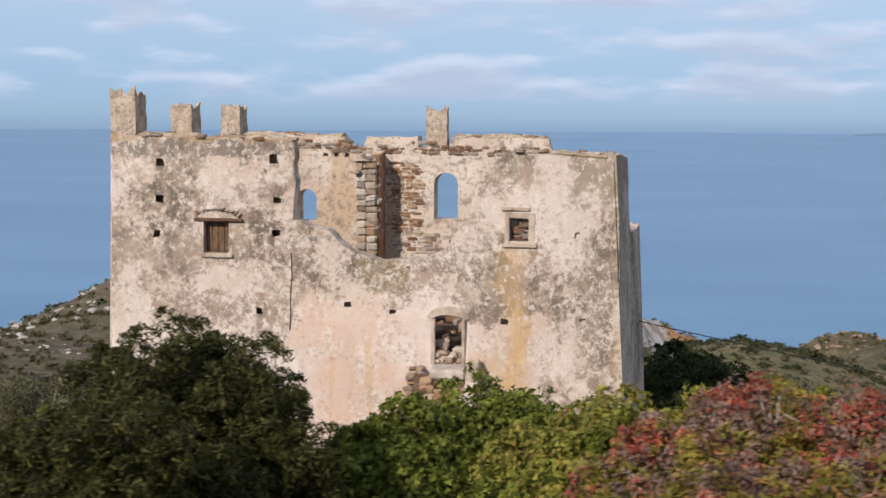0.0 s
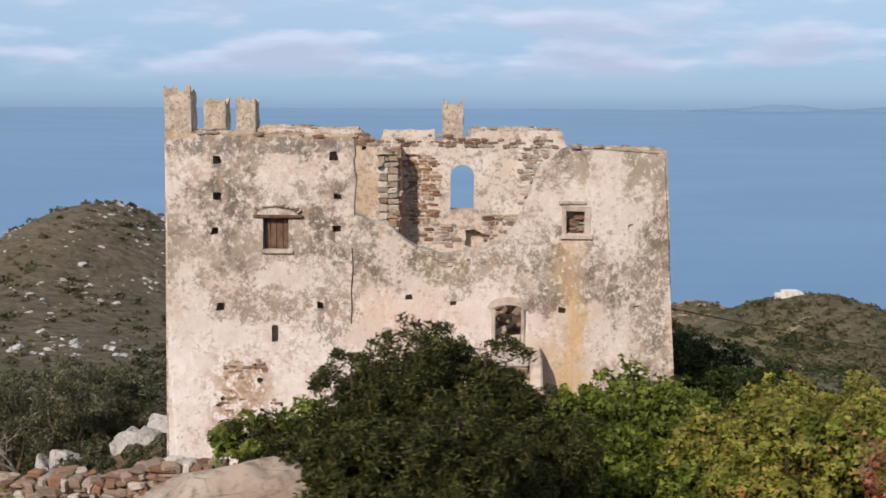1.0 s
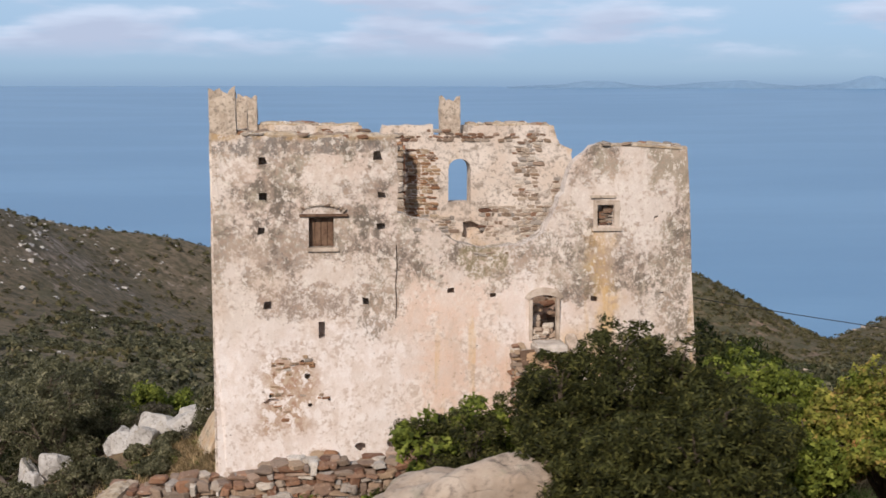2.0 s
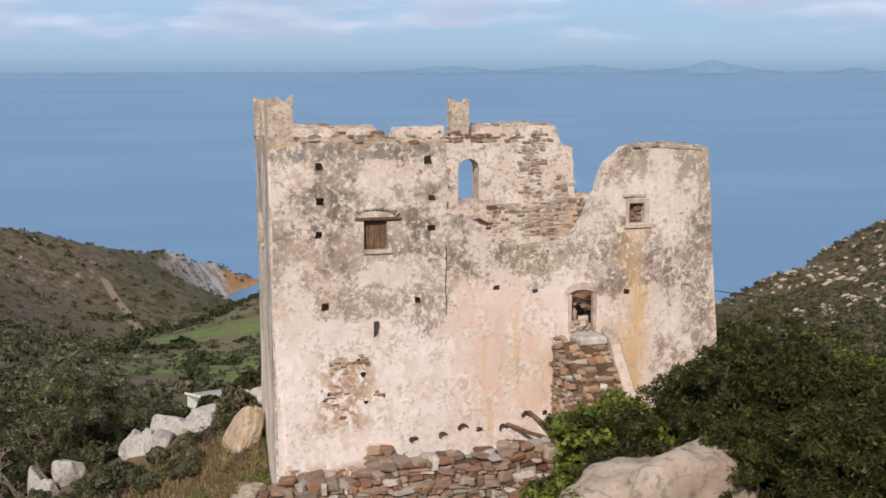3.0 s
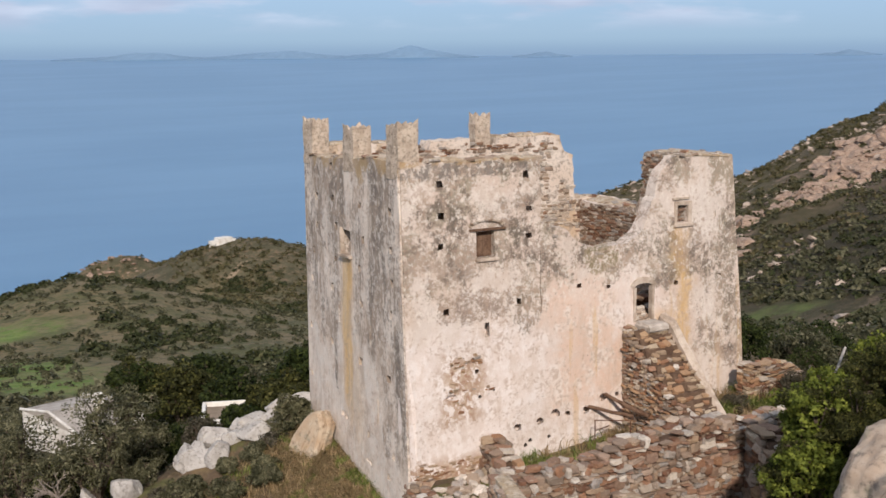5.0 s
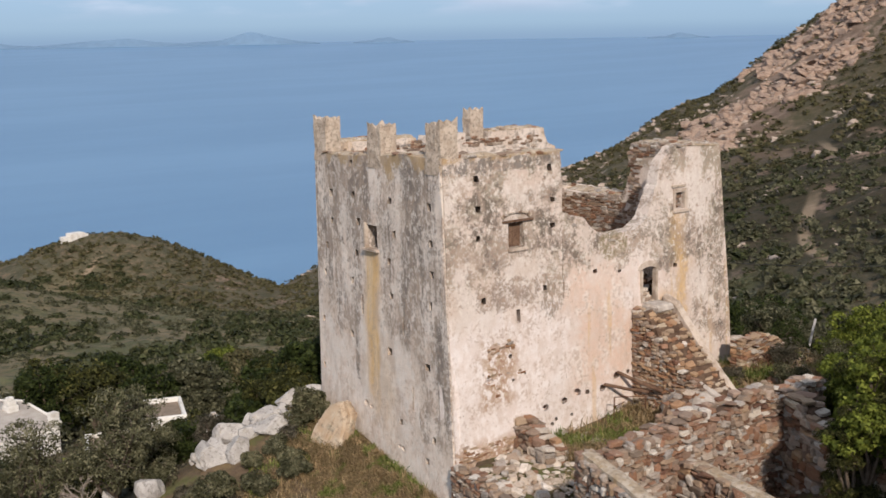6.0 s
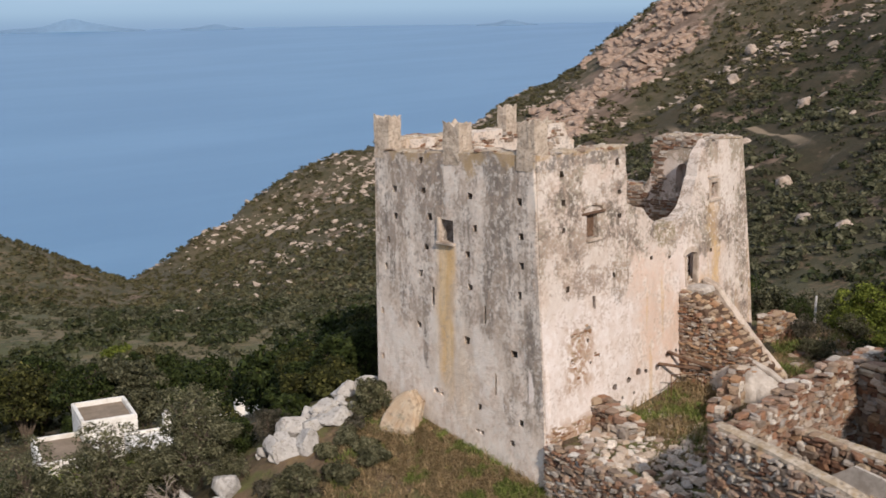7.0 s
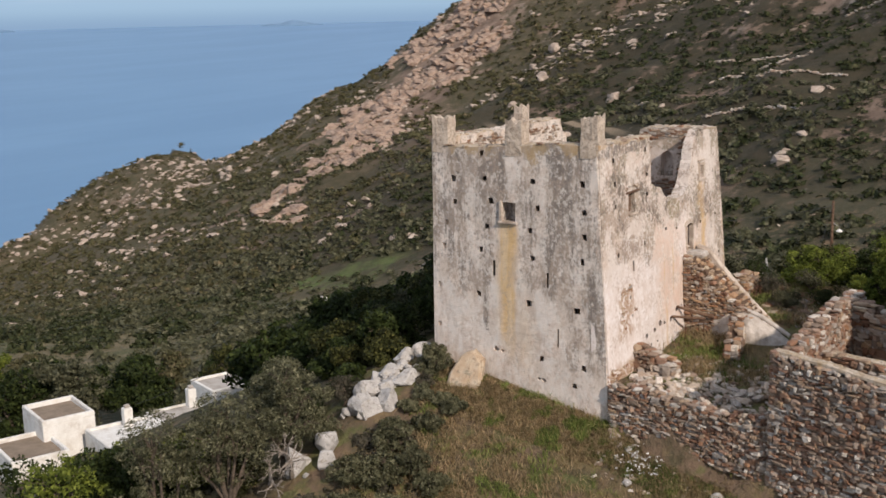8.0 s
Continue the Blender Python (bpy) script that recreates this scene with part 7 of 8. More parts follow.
for i in range(18):
    x, y = rng.uniform(36, 84), rng.uniform(-40, 40)
    if x < 56 and -12 < y < 12:
        continue
    g = hz(x, y)
    shrub("valley_tree", x, y, g + rng.uniform(3.0, 5.5), rng.uniform(2.0, 3.6), (M_LEAF_DARK, M_LEAF_GREEN, M_LEAF_GOLD)[i % 3], "bushy tree in the hollow below the hill", 400 + i, 3600, 0.34, 0.42, "trees in the eastern hollow", 6, 0.1, category="tree")


for i, (x, y, up, r) in enumerate(((14.6, -3.6, 0.8, 0.7), (16.2, -2.2, 1.0, 0.8), (15.6, -5.4, 0.9, 0.8), (17.4, -4.2, 1.3, 1.0), (13.6, -1.6, 0.6, 0.5), (18.2, -1.0, 1.4, 1.0))):
    shrub("weed_bush", x, y, hz(x, y) + up, r, (M_LEAF_OLIVE, M_LEAF_GREY, M_LEAF_DARK)[i % 3], "low weedy bush among fallen stones beside the stair", 660 + i, 3000, 0.08, 0.1, "bushes east of the stair", 6, 0.1, category="bush")

# ---------------------------------------------------------------- scrub and stones strewn over the hills
def scatter_scrub(name, label, x0, y0, x1, y1, count, rmin, rmax, material, seed, test, per=17, leaf=0.21):
    g = np.random.default_rng(seed)
    x, y = g.uniform(x0, x1, count * 3), g.uniform(y0, y1, count * 3)
    z = height(x, y)
    dens = fbm(x / 34, y / 34, seed, 4) + 0.6 * fbm(x / 9, y / 9, seed + 3, 2)
    keep = test(x, y, z) & (dens > g.uniform(-0.35, 0.15, len(x))) & (z > -112)
    x, y, z = (v[keep][:count] for v in (x, y, z))
    n = len(x)
    r = rmin + (rmax - rmin) * g.random(n) ** 2.0
    d = g.normal(0, 1, (n, per, 3))
    d[..., 2] = np.abs(d[..., 2])
    d /= np.linalg.norm(d, axis=2, keepdims=True)
    k = g.uniform(0.55, 1.0, (n, per, 1))
    c = np.stack([x, y, z - 0.05], -1)[:, None] + d * k * (r[:, None, None] * np.array([1, 1, 0.75]))
    size = np.repeat(r * leaf * 2.2, per)
    v, f = leaves(c.reshape(-1, 3), d.reshape(-1, 3), size * 1.25, seed, 0.9, True)
    ob = part(name, mesh_np(name, v, f), material)
    return tagged(ob, label, "scrub", kind="stuff")


BAND = lambda x, y: y - 281 + 0.6 * np.maximum(370 - x, 0) + 90 * fbm(x / 60, y / 60, 33, 3)
TRAIL = lambda x, y: (np.abs(y - 90 - 1.03 * (x - 208) + 6 * np.sin(0.06 * x)) > 4.5) & ((x > 215) | (np.abs(y - 127 - 0.90 * (x - 207) + 6 * np.sin(0.06 * x)) > 4.5))
FIELD = lambda x, y: (x > 142) & (x < 172) & (y > 116) & (y < 162)
SHADED_HEATH = lambda x, y: y + 60 * fbm(x / 50, y / 50, 71, 3) < 165
CREST = lambda x, y: 0.81 * (x - 460) + 0.585 * (y - 500)
scatter_scrub("hill_scrub", "low dark maquis scrub covering the eastern hill", 130, -80, 640, 520, 13500, 0.5, 2.3, M_LEAF_SCRUB, 11, lambda x, y, z: ~FIELD(x, y) & ~SHADED_HEATH(x, y) & (CREST(x, y) < 15) & TRAIL(x, y) & ((np.abs(BAND(x, y)) > 8 + 0.15 * np.clip(x - 240, 0, 150)) | (fbm(x / 15, y / 15, 51, 3) > 0.07)))
# heath bushes in a darker leaf, with part of the slope's shade in their colour
scatter_scrub("hill_scrub", "low heath on the upper eastern slope, coloured darker as if under cloud", 130, -80, 520, 220, 9500, 0.5, 2.0, M_LEAF_BROW, 18, lambda x, y, z: SHADED_HEATH(x, y) & TRAIL(x, y) & ~FIELD(x, y))
scatter_scrub("hill_scrub", "grey-green scrub on the lower eastern slope", 100, -60, 330, 330, 5000, 0.6, 2.4, M_LEAF_OLIVE, 12, lambda x, y, z: (z < 0) & TRAIL(x, y) & ~FIELD(x, y))
scatter_scrub("hill_scrub", "brown and green scrub on the western hills", -260, 150, 240, 720, 5000, 0.6, 2.2, M_LEAF_SCRUB, 13, lambda x, y, z: (x < -10) | (x > 150) | (y > 430))
scatter_scrub("valley_scrub", "low bushes on the valley floor", -60, 60, 200, 330, 5200, 0.6, 2.4, M_LEAF_OLIVE, 14, lambda x, y, z: ~FIELD(x, y) & ((x < -3) | (x > 30) | (y > 80)) & ((y < 130) | (x > 120) | (x < -8)))
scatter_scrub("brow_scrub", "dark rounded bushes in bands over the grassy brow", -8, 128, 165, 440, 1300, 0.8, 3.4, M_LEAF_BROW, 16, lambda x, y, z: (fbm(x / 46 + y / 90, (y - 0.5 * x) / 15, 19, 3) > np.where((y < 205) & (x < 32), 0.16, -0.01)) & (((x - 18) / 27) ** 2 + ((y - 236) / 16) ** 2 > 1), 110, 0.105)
scatter_scrub("brow_scrub", "low grey bushes on the grassy brow", -8, 84, 165, 440, 4200, 0.4, 1.6, M_LEAF_OLIVE, 17, lambda x, y, z: ((x - 18) / 27) ** 2 + ((y - 236) / 16) ** 2 > 1, 26, 0.18)
scatter_scrub("slope_scrub", "tufted grey bushes on the slope below the tower", -40, -24, -3, 22, 500, 0.18, 0.5, M_LEAF_GREY, 15, lambda x, y, z: (x < -4) & (y > 3), 40, 0.22)


def scatter_rocks(name, label, x0, y0, x1, y1, count, rmin, rmax, material, seed, test, power=3.5, bias=0.0):
    """Pale outcrops and stones half sunk in a hillside."""
    g = np.random.default_rng(seed)
    x, y = g.uniform(x0, x1, count * 5), g.uniform(y0, y1, count * 5)
    z = height(x, y)
    dens = fbm(x / 40, y / 40, seed, 4)
    keep = test(x, y, z) & (dens > g.uniform(-0.05, 0.22, len(x)) - bias) & (z > -113)
    x, y, z = (v[keep][:count] for v in (x, y, z))
    shapes = []
    for i in range(6):
        me = lumpy("shape", (1, 1, 1), seed + i, 1, 0.42, 0.0, 1.3, (0.42, 0.78))
        co = np.empty(len(me.vertices) * 3)
        me.vertices.foreach_get("co", co)
        me.calc_loop_triangles()
        tri = np.empty(len(me.loop_triangles) * 3, int)
        me.loop_triangles.foreach_get("vertices", tri)
        shapes.append((co.reshape(-1, 3), tri.reshape(-1, 3)))
        bpy.data.meshes.remove(me)
    vs, fs, base = [], [], 0
    for i in range(len(x)):
        co, tri = shapes[i % 6]
        r = rmin + (rmax - rmin) * g.random() ** power
        m = np.array(Matrix.LocRotScale((x[i], y[i], z[i] - r * 0.05), Euler(tuple(g.uniform(-0.5, 0.5, 2)) + (g.uniform(0, 6.28),)), (r * g.uniform(0.8, 1.9), r, r * g.uniform(0.35, 0.75))))
        vs.append(co @ m[:3, :3].T + m[:3, 3])
        fs.append(tri + base)
        base += len(co)
    ob = part(name, mesh_np(name, np.concatenate(vs), np.concatenate(fs)), material)
    return tagged(ob, label, "rocks", kind="stuff")


scatter_rocks("hill_rocks", "rosy granite crags in a band up the eastern hill", 215, 150, 560, 420, 3600, 0.7, 5.2, M_CRAG, 61, lambda x, y, z: (CREST(x, y) < 6) & (fbm(x / 15, y / 15, 51, 3) < 0.10) & (np.abs(BAND(x, y)) < 8 + 0.17 * np.clip(x - 240, 0, 150)), 2.2, 0.3)
scatter_rocks("hill_rocks", "pale stones strewn over the scrubby eastern hill", 130, -80, 620, 500, 6000, 0.3, 2.5, M_HILLROCK, 64, lambda x, y, z: (CREST(x, y) < 6) & ((x > 270) | (y < 330)) & TRAIL(x, y) & (~SHADED_HEATH(x, y) | (fbm(x / 14, y / 14, 45, 2) > 0.1)) & ((y > 100) | (fbm(x / 9, y / 9, 8, 2) > 0.10)), 3.2, 0.06)
scatter_rocks("hill_rocks", "white stones in bands across the western hills", -250, 200, 160, 640, 3000, 0.3, 1.7, M_WHITEROCK, 62, lambda x, y, z: (z > -110) & ((x < -25) | (z > -33)) & ((np.abs(z + 42 + 8 * fbm(x / 60, y / 60, 4, 2)) < 2.6) | (z > -33) | (fbm(x / 11, y / 11, 8, 2) > 0.2)), 3.5, 0.15)
for i, (x, y, s) in enumerate(((198, 93, 3.2), (333, 184, 3.6), (285, 133, 3.2), (163, 63, 2.4), (171, 75, 2.6), (387, 207, 4.0), (303, 179, 3.2), (271, 170, 2.8))):
    rock("hill_boulder", (x, y, hz(x, y) + s * 0.1), (s * 0.8, s * 0.7, s * 0.7), M_HILLROCK, "large pinkish boulder on the scrubby hillside", 80 + i, i, 4, 0.3, "hillside boulders", 1.0)


# ---------------------------------------------------------------- grass near the tower
def grass(name, label, spread, count, length, material, seed, test=None, even=False):
    g = np.random.default_rng(seed)
    x0, y0, x1, y1 = spread
    x, y = g.uniform(x0, x1, count), g.uniform(y0, y1, count)
    keep = (fbm(x / 2.4, y / 2.4, seed, 3) > g.uniform(-0.3, 0.12, count)) | even
    if test is not None:
        keep &= test(x, y)
    x, y = x[keep], y[keep]
    z = height(x, y)
    n = len(x)
    a = g.uniform(0, 2 * math.pi, n)
    lean = g.uniform(0.35, 1.6, n)
    ln = length * g.uniform(0.4, 1.3, n)
    w = 0.012 + 0.012 * g.random(n)
    d = np.stack([np.cos(a), np.sin(a)], 1)
    s = np.stack([-d[:, 1], d[:, 0]], 1) * w[:, None]
    base = np.stack([x, y, z - 0.03], 1)
    mid = base + np.concatenate([d * (lean * ln * 0.35)[:, None], (ln * 0.62)[:, None]], 1)
    tip = base + np.concatenate([d * (lean * ln)[:, None], (ln * (1 - 0.3 * lean))[:, None]], 1)
    side = np.concatenate([s, np.zeros((n, 1))], 1)
    v = np.stack([base - side, base + side, mid + side * 0.7, mid - side * 0.7, tip], 1).reshape(-1, 3)
    i = np.arange(n)[:, None] * 5
    quads = np.concatenate([i + np.array([0, 1, 2, 3])], 0)
    tri = np.concatenate([i + np.array([3, 2, 4])], 0)
    faces = np.concatenate([np.concatenate([quads[:, [0, 1, 2]], quads[:, [0, 2, 3]]], 0), tri], 0)
    return tagged(part(name, mesh_np(name, v, faces), material), label, "grass", kind="stuff")


OUT = lambda x, y: (x < -0.05 + 0.19 * np.clip(y, -14, 0)) | (y < -15)
grass("dry_grass", "long straw-coloured grass on the slope beside the tower", (-16, -20, 0.3, 9), 90000, 0.36, M_GRASS, 1, lambda x, y: OUT(x, y) & (fbm(x / 2.2, y / 2.2, 77, 3) < 0.10))
grass("green_grass", "fresh green grass patches on the slope", (-16, -24, 0.3, 7), 80000, 0.30, M_GRASS_G, 2, lambda x, y: OUT(x, y) & (fbm(x / 2.2, y / 2.2, 77, 3) > 0.08))
grass("yard_grass", "straw grass growing through the rubble yard", (3.6, -3.2, 9, 0.0), 5000, 0.55, M_GRASS, 3)
grass("yard_grass", "straw grass at the foot of the tower front", (11.5, -2.4, 15.2, -0.2), 5000, 0.6, M_GRASS, 4)
grass("yard_grass", "dry weeds between the fallen stones east of the stair", (12.0, -7.5, 19.0, -0.4), 9000, 0.5, M_GRASS, 14)
grass("yard_grass", "grass and weeds below the yard walls", (1.5, -8.2, 8.0, -3.0), 5000, 0.45, M_GRASS_G, 5)

grass("verge_grass", "tall mixed grass along the wall foot", (-5.5, -16, 0.2, 0.2), 36000, 0.34, M_GRASS_G, 6, lambda x, y: (x < -0.30 + 0.19 * y) & (x > -2.2 + 0.19 * y) & (y < 0.3), True)
grass("verge_grass", "dry grass along the tower's wall foot", (-2.6, -0.6, 0.6, 9), 15000, 0.26, M_GRASS, 7, lambda x, y: x < -0.05 + 0.07 * y, True)
grass("dry_tufts", "long pale wisps of dead grass in clumps", (-13, -14, 0.0, 8), 17000, 0.55, M_GRASS, 8, lambda x, y: OUT(x, y) & (fbm(x / 1.1, y / 1.1, 88, 2) > 0.13), True)


def terrace_wall(a, b, seed):
    """A low field wall that holds up an old hillside terrace."""
    a, b = Vector((*a, hz(*a))), Vector((*b, hz(*b)))
    ob = thing("terrace_wall", a, "low tumbled dry-stone terrace wall on the hill", "terrace wall", "terrace walls on the hill")
    bpy.context.view_layer.update()
    r = random.Random(seed)
    n = int((b - a).length * 1.6)
    rows = []
    for i in range(n):
        p = a.lerp(b, (i + r.uniform(-0.3, 0.3)) / n)
        p.x += 1.5 * noise.noise(Vector((i * 0.07, seed, 0)))
        rows.append((Vector((p.x, p.y, hz(p.x, p.y) + r.uniform(0.1, 0.6))) - a, (r.uniform(0.5, 1.3), r.uniform(0.4, 0.8), r.uniform(0.3, 0.7)), (r.uniform(-0.2, 0.2), r.uniform(-0.2, 0.2), r.uniform(0, 3))))
    tagged(joined_stones("stone_fill", rows, M_SLATE_J, ob, seed), kind="stuff")


for i, (a, b) in enumerate((((292, 108), (286, 78)), ((270, 96), (264, 66)), ((219, 78), (214, 52)), ((244, 74), (238, 50)), ((262, 128), (256, 108)), ((310, 70), (303, 44)))):
    terrace_wall(a, b, 900 + i)


def flower_clump(x, y, r, seed):
    """White umbels on thin stalks."""
    g = np.random.default_rng(seed)
    px, py = x + g.normal(0, r, 70), y + g.normal(0, r, 70)
    c = np.stack([px, py, height(px, py) + g.uniform(0.25, 0.55, 70)], 1)
    c = (c[:, None] + g.normal(0, 0.035, (70, 5, 3)) * np.array([1, 1, 0.4])).reshape(-1, 3)
    v, f = leaves(c, np.tile(np.array([[0.0, 0.0, 1.0]]), (len(c), 1)), 0.055, seed, 0.9)
    tagged(part("white_flowers", mesh_np("white_flowers", v, f), M_LIME), "white wild flowers standing in the green grass", "flowers", kind="stuff")


flower_clump(-1.9, -2.4, 0.5, 31)
scatter_rocks("hill_rocks", "pale rosy rocks on the knoll above the cove", 120, 590, 185, 660, 130, 0.5, 2.6, M_CRAG, 66, lambda x, y, z: z > -112, 2.2, 0.1)
# ---------------------------------------------------------------- houses in the valley
def rot_box(name, c, size, yaw, material, parent, label="", bevel=0.05):
    """An upright block: centre of its foot, size, turn in degrees."""
    bm = bmesh.new()
    box(bm, (-size[0] / 2, -size[1] / 2, 0), (size[0] / 2, size[1] / 2, size[2]), bevel)
    me = bm_mesh(name, bm)
    me.transform(parent.matrix_world.inverted() @ Matrix.Translation(c) @ Matrix.Rotation(radians(yaw), 4, "Z"))
    return part(name, me, material, parent, label)


def flat_house(c, size, yaw, label, roof, rim=0.35, chimney=None):
    """A whitewashed cube house with a parapet round its flat roof."""
    ob = thing("white_house", c, label, "house", "white village houses")
    bpy.context.view_layer.update()
    c = Vector(c)
    rot_box("wall", c - Vector((0, 0, 2)), (size[0], size[1], size[2] + 2), yaw, M_LIME, ob)
    up = Vector((0, 0, size[2]))
    rot_box("roof", c + up, (size[0] - 0.6, size[1] - 0.6, 0.06), yaw, roof, ob, "flat earth-covered roof", 0.0)
    m = Matrix.Rotation(radians(yaw), 4, "Z")
    for dx, dy, sx, sy in ((0, 1, size[0], 0.3), (0, -1, size[0], 0.3), (1, 0, 0.3, size[1] - 0.6), (-1, 0, 0.3, size[1] - 0.6)):
        p = c + up + m @ Vector((dx * (size[0] / 2 - 0.15), dy * (size[1] / 2 - 0.15), 0))
        rot_box("parapet", p, (sx, sy, rim), yaw, M_LIME, ob)
    if chimney:
        p = c + up + m @ Vector((*chimney, 0))
        ch = rot_box("chimney", p, (0.75, 0.7, 1.7), yaw, M_LIME, ob, "whitewashed square chimney")
        rot_box("chimney_cap", p + Vector((0, 0, 1.72)), (0.45, 0.45, 0.25), yaw, M_CONCRETE, ob)
    return ob


def gable_house(c, size, yaw, label, chimney):
    """A low house with a shallow grey cement roof, white verges and a stepped chimney."""
    ob = thing("white_house", c, label, "house", "white village houses")
    bpy.context.view_layer.update()
    c = Vector(c)
    rot_box("wall", c - Vector((0, 0, 2)), (size[0], size[1], size[2] + 2), yaw, M_LIME, ob)
    m = Matrix.Translation(c) @ Matrix.Rotation(radians(yaw), 4, "Z")
    sx, sy, h0, h1 = size[0] / 2 + 0.1, size[1] / 2 + 0.1, size[2], size[2] + 1.0
    bm = bmesh.new()
    v = [bm.verts.new(p) for p in ((-sx, -sy, h0), (sx, -sy, h0), (sx, sy, h0), (-sx, sy, h0), (-sx, 0, h1), (sx, 0, h1))]
    for f in ((0, 1, 5, 4), (2, 3, 4, 5), (0, 4, 3), (1, 2, 5), (0, 3, 2, 1)):
        bm.faces.new([v[i] for i in f])
    me = bm_mesh("roof", bm)
    me.transform(ob.matrix_world.inverted() @ m)
    part("roof", me, M_CONCRETE, ob, "shallow grey cement roof")
    for s in (-1, 1):
        bm = bmesh.new()
        tube(bm, [Vector((s * sx, -sy, h0 + 0.06)), Vector((s * sx, 0, h1 + 0.06)), Vector((s * sx, sy, h0 + 0.06))], [0.14, 0.14, 0.14], 6)
        me = bm_mesh("verge", bm)
        me.transform(ob.matrix_world.inverted() @ m)
        part("verge", me, M_LIME, ob)
    rot_box("chimney", m @ Vector((sx - 0.5, -sy + 0.4, h0 - 0.2)), (0.8, 0.8, 1.3), yaw, M_LIME, ob, "square whitewashed chimney")
    p = m @ Vector((*chimney, h0 + 0.6))
    for k, (w, hh) in enumerate(((1.1, 0.75), (0.85, 0.45), (0.6, 0.3))):
        rot_box("chimney", p, (w, w, hh), yaw, M_LIME, ob, "stepped whitewashed chimney" if k == 0 else "")
        p = p + Vector((0, 0, hh))
    return ob


flat_house((13.6, 57.6, -19.0), (4.4, 5.4, 4.0), -20, "whitewashed flat-roofed house above a brown terrace", M_ROOFDIRT, 0.45)
flat_house((9.0, 55.6, -19.0), (4.6, 6.2, 2.6), -20, "low whitewashed house with a wide brown terrace", M_ROOFDIRT, 0.40)
flat_house((14.6, 49.8, -18.6), (5.6, 6.2, 2.8), -20, "whitewashed house with a white roof and square chimney", M_LIME, 0.25, (0.5, 1.9))
flat_house((19.7, 48.9, -18.2), (4.6, 5.6, 2.5), -20, "whitewashed house with a grey cement roof", M_CONCRETE, 0.2, (1.6, 2.0))
flat_house((26.6, 51.0, -18.0), (4.2, 4.6, 3.0), -20, "grey-roofed white house half hidden by trees", M_CONCRETE, 0.25)
gable_house((5.7, 77.2, -22.3), (6.5, 11.6, 3.25), 15, "small white house with a grey cement roof among rocks", (1.4, -0.9))

cz = hz(158, 472) - 0.6
chapel = thing("chapel", (158, 472, cz), "small bright white chapel on the hilltop", "chapel")
bpy.context.view_layer.update()
rot_box("wall", Vector((158, 472, cz - 1.5)), (7.0, 4.5, 4.8), 10, M_LIME, chapel)
rot_box("apse", Vector((162.4, 472.8, cz - 1.5)), (2.2, 3.0, 3.8), 10, M_LIME, chapel)
rot_box("annex", Vector((153.0, 471.2, cz - 1.5)), (3.4, 3.4, 3.6), 10, M_LIME, chapel)


# ---------------------------------------------------------------- poles and wires
def pole(place, high, label, arm=True):
    ob = thing("utility_pole", place, label, "utility pole", "utility poles")
    bm = bmesh.new()
    tube(bm, [Vector((0, 0, -0.5)), Vector((0, 0, high * 0.5)), Vector((0, 0, high))], [0.16, 0.14, 0.11], 8)
    part("shaft", bm, M_WOOD if not arm else M_GREYWOOD, ob)
    if not arm:
        bm = bmesh.new()
        tube(bm, [Vector((0.12, -0.05, high - 1.9)), Vector((0.35, -0.2, high - 2.15)), Vector((0.75, -0.35, high - 2.35)), Vector((0.85, -0.4, high - 2.6))], [0.035, 0.035, 0.035, 0.03], 6)
        part("bracket", bm, M_GREYWOOD, ob, "curved pale lamp bracket")
        bm = bmesh.new()
        tube(bm, [Vector((0.85, -0.4, high - 2.58)), Vector((0.85, -0.4, high - 2.66)), Vector((0.85, -0.4, high - 2.78)), Vector((0.85, -0.4, high - 2.84))], [0.06, 0.14, 0.30, 0.28], 12)
        part("lamp_shade", bm, M_LIME, ob, "white enamel street lamp shade")
    if arm:
        bm = bmesh.new()
        box(bm, (-0.7, -0.05, high - 0.5), (0.7, 0.05, high - 0.38), 0.01)
        part("crossarm", bm, M_GREYWOOD, ob)
        for x in (-0.6, 0.0, 0.6):
            bm = bmesh.new()
            tube(bm, [Vector((x, 0, high - 0.38)), Vector((x, 0, high - 0.2))], [0.05, 0.035], 6)
            part("insulator", bm, M_LIME, ob)
    return ob


def cable(a, b, sag, label, rad=0.02):
    bm = bmesh.new()
    a, b = Vector(a), Vector(b)
    pts = [a.lerp(b, i / 24) - Vector((0, 0, sag * 4 * (i / 24) * (1 - i / 24))) for i in range(25)]
    tube(bm, [p - a for p in pts], [rad] * 25, 5)
    ob = part("cable", bm, M_CABLE)
    ob.location = a
    tagged(ob, label, "cable", "overhead cables")


pole((54.5, 4.5, hz(54.5, 4.5)), 1.0 - hz(54.5, 4.5), "grey timber utility pole above the bushes", False)
pole((19.5, 33.0, hz(19.5, 33.0)), 5.5, "grey timber utility pole in the thicket")
cable((15.2, 8.0, 5.4), (54.5, 4.5, 0.6), 0.7, "black overhead cable from the tower to a pole", 0.018)
cable((54.5, 4.5, 0.8), (20.0, -3.0, 1.2), 0.4, "thin stay wire from a pole", 0.015)
cable((19.5, 33.0, hz(19.5, 33.0) + 5.2), (15.5, 50.0, -13.5), 0.8, "black cable running to the white houses")

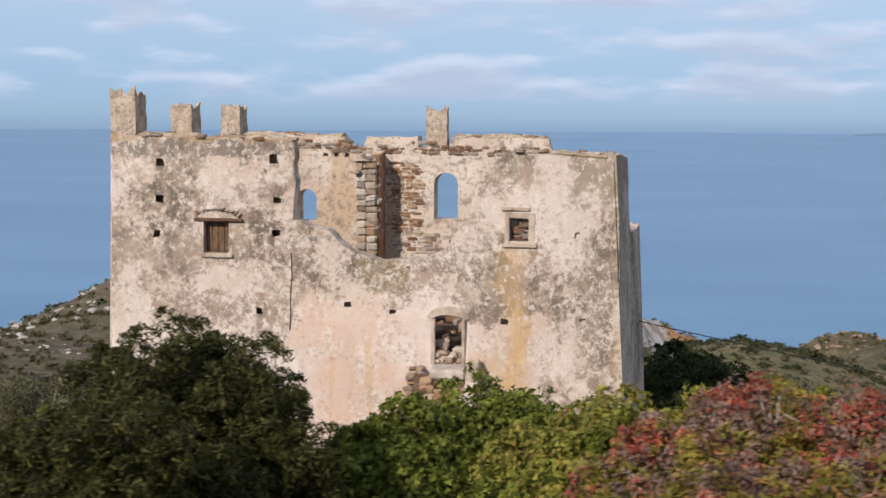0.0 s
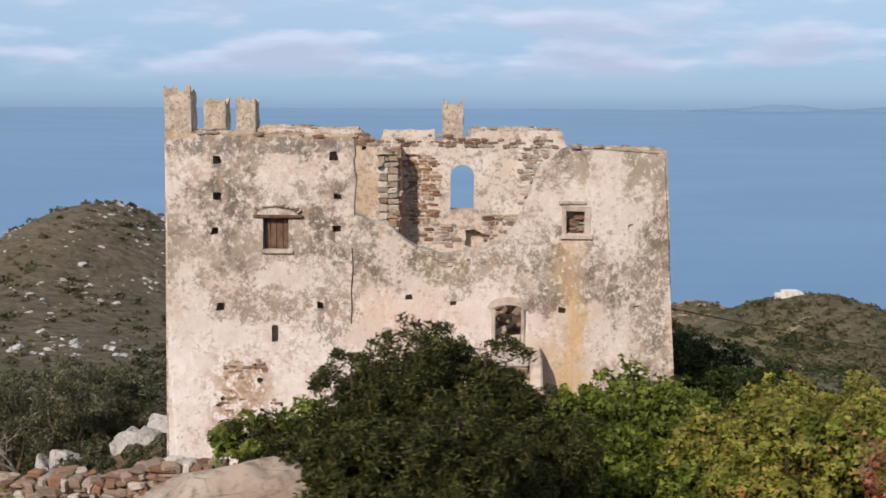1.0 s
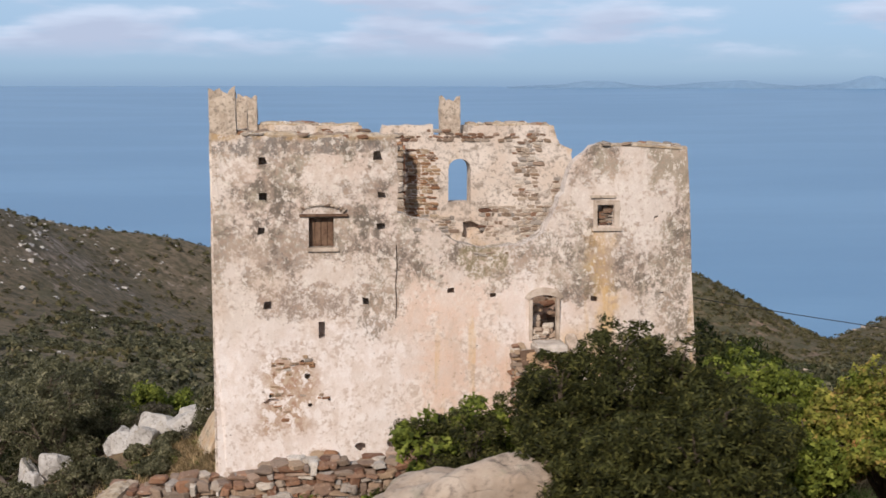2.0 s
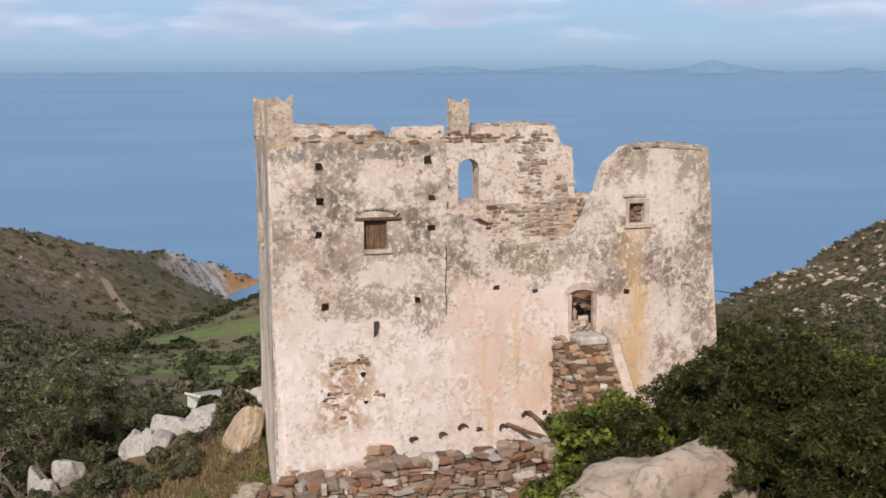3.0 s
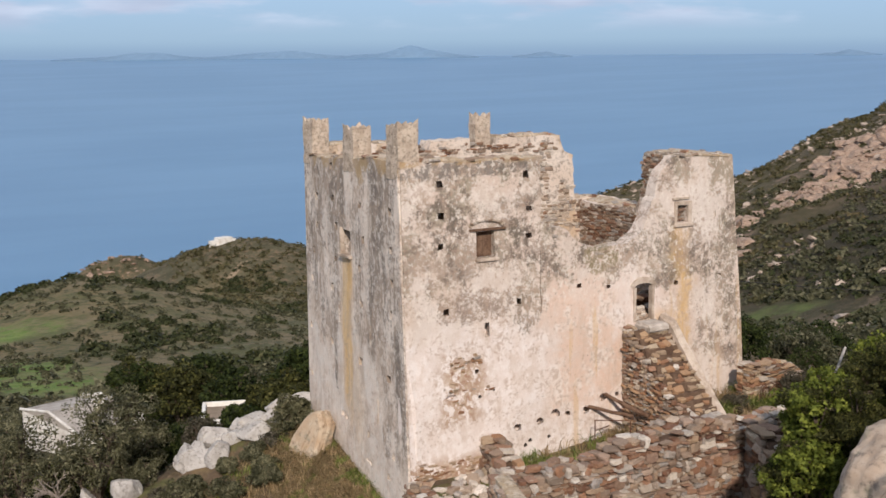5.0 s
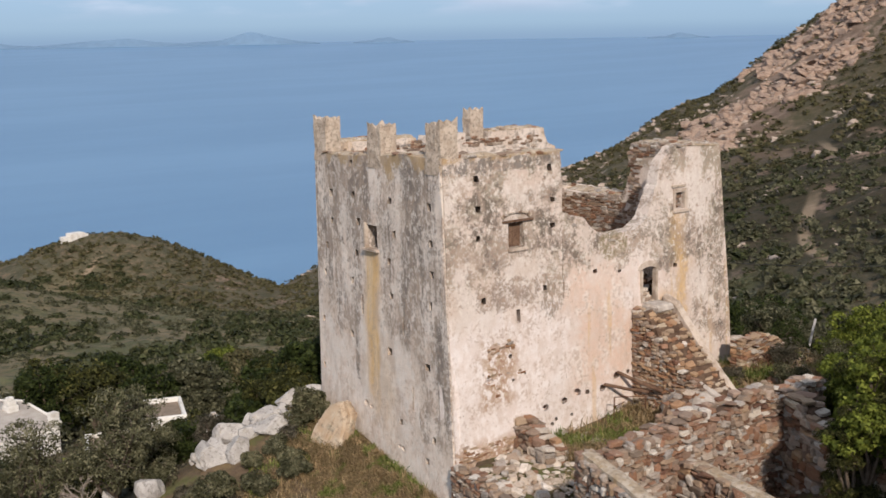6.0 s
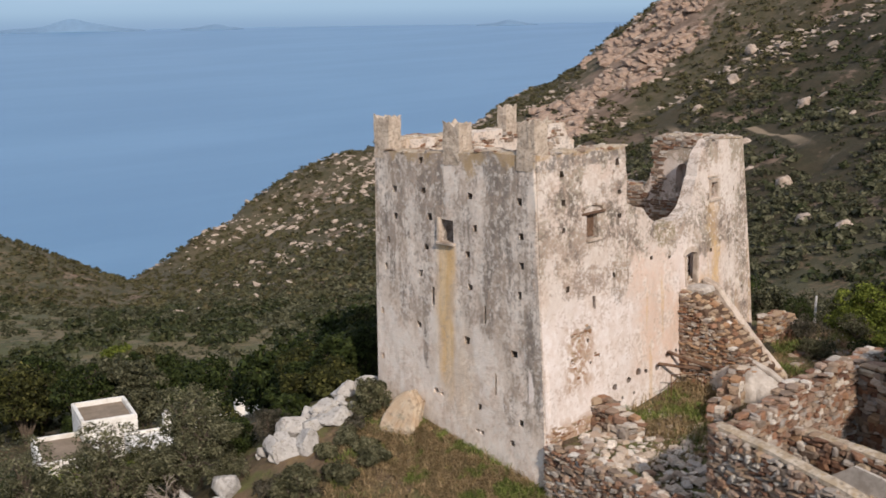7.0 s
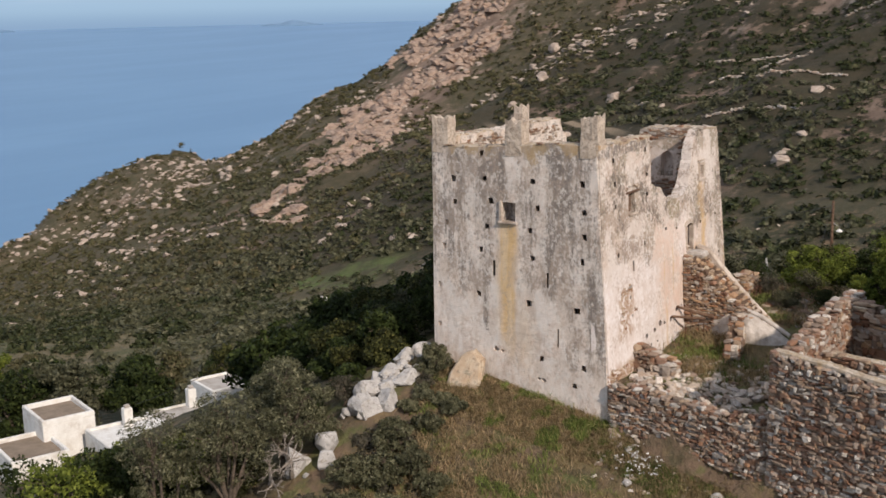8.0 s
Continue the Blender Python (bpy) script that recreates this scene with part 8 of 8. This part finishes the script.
# ---------------------------------------------------------------- bare masonry in the tower's faces
face_stones(w_back, back_pt, (0, -1, 0), ((11.2, 7.2, 12.3, 11.2), (9.9, 7.0, 12.9, 8.6), (6.9, 7.2, 8.9, 8.2), (12.7, 7.5, 13.5, 9.6)), "slate", 1, (0.33, 0.13), 0.97, 0.05)
face_stones(w_back, back_pt, (0, -1, 0), ((1.2, 11.0, 12.6, 11.4),), "stone", 2, (0.30, 0.10), 0.85, 0.05)
face_stones(w_back, back_pt, (0, -1, 0), ((13.6, 6.6, 14.1, 8.7),), "stone", 3, (0.30, 0.12), 0.9)
face_stones(w_front, front_pt, (0, -1, 0), ((1.55, 3.5, 2.45, 3.95), (1.75, 4.2, 2.35, 4.75), (1.9, 2.7, 2.3, 3.3), (2.5, 4.45, 3.2, 4.75), (2.3, 3.55, 2.7, 3.75), (3.1, 3.35, 3.6, 3.6), (0.2, 0.6, 3.4, 1.25)), "rust", 4, (0.22, 0.085), 0.8, 0.068)
face_stones(w_back, back_pt, (0, -1, 0), ((6.9, 8.1, 8.2, 10.7),), "rust", 9, (0.27, 0.11), 0.92, 0.05)
face_stones(w_front, front_pt, (0, -1, 0), ((6.2, 8.4, 7.2, 8.75), (8.0, 7.75, 9.8, 8.1)), "slate", 5, (0.26, 0.10), 0.6, 0.07)
face_stones(w_east, lambda u, v: (13.95, u, v), (-1, 0, 0), ((1.0, 6.8, 4.9, 8.35), (4.9, 6.6, 9.1, 8.55), (4.1, 8.4, 4.8, 11.0), (1.0, 8.4, 2.4, 10.6), (1.0, 10.6, 4.8, 11.2)), "stone", 6, (0.32, 0.11), 0.95)


def settle(ob):
    """The tower has sunk a little at its eastern end."""
    for c in ob.children:
        if c.type == "MESH":
            if c.data.users > 1:
                c.location.z -= 0.010 * c.matrix_world.translation.x
            else:
                x0 = c.matrix_world.translation.x
                n = len(c.data.vertices)
                co = np.empty(n * 3)
                c.data.vertices.foreach_get("co", co)
                co = co.reshape(-1, 3)
                co[:, 2] -= 0.010 * (co[:, 0] + x0)
                c.data.vertices.foreach_set("co", co.ravel())
                c.data.update()
        settle(c)


bpy.context.view_layer.update()
settle(tower)
